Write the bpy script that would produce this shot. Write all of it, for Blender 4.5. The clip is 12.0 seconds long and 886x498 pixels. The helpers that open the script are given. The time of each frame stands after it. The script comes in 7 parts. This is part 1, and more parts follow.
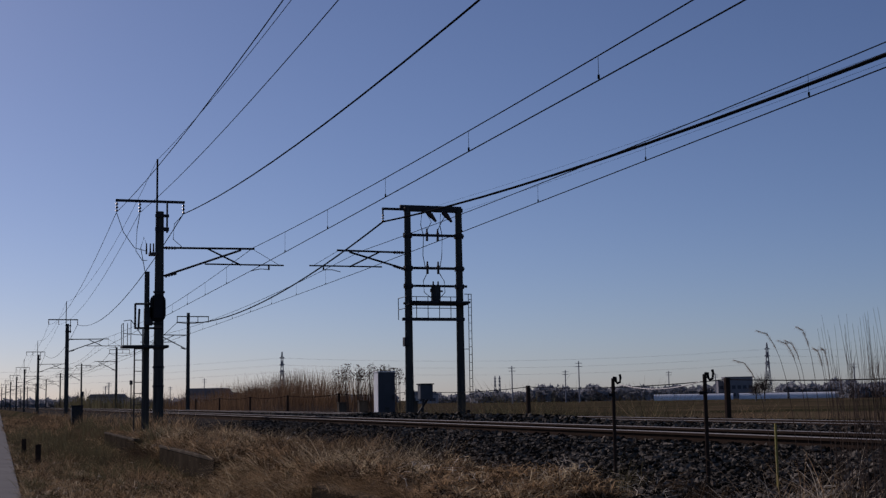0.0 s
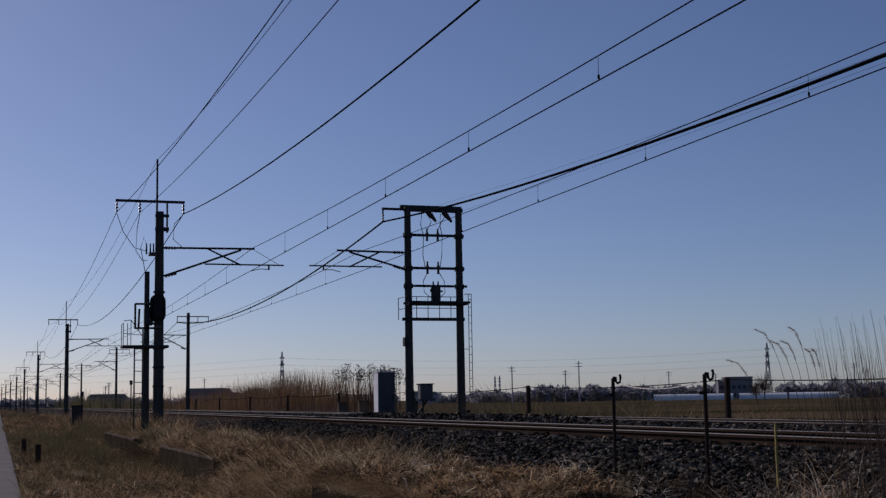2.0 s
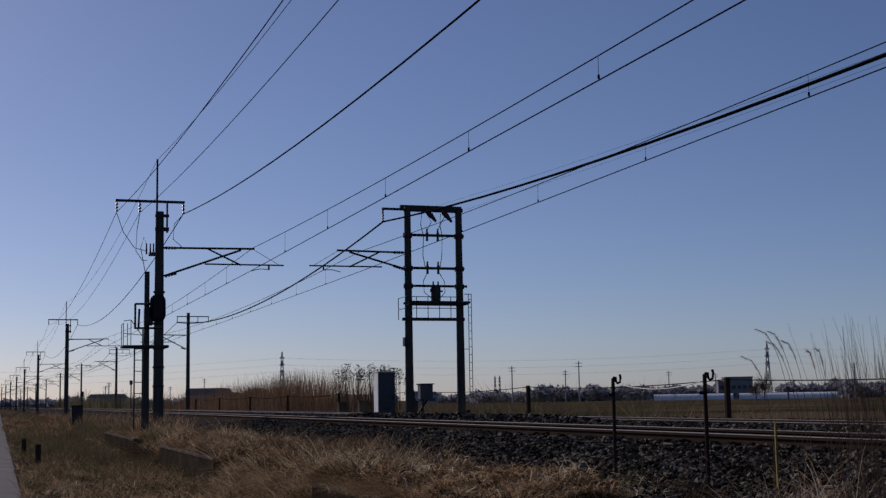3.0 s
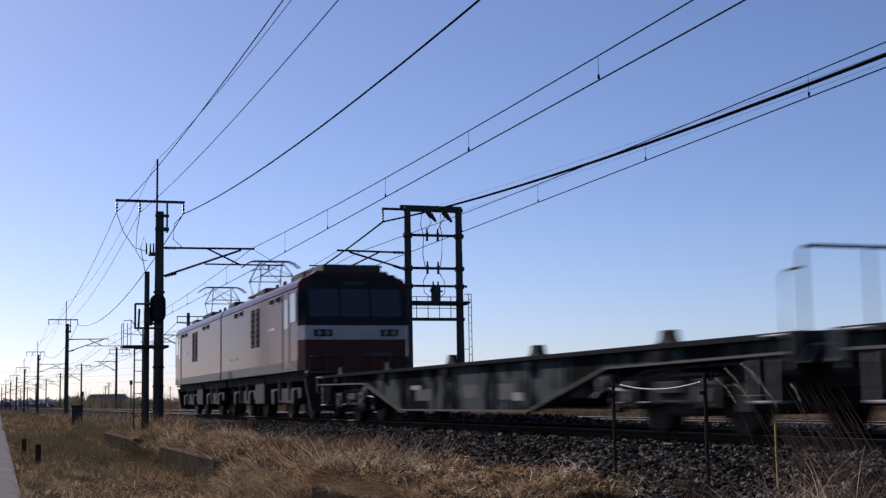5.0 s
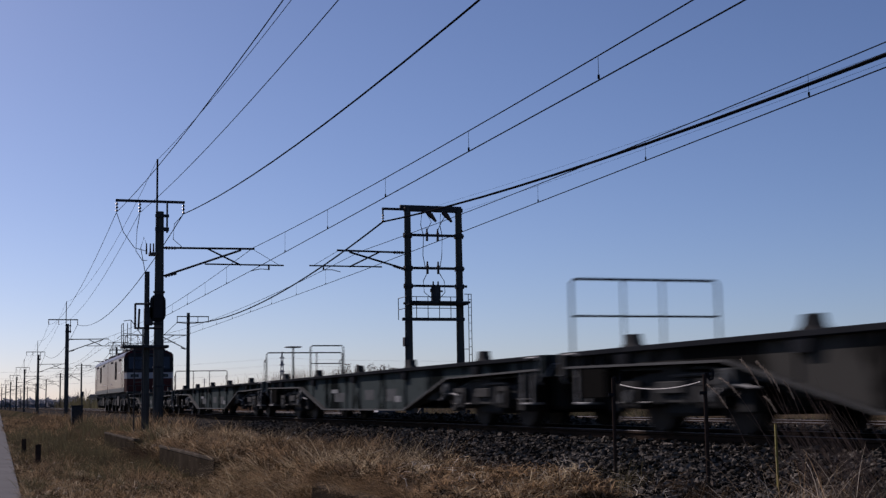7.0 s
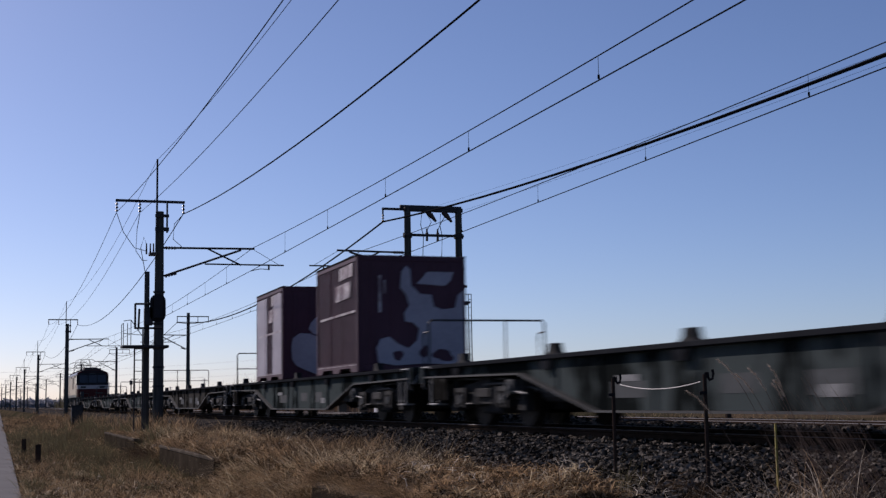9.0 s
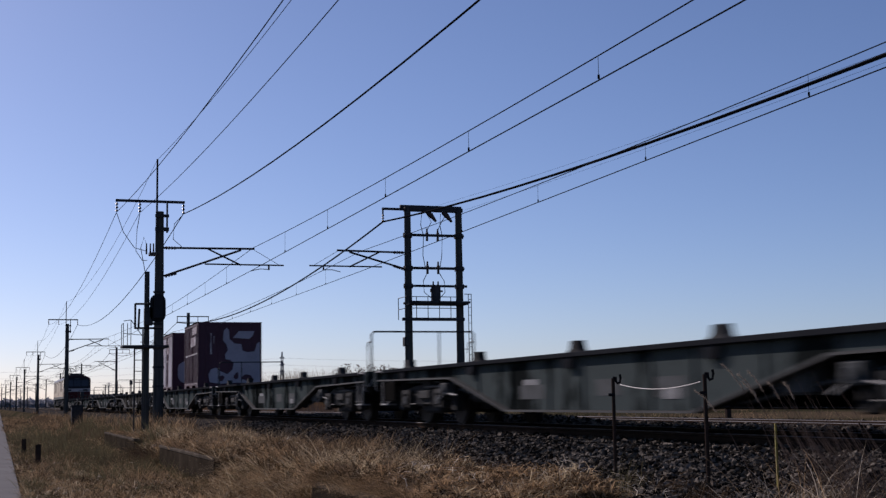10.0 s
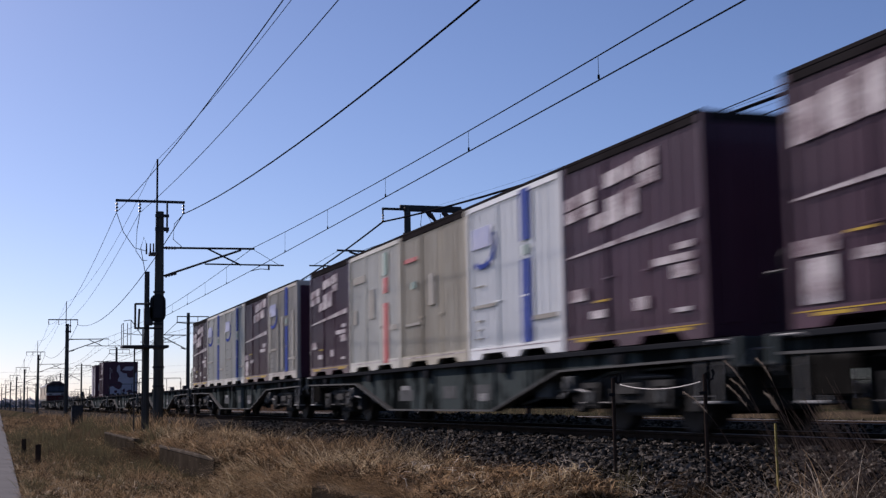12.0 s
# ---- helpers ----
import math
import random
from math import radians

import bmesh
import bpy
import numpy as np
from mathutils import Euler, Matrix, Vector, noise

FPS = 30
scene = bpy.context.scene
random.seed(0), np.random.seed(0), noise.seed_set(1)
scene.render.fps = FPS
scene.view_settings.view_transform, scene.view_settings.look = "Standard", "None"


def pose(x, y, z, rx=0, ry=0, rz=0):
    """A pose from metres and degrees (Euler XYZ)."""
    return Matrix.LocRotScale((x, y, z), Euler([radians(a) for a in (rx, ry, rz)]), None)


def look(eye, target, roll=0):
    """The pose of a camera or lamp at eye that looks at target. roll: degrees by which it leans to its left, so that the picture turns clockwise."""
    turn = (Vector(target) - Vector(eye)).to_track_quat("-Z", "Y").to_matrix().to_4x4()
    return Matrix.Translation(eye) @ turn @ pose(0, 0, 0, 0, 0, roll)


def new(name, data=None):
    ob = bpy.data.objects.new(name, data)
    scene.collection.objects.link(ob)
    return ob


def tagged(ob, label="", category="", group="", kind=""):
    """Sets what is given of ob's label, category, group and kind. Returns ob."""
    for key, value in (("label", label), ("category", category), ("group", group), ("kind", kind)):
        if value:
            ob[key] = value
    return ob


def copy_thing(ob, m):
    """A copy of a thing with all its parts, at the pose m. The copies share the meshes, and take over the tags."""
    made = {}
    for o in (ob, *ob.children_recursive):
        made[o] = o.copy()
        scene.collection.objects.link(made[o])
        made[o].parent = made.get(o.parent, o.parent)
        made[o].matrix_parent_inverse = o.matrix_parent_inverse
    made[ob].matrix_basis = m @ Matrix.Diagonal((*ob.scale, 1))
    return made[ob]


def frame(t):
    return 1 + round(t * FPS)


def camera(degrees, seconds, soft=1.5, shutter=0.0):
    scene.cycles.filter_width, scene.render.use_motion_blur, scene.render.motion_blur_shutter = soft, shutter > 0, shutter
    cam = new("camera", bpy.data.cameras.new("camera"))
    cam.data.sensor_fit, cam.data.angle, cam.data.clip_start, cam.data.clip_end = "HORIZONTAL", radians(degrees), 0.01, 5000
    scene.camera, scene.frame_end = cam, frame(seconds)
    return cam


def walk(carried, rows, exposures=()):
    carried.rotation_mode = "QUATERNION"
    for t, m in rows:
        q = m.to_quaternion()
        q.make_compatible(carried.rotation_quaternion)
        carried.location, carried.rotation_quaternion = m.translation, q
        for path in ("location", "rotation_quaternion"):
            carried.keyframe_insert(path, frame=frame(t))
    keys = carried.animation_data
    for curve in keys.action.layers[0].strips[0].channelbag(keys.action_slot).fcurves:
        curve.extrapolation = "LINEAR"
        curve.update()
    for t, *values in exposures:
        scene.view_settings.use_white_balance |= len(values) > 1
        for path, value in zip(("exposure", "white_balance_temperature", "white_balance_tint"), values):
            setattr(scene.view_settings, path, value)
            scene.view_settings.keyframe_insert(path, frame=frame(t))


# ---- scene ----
# The camera stands still on the road's edge beside a double-track railway.
# x: to the right across the tracks, y: along the tracks, z: up from the rail's top.
TRACK_X, TRACK2_X = 8.375, 12.175
EYE = (0.0, 0.0, 0.433)
STAND = look(EYE, (16.058, 47.0, 6.189), -0.93)
cam = camera(37.64, 12.0, soft=1.35, shutter=0.38)
walk(cam, [(0.0, STAND), (12.0, STAND)],
     exposures=[(t, e + 0.06, 6520, 25.5) for t, e in ((0.0, -0.75), (3.1, -0.75), (4.0, -0.2), (4.8, 0.14), (5.0, 0.1), (5.5, -0.08), (6.0, -0.22), (7.0, -0.36), (9.0, -0.17), (9.5, -0.08), (10.5, -0.26), (11.0, -0.22), (11.5, -0.12), (12.0, 0.0))])

# ---- light ----
SUN_ELEV, SUN_AZ = radians(31), radians(-26)      # azimuth from +y, to the left
world = bpy.data.worlds.new("winter_sky")
scene.world = world
world.use_nodes = True
wn = world.node_tree.nodes
sky = wn.new("ShaderNodeTexSky")
sky.sky_type = 'NISHITA'
sky.sun_disc = False
sky.sun_elevation, sky.sun_rotation = SUN_ELEV, SUN_AZ
sky.altitude, sky.air_density, sky.dust_density, sky.ozone_density = 50, 0.75, 0.5, 5.0
world.node_tree.links.new(sky.outputs[0], wn["Background"].inputs[0])
wn["Background"].inputs[1].default_value = 0.099
sun_data = bpy.data.lights.new("sun", 'SUN')
sun_data.energy, sun_data.angle, sun_data.color = 4.4, radians(0.53), (1.0, 0.955, 0.90)
sun = new("sun", sun_data)
sun_dir = Vector((math.sin(SUN_AZ) * math.cos(SUN_ELEV), math.cos(SUN_AZ) * math.cos(SUN_ELEV), math.sin(SUN_ELEV)))
sun.matrix_world = look((0, 0, 60), Vector((0, 0, 60)) - sun_dir)


# ---- materials ----
def mat(name, a, b=None, rough=0.7, metal=0.0, scale=6.0, fine=60.0, bump=0.2, dist=0.01, spread=0.0, island=False,
        streak=None, coat=0.0, coat_ior=1.5, spec=0.5, thin=0.0, lo=0.42, hi=0.98):
    """A mottled surface between the colours a and b: coarse and fine noise, streaks, bump, and a shift from piece to piece."""
    m = bpy.data.materials.new(name)
    m.use_nodes = True
    nt, ns = m.node_tree, m.node_tree.nodes
    bs = ns["Principled BSDF"]
    b = b or tuple(c * 0.7 for c in a)
    co = ns.new("ShaderNodeTexCoord")
    vec = co.outputs["Object"]
    if streak:
        mp = ns.new("ShaderNodeMapping")
        mp.inputs["Scale"].default_value = streak
        nt.links.new(vec, mp.inputs["Vector"])
        vec = mp.outputs[0]
    n1, n2 = ns.new("ShaderNodeTexNoise"), ns.new("ShaderNodeTexNoise")
    n1.inputs["Scale"].default_value, n1.inputs["Detail"].default_value = scale, 4
    n2.inputs["Scale"].default_value, n2.inputs["Detail"].default_value = fine, 3
    nt.links.new(vec, n1.inputs["Vector"]), nt.links.new(vec, n2.inputs["Vector"])
    add = ns.new("ShaderNodeMath")
    add.operation = 'MULTIPLY_ADD'
    add.inputs[1].default_value = 0.4
    nt.links.new(n2.outputs[0], add.inputs[0]), nt.links.new(n1.outputs[0], add.inputs[2])
    last = add.outputs[0]
    if spread:
        if island:
            rnd = ns.new("ShaderNodeNewGeometry").outputs["Random Per Island"]
        else:
            rnd = ns.new("ShaderNodeObjectInfo").outputs["Random"]
        ma = ns.new("ShaderNodeMath")
        ma.operation = 'MULTIPLY_ADD'
        ma.inputs[1].default_value = spread
        nt.links.new(rnd, ma.inputs[0]), nt.links.new(last, ma.inputs[2])
        su = ns.new("ShaderNodeMath")
        su.operation = 'SUBTRACT'
        su.inputs[1].default_value = spread / 2
        nt.links.new(ma.outputs[0], su.inputs[0])
        last = su.outputs[0]
    ramp = ns.new("ShaderNodeValToRGB")
    ramp.color_ramp.elements[0].position, ramp.color_ramp.elements[1].position = lo, hi
    ramp.color_ramp.elements[0].color, ramp.color_ramp.elements[1].color = (*a, 1), (*b, 1)
    nt.links.new(last, ramp.inputs[0])
    nt.links.new(ramp.outputs[0], bs.inputs["Base Color"])
    bs.inputs["Roughness"].default_value, bs.inputs["Metallic"].default_value = rough, metal
    bs.inputs["Coat Weight"].default_value, bs.inputs["Coat Roughness"].default_value = coat, 0.12
    bs.inputs["Coat IOR"].default_value = coat_ior
    bs.inputs["Specular IOR Level"].default_value = spec
    if bump:
        bu = ns.new("ShaderNodeBump")
        bu.inputs["Strength"].default_value, bu.inputs["Distance"].default_value = bump, dist
        nt.links.new(add.outputs[0], bu.inputs["Height"])
        nt.links.new(bu.outputs[0], bs.inputs["Normal"])
    if thin:
        tr, mix, out = ns.new("ShaderNodeBsdfTranslucent"), ns.new("ShaderNodeMixShader"), ns["Material Output"]
        mix.inputs[0].default_value = thin
        nt.links.new(ramp.outputs[0], tr.inputs["Color"])
        nt.links.new(bs.outputs[0], mix.inputs[1]), nt.links.new(tr.outputs[0], mix.inputs[2])
        nt.links.new(mix.outputs[0], out.inputs["Surface"])
    return m


M_SOIL = mat("dry_soil", (0.075, 0.052, 0.032), (0.032, 0.023, 0.015), 0.95, scale=0.7, fine=9, bump=0.6, dist=0.05, spec=0.0)
M_FIELD = mat("stubble_field", (0.085, 0.062, 0.04), (0.026, 0.026, 0.014), 0.95, lo=0.55, hi=0.85, scale=0.04, fine=0.8, bump=0.6, dist=0.1, spec=0.0)
M_ASPHALT = mat("worn_asphalt", (0.15, 0.145, 0.14), (0.20, 0.195, 0.185), 0.95, spec=0.0, scale=1.2, fine=70, bump=0.3)
M_BALLAST = mat("ballast_bed", (0.06, 0.055, 0.05), (0.025, 0.023, 0.021), 0.95, scale=5, fine=30, bump=1.0, dist=0.06, spec=0.0)
M_STONE = mat("ballast_stone", (0.158, 0.138, 0.113), (0.012, 0.0105, 0.0088), 0.85, scale=3, fine=40, bump=0.4, lo=0.3, hi=0.85, spread=0.8, island=True, spec=0.0)
M_RAIL = mat("rusty_rail", (0.045, 0.03, 0.022), (0.025, 0.018, 0.014), 0.8, 0.1, scale=4, fine=60, spec=0.0)
M_RAILTOP = mat("polished_rail_head", (0.20, 0.19, 0.185), (0.13, 0.12, 0.115), 0.65, 0.0, scale=6, fine=90, bump=0.05, spec=0.12)
M_CONC = mat("weathered_concrete", (0.13, 0.11, 0.088), (0.05, 0.042, 0.033), 0.95, spec=0.0, scale=2.2, fine=35, bump=0.4)
M_POLE = mat("dark_concrete_pole", (0.075, 0.077, 0.073), (0.035, 0.036, 0.034), 0.8, scale=2, fine=30, streak=(6, 6, 0.6), spec=0.0)
M_STEEL = mat("dark_galvanised_steel", (0.05, 0.052, 0.055), (0.025, 0.025, 0.026), 0.6, 0.4, scale=4, fine=40, spec=0.05)
M_PORC = mat("brown_porcelain", (0.06, 0.045, 0.04), (0.035, 0.025, 0.022), 0.45, scale=8, bump=0.05, spec=0.2)
M_WIRE = mat("dark_copper_wire", (0.02, 0.02, 0.02), (0.012, 0.012, 0.012), 0.9, 0.0, scale=3, bump=0, spec=0.0)
M_CABLE = mat("black_cable", (0.02, 0.02, 0.022), (0.012, 0.012, 0.013), 0.9, scale=3, bump=0, spec=0.0)
# paints the relay cabinet's shaded front; also the post box and far windows
M_SLATE = mat("dark_slate_tone", (0.07, 0.078, 0.092), (0.048, 0.053, 0.062), 0.6, scale=2, fine=30, bump=0.08, spec=0.2)
# the wall's concrete again, darkened to paint the shade on its face
M_WALL = mat("shade_dark_concrete", (0.06, 0.048, 0.035), (0.02, 0.016, 0.012), 0.95, scale=2.2, fine=30, bump=0.8, dist=0.03, spec=0.0)
# cabinet body, kept pale so its side looks sunlit
M_GREY = mat("sunlit_cabinet_paint", (0.62, 0.63, 0.64), (0.5, 0.51, 0.52), 0.55, scale=2, fine=30, bump=0.08)
M_RUST = mat("rusted_post", (0.05, 0.035, 0.028), (0.025, 0.02, 0.017), 0.85, scale=9, fine=70, spec=0.0)
M_CHAIN = mat("pale_rope", (0.55, 0.52, 0.47), (0.35, 0.33, 0.3), 0.6, scale=20, bump=0.2)
M_YELLOW = mat("yellow_stake_paint", (0.30, 0.24, 0.025), (0.12, 0.10, 0.02), 0.6, scale=9)
M_GRASS = mat("dry_grass", (0.47, 0.32, 0.18), (0.052, 0.036, 0.022), 0.75, scale=1.6, fine=7, bump=0, spread=0.85, island=True, spec=0.0, thin=0.3, lo=0.45, hi=0.95)
M_BLEACH = mat("sun_bleached_blades", (0.82, 0.74, 0.60), (0.46, 0.37, 0.26), 0.55, scale=3, fine=9, bump=0, spread=0.5, island=True, spec=0.1, thin=0.35)
# dark dead weeds; the same colour paints shade into the grass's hollows
M_WEEDSHADE = mat("dark_weeds_and_shade", (0.13, 0.092, 0.06), (0.03, 0.02, 0.013), 0.85, scale=0.8, fine=5, bump=0, spread=0.6, island=True, spec=0.0, thin=0.3)
M_STRAW = mat("bleached_straw", (0.66, 0.54, 0.35), (0.31, 0.215, 0.115), 0.6, scale=2, fine=9, bump=0, spread=0.6, island=True, spec=0.0, thin=0.4)
M_WEED = mat("dull_green_weeds", (0.14, 0.13, 0.072), (0.075, 0.058, 0.035), 0.85, scale=0.6, fine=5, bump=0, spread=0.7, island=True, spec=0.0, thin=0.4)
M_REED = mat("russet_reeds", (0.20, 0.125, 0.072), (0.085, 0.053, 0.036), 0.85, scale=0.15, fine=2, bump=0, spread=0.7, island=True, spec=0.0, thin=0.4)
M_CANE = mat("grey_brown_canes", (0.15, 0.115, 0.09), (0.07, 0.05, 0.042), 0.85, scale=0.5, fine=4, bump=0, spread=0.5, island=True, spec=0.0, thin=0.25)
M_PLUME = mat("pampas_plume", (0.38, 0.33, 0.27), (0.22, 0.18, 0.145), 0.8, scale=9, fine=60, bump=0, spread=0.5, island=True, spec=0.0, thin=0.55)
# far trees: pale blue-grey base colour stands in for distance haze
M_HAZYFOLIAGE = mat("far_evergreen_haze_tint", (0.21, 0.22, 0.245), (0.27, 0.275, 0.295), 0.95, spec=0.0, scale=0.06, fine=0.9, bump=0, spread=0.4, island=True, thin=0.4)
M_TWIG = mat("bare_twigs", (0.16, 0.13, 0.11), (0.09, 0.075, 0.065), 0.9, scale=0.5, fine=4, bump=0, spec=0.0)
M_BUILDING = mat("far_grey_wall", (0.38, 0.37, 0.38), (0.30, 0.29, 0.30), 0.8, scale=0.2, fine=3, bump=0, spec=0.0)
M_FARROOF = mat("far_dark_roof", (0.22, 0.22, 0.24), (0.17, 0.17, 0.18), 0.7, scale=0.3, fine=3, bump=0, spec=0.0)
M_FILM = mat("greenhouse_film", (0.72, 0.74, 0.75), (0.6, 0.62, 0.63), 0.35, scale=0.3, fine=3, bump=0.05)
M_WHITEPAINT = mat("white_vehicle_paint", (0.78, 0.78, 0.77), (0.7, 0.7, 0.69), 0.3, scale=2, bump=0)
M_FARSTEEL = mat("far_pylon_steel", (0.30, 0.30, 0.32), (0.24, 0.24, 0.26), 0.8, 0.0, scale=0.5, bump=0, spec=0.0)
M_GLASS = mat("dark_cab_glass", (0.012, 0.014, 0.018), (0.008, 0.01, 0.012), 0.08, scale=1, bump=0)
M_PALEGLASS = mat("sky_lit_side_glass", (0.10, 0.13, 0.16), (0.07, 0.09, 0.11), 0.04, 0.6, scale=1, bump=0)
M_RED = mat("locomotive_red", (0.062, 0.0065, 0.0115), (0.038, 0.0045, 0.0075), 0.28, scale=1.2, fine=9, bump=0.03, dist=0.006, coat=0.30, coat_ior=1.26, streak=(1, 1, 0.3), spec=0.02)
M_LOCOWHITE = mat("locomotive_white_band", (0.35, 0.33, 0.335), (0.19, 0.175, 0.18), 0.45, scale=2.5, fine=20, bump=0.03, coat=0.1)
M_LOCOGREY = mat("locomotive_grey", (0.05, 0.056, 0.054), (0.022, 0.025, 0.024), 0.5, scale=2, fine=20, bump=0.08, spec=0.2)
M_LOCODARK = mat("locomotive_black", (0.028, 0.03, 0.033), (0.015, 0.016, 0.018), 0.8, scale=2, bump=0.03, spec=0.0)
M_ROOF = mat("sooty_roof", (0.055, 0.045, 0.042), (0.03, 0.026, 0.025), 0.7, scale=3, fine=30, spec=0.1)
M_UNDER = mat("brake_dust_underframe", (0.037, 0.038, 0.037), (0.013, 0.0133, 0.013), 0.85, spec=0.1, scale=3, fine=30, spread=0.35)
M_WAGON = mat("grey_blue_wagon_paint", (0.056, 0.068, 0.066), (0.010, 0.012, 0.0115), 0.7, spec=0.0, scale=1.1, fine=6, bump=0.1, spread=0.1, streak=(1, 1, 0.5), lo=0.655, hi=0.745)
M_WAGON2 = mat("brown_grey_wagon_paint", (0.056, 0.054, 0.048), (0.011, 0.0105, 0.0095), 0.7, spec=0.0, scale=1.1, fine=6, bump=0.1, spread=0.1, streak=(1, 1, 0.5), lo=0.655, hi=0.745)
# sun glint on wagon flanges and brake rods, put into the base colour
M_EDGE = mat("sunlit_edge_tone", (0.052, 0.054, 0.052), (0.017, 0.018, 0.017), 0.6, scale=3, fine=30, spec=0.2)
M_PALE = mat("worn_pale_grey_paint", (0.26, 0.265, 0.26), (0.09, 0.092, 0.09), 0.6, scale=6, fine=40, spec=0.2)
M_WHEEL = mat("steel_wheel", (0.04, 0.034, 0.03), (0.02, 0.017, 0.015), 0.7, 0.2, scale=5, fine=40, spec=0.1)
M_STENCIL = mat("faded_stencil", (0.085, 0.092, 0.092), (0.04, 0.043, 0.043), 0.7, scale=6, fine=50, bump=0.05, spec=0.05)
M_PURPLE = mat("container_plum_paint", (0.082, 0.036, 0.055), (0.042, 0.02, 0.03), 0.45, scale=0.9, fine=14, bump=0.06, spread=0.25, streak=(1, 1, 0.25), spec=0.06, coat=0.3, coat_ior=1.26)
M_CWHITE = mat("container_white_paint", (0.61, 0.61, 0.535), (0.36, 0.345, 0.285), 0.5, scale=0.9, fine=14, bump=0.06, spread=0.2, streak=(1, 1, 0.2), spec=0.25)
M_CCLEAN = mat("container_clean_white_paint", (0.72, 0.75, 0.74), (0.58, 0.60, 0.58), 0.45, scale=0.9, fine=14, bump=0.06, streak=(1, 1, 0.2), spec=0.25)
M_CDIRTY = mat("container_grimy_white_paint", (0.55, 0.53, 0.465), (0.26, 0.235, 0.185), 0.6, scale=1.5, fine=14, bump=0.06, streak=(1, 1, 0.10), spec=0.15)
M_CBEIGE = mat("container_stained_cream", (0.52, 0.495, 0.40), (0.22, 0.185, 0.125), 0.6, scale=1.4, fine=14, bump=0.08, streak=(1, 1, 0.12), spec=0.15)
M_CBLUE = mat("container_blue_print", (0.055, 0.085, 0.30), (0.09, 0.12, 0.30), 0.6, scale=2, bump=0.02, spec=0.0)
M_CRED = mat("container_red_print", (0.42, 0.07, 0.07), (0.42, 0.16, 0.14), 0.5, scale=2, bump=0.02, spec=0.12)
M_CGREEN = mat("container_green_print", (0.20, 0.30, 0.25), (0.30, 0.36, 0.32), 0.5, scale=2, bump=0.02, spec=0.12)
M_CMARK = mat("container_white_print", (0.58, 0.54, 0.53), (0.13, 0.08, 0.095), 0.55, scale=3, fine=25, lo=0.5, hi=0.85, bump=0.02, spec=0.15)
M_CPALEBLUE = mat("container_faded_blue_print", (0.34, 0.38, 0.56), (0.46, 0.48, 0.58), 0.55, scale=4, fine=25, bump=0.02, spec=0.12)
M_CSHADE = mat("container_grey_print", (0.31, 0.30, 0.255), (0.22, 0.205, 0.17), 0.6, scale=2, fine=25, bump=0.02, spec=0.15)
M_CYEL = mat("container_yellow_print", (0.5, 0.33, 0.03), (0.35, 0.22, 0.03), 0.6, scale=2, bump=0.02, spec=0.1)
M_GUTTER = mat("container_dark_steel", (0.03, 0.027, 0.027), (0.016, 0.014, 0.014), 0.8, 0.0, scale=3, spec=0.0)
M_COWWHITE = mat("cow_patch_white", (0.36, 0.34, 0.38), (0.25, 0.23, 0.26), 0.5, scale=1.2, fine=14, bump=0.04, spec=0.15)
M_COWDARK = mat("cow_patch_dark", (0.075, 0.03, 0.045), (0.05, 0.02, 0.03), 0.5, scale=1.2, fine=14, bump=0.04, spec=0.15)
M_LAMP = mat("headlight_glass", (0.05, 0.05, 0.052), (0.03, 0.03, 0.032), 0.2, 0.2, scale=3, bump=0)


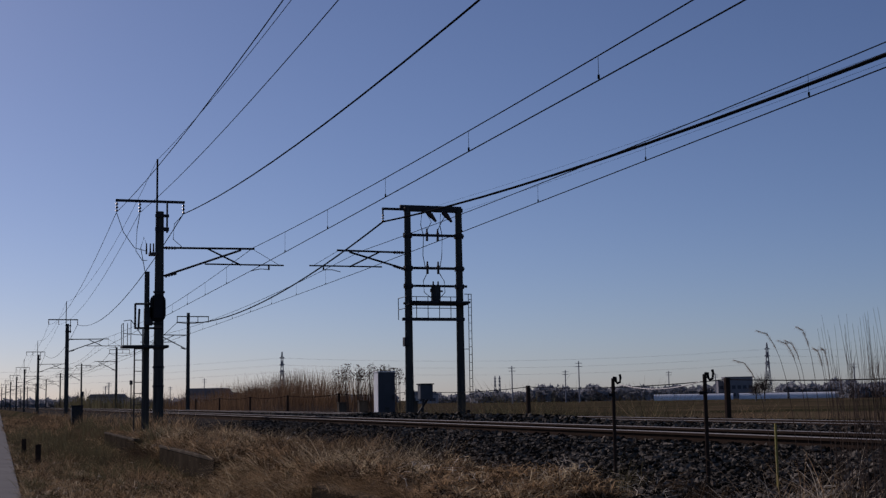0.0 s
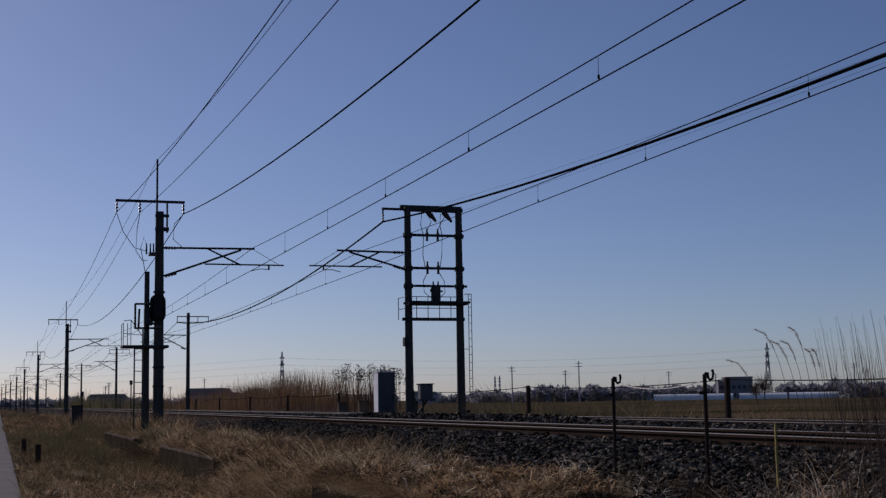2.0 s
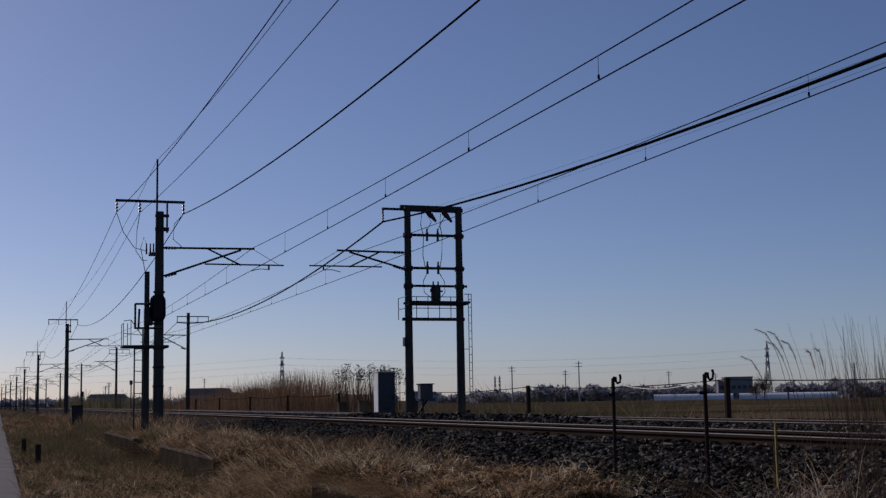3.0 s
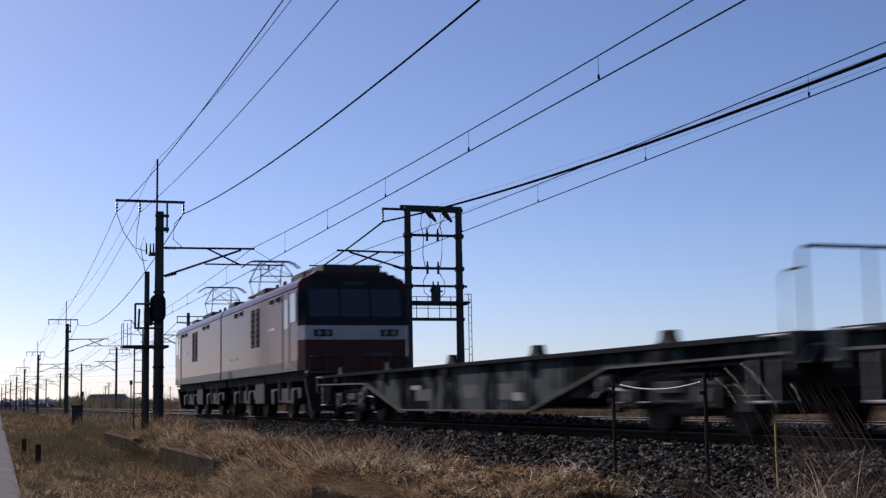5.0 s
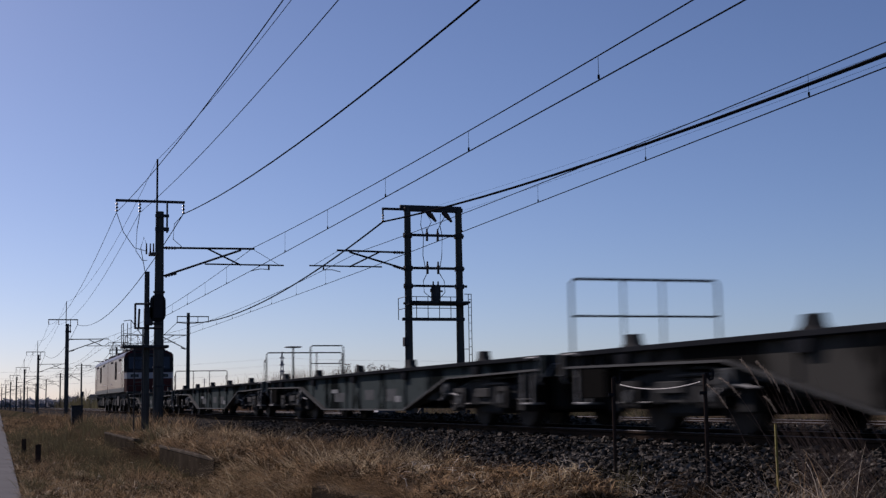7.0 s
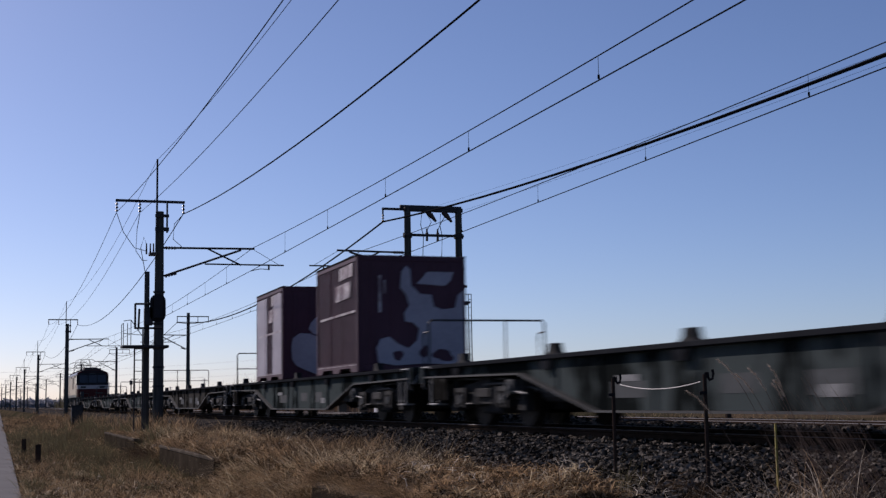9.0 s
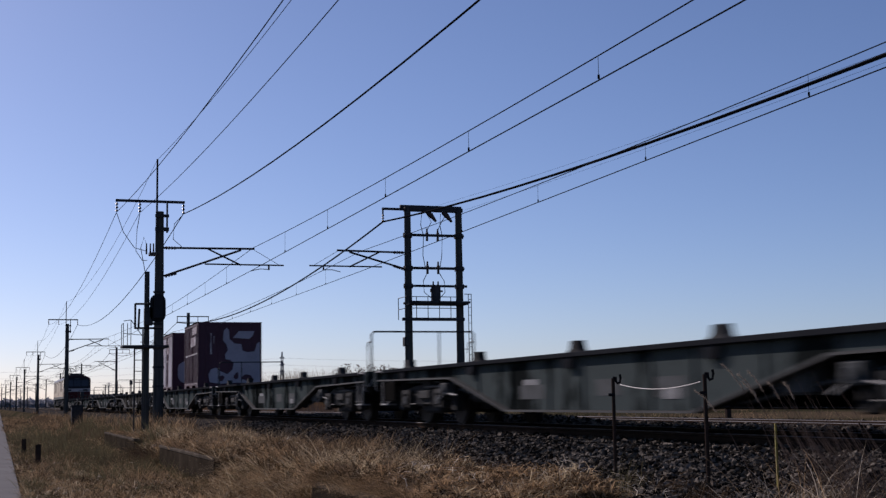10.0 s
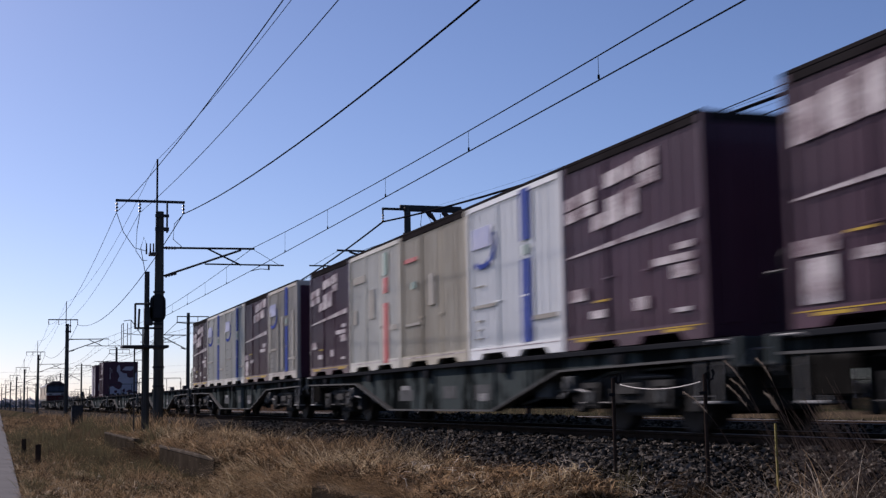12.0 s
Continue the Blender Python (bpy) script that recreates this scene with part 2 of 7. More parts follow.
# ---- mesh helpers ----
class Build:
    """Gathers vertices and faces of one mesh."""

    def __init__(self):
        self.v, self.f = [], []

    def quadbox(self, lo, hi, c=0.0):
        """A box from corner to corner, its twelve edges chamfered by c."""
        (x0, y0, z0), (x1, y1, z1) = lo, hi
        n = len(self.v)
        if c <= 0:
            self.v += [(x, y, z) for x in (x0, x1) for y in (y0, y1) for z in (z0, z1)]
            self.f += [tuple(n + i for i in q) for q in
                       ((0, 1, 3, 2), (4, 6, 7, 5), (0, 4, 5, 1), (2, 3, 7, 6), (0, 2, 6, 4), (1, 5, 7, 3))]
            return self
        bm = bmesh.new()
        bmesh.ops.create_cube(bm, size=1)
        for vert in bm.verts:
            vert.co = Vector((x0 + (vert.co.x + .5) * (x1 - x0), y0 + (vert.co.y + .5) * (y1 - y0), z0 + (vert.co.z + .5) * (z1 - z0)))
        bmesh.ops.bevel(bm, geom=bm.edges[:], offset=c, segments=1, affect='EDGES', profile=0.5)
        bm.verts.index_update()
        self.v += [tuple(vert.co) for vert in bm.verts]
        self.f += [tuple(n + vert.index for vert in face.verts) for face in bm.faces]
        bm.free()
        return self

    def rod(self, p0, p1, r, r1=None, seg=8, cap=True):
        p0, p1 = Vector(p0), Vector(p1)
        r1 = r if r1 is None else r1
        q = (p1 - p0).to_track_quat('Z', 'Y')
        n = len(self.v)
        for p, rr in ((p0, r), (p1, r1)):
            for i in range(seg):
                a = 2 * math.pi * i / seg
                self.v.append(tuple(p + q @ Vector((rr * math.cos(a), rr * math.sin(a), 0))))
        self.f += [(n + i, n + (i + 1) % seg, n + seg + (i + 1) % seg, n + seg + i) for i in range(seg)]
        if cap:
            self.f += [tuple(n + seg - 1 - i for i in range(seg)), tuple(n + seg + i for i in range(seg))]
        return self

    def tube(self, pts, r, seg=6):
        """A round tube through the points; r: one radius or one for each point."""
        pts = [Vector(p) for p in pts]
        n, k = len(self.v), len(pts)
        for i, p in enumerate(pts):
            d = pts[min(i + 1, k - 1)] - pts[max(i - 1, 0)]
            q = d.to_track_quat('Z', 'Y')
            rr = r[i] if isinstance(r, (list, tuple)) else r
            for j in range(seg):
                a = 2 * math.pi * j / seg
                self.v.append(tuple(p + q @ Vector((rr * math.cos(a), rr * math.sin(a), 0))))
        for i in range(k - 1):
            for j in range(seg):
                a, b = n + i * seg + j, n + i * seg + (j + 1) % seg
                self.f.append((a, b, b + seg, a + seg))
        self.f += [tuple(n + seg - 1 - j for j in range(seg)), tuple(n + (k - 1) * seg + j for j in range(seg))]
        return self

    def extrude(self, outline, axis, a, b):
        """The closed outline, given in the two other axes, run along axis from a to b."""
        n, k = len(self.v), len(outline)
        for t in (a, b):
            for (p, q) in outline:
                self.v.append({'x': (t, p, q), 'y': (p, t, q), 'z': (p, q, t)}[axis])
        self.f += [(n + i, n + (i + 1) % k, n + k + (i + 1) % k, n + k + i) for i in range(k)]
        self.f += [tuple(n + k - 1 - i for i in range(k)), tuple(n + k + i for i in range(k))]
        return self

    def mesh(self, name, material, smooth=False):
        me = bpy.data.meshes.new(name)
        me.from_pydata([tuple(p) for p in self.v], [], self.f)
        bm = bmesh.new()
        bm.from_mesh(me)
        bmesh.ops.recalc_face_normals(bm, faces=bm.faces[:])
        bm.to_mesh(me)
        bm.free()
        me.materials.append(material)
        if smooth:
            me.polygons.foreach_set("use_smooth", [True] * len(me.polygons))
            me.set_sharp_from_angle(angle=radians(40))
        return me


def part(name, build, material, parent, label="", smooth=False):
    ob = new(name, build.mesh(name, material, smooth))
    ob.parent = parent
    return tagged(ob, label)


def thing(name, label, category, group="", kind="", at=None):
    ob = new(name)
    ob.empty_display_size = 0.2
    if at is not None:
        ob.matrix_basis = at
    return tagged(ob, label, category, group, kind)


def single(name, build, material, label, category, group="", kind="", smooth=False, at=None):
    ob = new(name, build.mesh(name, material, smooth))
    if at is not None:
        ob.matrix_basis = at
    return tagged(ob, label, category, group, kind)


def raw(name, verts, faces, material, label, category, kind="stuff"):
    me = bpy.data.meshes.new(name)
    me.from_pydata(verts, [], faces)
    me.materials.append(material)
    return tagged(new(name, me), label, category, "", kind)


def bend(y):
    """How far the line has drifted to the left, y metres along it."""
    return -2.2e-5 * max(0.0, y - 40.0) ** 2


def on_line(x, y, z=0.0):
    slope = -4.4e-5 * max(0.0, y - 40.0)
    return pose(x + bend(y), y, z, 0, 0, math.degrees(math.atan2(-slope, 1.0)))


AROUND = Matrix.Translation(EYE) @ Matrix.Diagonal((1.07, 1.07, 1.07, 1)) @ Matrix.Translation(-Vector(EYE))   # the line's true size

rng = random.Random(7)
nrng = np.random.RandomState(11)

# ---- ground ----
WALLS = ((11.0, 15.2), (22.6, 30.6), (36.5, 47.0))
WALL_X = 3.6


def ground_z(x, y):
    n = 0.06 * noise.noise(Vector((x * 0.7, y * 0.35, 3.1))) + 0.03 * noise.noise(Vector((x * 2.3, y * 1.9, 8.0)))
    walled = any(a - 0.3 <= y <= b + 0.3 for a, b in WALLS)
    if x < 0.36:
        return -1.13
    if walled:
        if x <= WALL_X + 0.05:
            return -1.15 + n
        if x < 5.2:
            return -0.52 + 0.07 * (x - WALL_X) + n * (0.5 if x < 3.8 else 1.3)
    else:
        if x <= 3.1:
            return -1.15 + n
        if x < 4.1:
            t = x - 3.1
            return -1.15 + 0.63 * t * t * (3 - 2 * t) + n
        if x < 5.2:
            return -0.5 + n * 1.2
    if x < 15.3:
        return -0.72
    if x < 17.5:
        return -0.62 - 0.6 * (x - 15.3) / 2.2
    return -1.22 + (n if x < 60 else 0)


xs = [-3000, -900, -250, -60, -15, -4.4, 0.34, 0.7, 1.2, 1.7, 2.2, 2.7, 3.1, 3.3, 3.45, WALL_X + 0.04, WALL_X + 0.1, 4.0, 4.5, 5.0, 5.3, 10,
      15.2, 15.8, 16.5, 17.5, 20, 30, 60, 150, 400, 1000, 3500]
ys = [-400, -60, 0] + [4 + 0.8 * i for i in range(80)] + [70 + 4 * i for i in range(20)] + [160, 200, 260, 350, 500, 800, 1500, 4500]
gv = [(x + (bend(y) if 0 < x < 60 else 0), y, ground_z(x, y)) for y in ys for x in xs]
gf = [(j * len(xs) + i, j * len(xs) + i + 1, (j + 1) * len(xs) + i + 1, (j + 1) * len(xs) + i) for j in range(len(ys) - 1) for i in range(len(xs) - 1)]
ground = raw("ground", gv, gf, M_SOIL, "dry winter soil and stubble ground beside the railway", "ground", "structure")
ground.data.materials.append(M_FIELD)
for poly in ground.data.polygons:
    if poly.center.x > 17 or poly.center.x < -4 or poly.center.y > 150:
        poly.material_index = 1
    poly.use_smooth = True

single("road", Build().quadbox((-4.2, -60, -1.3), (0.40, 400, -1.085)), M_ASPHALT, "narrow worn grey asphalt lane beside the railway", "road",
       kind="structure")

bal_x = [(4.75, -0.74), (4.95, -0.60), (6.5, -0.19), (6.8, -0.15), (7.7, -0.15), (7.85, -0.16), (8.9, -0.15), (9.05, -0.075), (10.2, -0.10), (11.5, -0.075), (11.65, -0.15), (12.7, -0.15), (12.85, -0.075), (13.8, -0.11), (15.2, -0.68), (15.35, -0.76)]
bys = [-60 + 4 * i for i in range(45)] + [130 + 20 * i for i in range(40)]
bv = [(x + bend(y), y, z) for y in bys for x, z in bal_x]
k = len(bal_x)
bf = [(j * k + i, j * k + i + 1, (j + 1) * k + i + 1, (j + 1) * k + i) for j in range(len(bys) - 1) for i in range(k - 1)]
raw("ballast_bed", bv, bf, M_BALLAST, "dark crushed-stone ballast bed under both tracks", "ballast", "structure")


def ballast_z(x):
    for (x0, z0), (x1, z1) in zip(bal_x, bal_x[1:]):
        if x0 <= x <= x1:
            return z0 + (z1 - z0) * (x - x0) / (x1 - x0)
    return -0.7


def stones(count, x0, x1, y0, y1, size, power=1.0, heap=0.0):
    """Loose angular stones on the ballast bed, denser near y0 when power > 1."""
    base = np.array([(x, y, z) for x in (-1, 1) for y in (-1, 1) for z in (-1, 1)], float)
    quads = np.array([(0, 1, 3, 2), (4, 6, 7, 5), (0, 4, 5, 1), (2, 3, 7, 6), (0, 2, 6, 4), (1, 5, 7, 3)])
    vs, fs = [], []
    for i in range(count):
        x, y = x0 + (x1 - x0) * nrng.rand(), y0 + (y1 - y0) * nrng.rand() ** power
        s = size * (0.55 + 0.75 * nrng.rand())
        pts = base * nrng.uniform(0.45, 1.0, (8, 3)) * s * np.array([1, 0.8, 0.62])
        q = Euler(nrng.uniform(0, 6.28, 3)).to_matrix()
        pts = pts @ np.array(q).T
        pts += (x + bend(y), y, ballast_z(x) + s * 0.25 + heap * nrng.rand() * math.sin(math.pi * (x - x0) / (x1 - x0)) * min(1.0, (y - y0) / 3, (y1 - y) / 3))
        vs.append(pts)
        fs.append(quads + 8 * i)
    return np.concatenate(vs).tolist(), np.concatenate(fs).tolist()


v, f = stones(58000, 4.85, 7.3, 6.5, 40, 0.034, 1.8)
raw("ballast_stones", v, f, M_STONE, "loose dark grey angular ballast stones on the shoulder", "ballast")
v, f = stones(16000, 9.2, 11.3, 9, 60, 0.055, 1.5)
raw("ballast_stones", v, f, M_STONE, "dark grey ballast stones between the tracks", "ballast")
v, f = stones(9000, 9.4, 10.9, 20, 40, 0.05, 1.0, 0.16)
raw("ballast_stones", v, f, M_STONE, "surplus ballast heaped between the tracks", "ballast")
v, f = stones(12000, 13.0, 15.1, 12, 70, 0.06, 1.4)
raw("ballast_stones", v, f, M_STONE, "dark grey ballast stones beyond the far track", "ballast")
v, f = stones(9000, 7.0, 9.3, 7, 40, 0.05, 1.5)
raw("ballast_stones", v, f, M_STONE, "dark ballast stones between the rails", "ballast")

# ---- tracks ----
RAIL = [(-0.063, -0.153), (0.063, -0.153), (0.063, -0.142), (0.012, -0.128), (0.008, -0.045), (0.032, -0.035), (0.032, -0.006), (0.026, 0.0),
        (-0.026, 0.0), (-0.032, -0.006), (-0.032, -0.035), (-0.008, -0.045), (-0.012, -0.128), (-0.063, -0.142)]


def rail_along(x, y_list):
    b, n = Build(), len(RAIL)
    for y in y_list:
        b.v += [(x + bend(y) + p, y, q) for p, q in RAIL]
    for j in range(len(y_list) - 1):
        b.f += [(j * n + i, j * n + (i + 1) % n, (j + 1) * n + (i + 1) % n, (j + 1) * n + i) for i in range(n)]
    return b


def track(xc, label):
    t = thing("railway_track", label, "railway track", "parallel tracks", "structure")
    y_list = [-60, 40] + [50 + 10 * i for i in range(20)] + [300 + 40 * i for i in range(14)]
    for dx in (-0.566, 0.566):
        r = part("rail", rail_along(xc + dx, y_list), M_RAIL, t, "rusty steel rail with a polished running face")
        r.data.materials.append(M_RAILTOP)
        for poly in r.data.polygons:
            if poly.center.z > -0.004:
                poly.material_index = 1
    b = Build().extrude([(-1.0, -0.30), (1.0, -0.30), (1.0, -0.18), (0.75, -0.155), (0.4, -0.155), (0.3, -0.18), (-0.3, -0.18), (-0.4, -0.155), (-0.75, -0.155),
                         (-1.0, -0.18)], 'y', -0.12, 0.12)
    me = b.mesh("sleeper", M_CONC)
    for i in range(170):
        y = 6 + 0.6 * i
        s = new("sleeper", me)
        s.parent, s.location = t, (xc + bend(y), y, 0)
    return t


track(TRACK_X, "railway track with bright rail heads on concrete sleepers in ballast")
track(TRACK2_X, "second railway track beyond the first on dark ballast")

# ---- retaining wall of concrete, in three lengths ----
for a, b in WALLS:
    w = thing("retaining_wall", "low weathered concrete retaining wall half buried in dry grass", "retaining wall", "lengths of retaining wall", "structure")
    # face darker than the coping: shade put into its colour
    part("wall_face", Build().quadbox((WALL_X - 0.09, a, -1.45), (WALL_X + 0.09, b, -0.56), 0.012), M_WALL, w, "stained wall face darkened for shade")
    part("coping", Build().quadbox((WALL_X - 0.10, a - 0.02, -0.56), (WALL_X + 0.13, b + 0.02, -0.49), 0.015), M_CONC, w, "worn concrete coping")


# ---- overhead line ----
def sagging(p0, p1, sag, n=24):
    p0, p1 = Vector(p0), Vector(p1)
    return [tuple(p0.lerp(p1, i / n) - Vector((0, 0, 4 * sag * (i / n) * (1 - i / n)))) for i in range(n + 1)]


def insulator(b, p, length=0.34, r=0.055):
    """A hanging string of sheds from p downwards."""
    x, y, z = p
    b.rod((x, y, z), (x, y, z - length), 0.018, seg=6)
    for i in range(3):
        zz = z - 0.08 - i * (length - 0.12) / 2
        b.rod((x, y, zz + 0.03), (x, y, zz - 0.012), 0.025, r, seg=8)
        b.rod((x, y, zz - 0.012), (x, y, zz - 0.03), r, 0.03, seg=8)


def bracket(ob, reach, z_top=5.43, z_low=4.52, z_reg=4.93, side=1):
    """The swivelling cantilever that holds the wires over a track: tie, strut, brace, registration arm, insulators, drop bracket."""
    s = side
    part("tie_tube", Build().rod((0.14 * s, 0, z_top), ((reach + 0.02) * s, 0, z_top + 0.03), 0.035), M_STEEL, ob)
    part("strut_tube", Build().rod((0.14 * s, 0, z_low), ((reach - 0.42) * s, 0, z_top - 0.02), 0.035), M_STEEL, ob)
    part("brace_tube", Build().rod(((reach - 1.55) * s, 0, z_top + 0.02), ((reach - 0.42) * s, 0, z_reg - 0.02), 0.028), M_STEEL, ob)
    part("registration_arm", Build().rod(((reach - 1.6) * s, 0, z_reg), ((reach + 1.0) * s, 0, z_reg), 0.025)
         .rod(((reach + 0.5) * s, 0, z_reg), ((reach + 0.5) * s, 0, z_reg - 0.16), 0.03)
         .tube([((reach + 0.5) * s, 0, z_reg - 0.14), ((reach + 0.2) * s, 0, z_reg - 0.13), ((reach - 0.1) * s, 0, z_reg - 0.2)], 0.014), M_STEEL, ob)
    part("stay_wire", Build().rod((reach * s, 0, z_top), ((reach + 0.86) * s, 0, z_reg), 0.008, seg=5), M_WIRE, ob)
    for z, zz in ((z_top, z_top), (z_low, z_low + 0.08)):
        b = Build().rod((0.16 * s, 0, z), (0.55 * s, 0, zz), 0.03, seg=6)
        for i in range(4):
            t = 0.2 + 0.09 * i
            b.rod((t * s, 0, z + (zz - z) * i / 3), ((t + 0.05) * s, 0, z + (zz - z) * i / 3), 0.062, 0.04, seg=8)
        part("insulator", b, M_PORC, ob)


def line_pole(y, x, detail):
    """A tapered concrete pole with a topmast, a crossarm of three insulators and a cantilever over the near track."""
    ob = thing("line_pole", "dark concrete overhead-line pole with topmast, crossarm and cantilever", "utility pole", "poles beside the near track", at=AROUND @ on_line(x, y))
    b = Build()
    b.rod((0, 0, -0.9), (0, 0, 6.6), 0.175, 0.13, seg=14)
    part("pole", b, M_POLE, ob, smooth=True)
    b = Build().rod((-0.1, -0.1, 5.9), (-0.1, -0.1, 8.3), 0.035, 0.03)
    b.quadbox((-0.16, -0.16, 5.95), (0.28, -0.1, 6.08), 0.01).quadbox((-0.16, -0.16, 6.4), (0.28, -0.1, 6.5), 0.01)
    b.rod((0.22, -0.12, 5.9), (0.22, -0.12, 6.9), 0.03)
    part("topmast", b, M_STEEL, ob)
    part("crossarm", Build().quadbox((-1.4, -0.15, 6.87), (0.78, -0.06, 6.95), 0.01), M_STEEL, ob)
    for dx in (-1.36, -0.64, 0.74):
        b = Build()
        insulator(b, (dx, -0.1, 6.88))
        part("insulator", b, M_PORC, ob)
    if detail:
        b = Build().quadbox((-0.34, -0.2, 5.16), (-0.1, 0.1, 5.26), 0.01)
        for dx in (-0.42, -0.3, -0.2):
            b.rod((dx, -0.1, 5.2), (dx, -0.1, 5.55), 0.03, 0.02)
        part("switch", b, M_PORC, ob)
        for pts in ([(-1.36, -0.1, 6.5), (-1.15, -0.1, 5.9), (-0.8, -0.1, 5.4), (-0.42, -0.1, 5.3)],
                    [(-0.64, -0.1, 6.5), (-0.72, -0.1, 6.0), (-0.75, -0.1, 5.3), (-0.55, -0.1, 5.0), (-0.4, -0.1, 5.0)],
                    [(0.72, -0.1, 6.5), (0.45, -0.1, 6.2), (0.42, -0.1, 5.7), (0.7, -0.1, 5.46)],
                    [(-0.42, -0.1, 5.5), (-0.5, -0.1, 5.75), (-0.6, -0.1, 5.4), (-0.45, -0.1, 4.6)]):
            part("jumper_wire", Build().tube(pts, 0.012, 5), M_CABLE, ob)
        for zz in (1.0, 1.6, 2.2, 4.0):
            part("clamp_band", Build().rod((0, 0, zz - 0.03), (0, 0, zz + 0.03), 0.185, seg=14), M_STEEL, ob)
    bracket(ob, 3.05)
    return ob


L_POLES = [(42.2, 4.79), (102.5, 4.9), (164, 4.75), (229, 4.8), (287, 4.8), (345, 4.8), (403, 4.8), (461, 4.8), (520, 4.8), (580, 4.8)]
for i, (y, x) in enumerate(L_POLES):
    line_pole(y, x, i == 0)
BACK_L = -16.0

# gantry of two posts beside the far track, with a transformer
gx = 13.55
gan = thing("transformer_gantry", "two-post dark concrete gantry with crossbars, transformer, platform and ladder", "gantry", at=AROUND @ on_line(gx, 43.5))
for dx in (0.0, 1.91):
    part("post", Build().rod((dx, 0, -0.9), (dx, 0, 7.25), 0.155, 0.115, seg=14), M_POLE, gan, smooth=True)
part("top_beam", Build().quadbox((-0.12, -0.11, 7.08), (2.05, 0.11, 7.22), 0.012).quadbox((-0.2, 0.16, 7.2), (2.1, 0.3, 7.33), 0.012), M_STEEL, gan)
part("outrigger", Build().quadbox((-0.93, -0.05, 7.1), (0.0, 0.05, 7.18), 0.01).rod((-0.9, 0, 7.14), (-0.9, 0, 6.9), 0.03), M_STEEL, gan)
b = Build()
insulator(b, (-0.9, 0, 6.98), 0.3)
part("insulator", b, M_PORC, gan)
for z, w0, w1, h in ((6.22, -0.15, 2.06, 0.09), (5.05, -0.15, 2.06, 0.09), (4.42, -0.2, 2.15, 0.08)):
    part("crossbar", Build().quadbox((w0, -0.16, z - h / 2), (w1, -0.07, z + h / 2), 0.01)
         .rod((0, 0, z - 0.08), (0, 0, z + 0.08), 0.17, seg=12).rod((1.91, 0, z - 0.08), (1.91, 0, z + 0.08), 0.17, seg=12), M_STEEL, gan)
for z, dxs in ((6.22, (0.68, 1.08)), (5.05, (0.68, 1.08))):
    for dx in dxs:
        b = Build().rod((dx, -0.12, z - 0.2), (dx, -0.12, z + 0.24), 0.05, 0.03)
        b.rod((dx, -0.12, z - 0.02), (dx, -0.12, z + 0.1), 0.075, 0.05)
        part("insulator", b, M_PORC, gan)
for dx in (0.83, 1.42):
    b = Build().tube([(dx - 0.15, -0.12, 7.05), (dx, -0.12, 6.95), (dx + 0.2, -0.12, 6.72)], [0.06, 0.1, 0.04], 8)
    part("cutout_fuse", b, M_PORC, gan)
for pts in ([(0.5, -0.12, 7.0), (0.45, -0.12, 6.6), (0.55, -0.12, 6.2), (0.52, -0.12, 5.5), (0.6, -0.12, 5.1)],
            [(1.2, -0.12, 7.0), (1.17, -0.12, 6.6), (1.25, -0.12, 6.2), (1.22, -0.12, 5.5), (1.15, -0.12, 5.1)],
            [(0.68, -0.12, 4.9), (0.52, -0.12, 4.6), (0.55, -0.12, 4.2), (0.8, -0.12, 4.0)],
            [(1.08, -0.12, 4.95), (1.3, -0.12, 4.6), (1.32, -0.12, 4.2), (1.15, -0.12, 4.02)],
            [(0.7, -0.12, 6.95), (0.85, -0.12, 6.7), (0.68, -0.12, 6.4)], [(1.35, -0.12, 6.9), (1.2, -0.12, 6.65), (1.08, -0.12, 6.4)]):
    part("jumper_wire", Build().tube(pts, 0.014, 5), M_CABLE, gan)
b = Build().rod((0.95, -0.2, 3.88), (0.95, -0.2, 4.38), 0.17, seg=16).rod((0.95, -0.2, 4.38), (0.95, -0.2, 4.44), 0.19, seg=16)
for dx in (0.86, 1.04):
    b.rod((dx, -0.2, 4.44), (dx, -0.2, 4.58), 0.035, 0.025)
b.quadbox((0.75, -0.25, 4.2), (0.83, -0.15, 4.32), 0.01).quadbox((1.07, -0.25, 4.2), (1.2, -0.15, 4.26), 0.01)
part("transformer", b, M_STEEL, gan, "dark cylindrical oil transformer")
part("platform_beam", Build().quadbox((-0.15, -0.6, 3.78), (2.1, -0.5, 3.86), 0.01).quadbox((-0.15, 0.05, 3.78), (2.1, 0.15, 3.86), 0.01)
     .quadbox((-0.1, -0.55, 3.74), (2.05, 0.12, 3.78)), M_STEEL, gan)
part("lower_beam", Build().quadbox((-0.42, -0.66, 3.16), (1.86, -0.56, 3.27), 0.01), M_STEEL, gan)
CAGE = "thin steel safety cage bar"
for dx in (-0.28, -0.16, 0.1, 0.52, 0.94, 1.36, 1.57):
    part("cage_bar", Build().rod((dx, -0.61, 3.24), (dx, -0.61, 4.0), 0.014, seg=5), M_STEEL, gan, CAGE)
for z in (3.6, 4.0):
    part("cage_rail", Build().tube([(1.62, -0.61, z), (-0.28, -0.61, z), (-0.28, 0.3, z)], 0.014, 5), M_STEEL, gan, CAGE)
part("cage_bar", Build().rod((-0.28, 0.3, 3.24), (-0.28, 0.3, 4.0), 0.014, seg=5), M_STEEL, gan, CAGE)
part("cage_bar", Build().rod((1.57, -0.61, 4.0), (1.75, -0.61, 3.24), 0.014, seg=5), M_STEEL, gan, CAGE)
b = Build()
for dx in (2.2, 2.31):
    b.rod((dx, -0.1, 0.5), (dx, -0.1, 4.15), 0.014, seg=5)
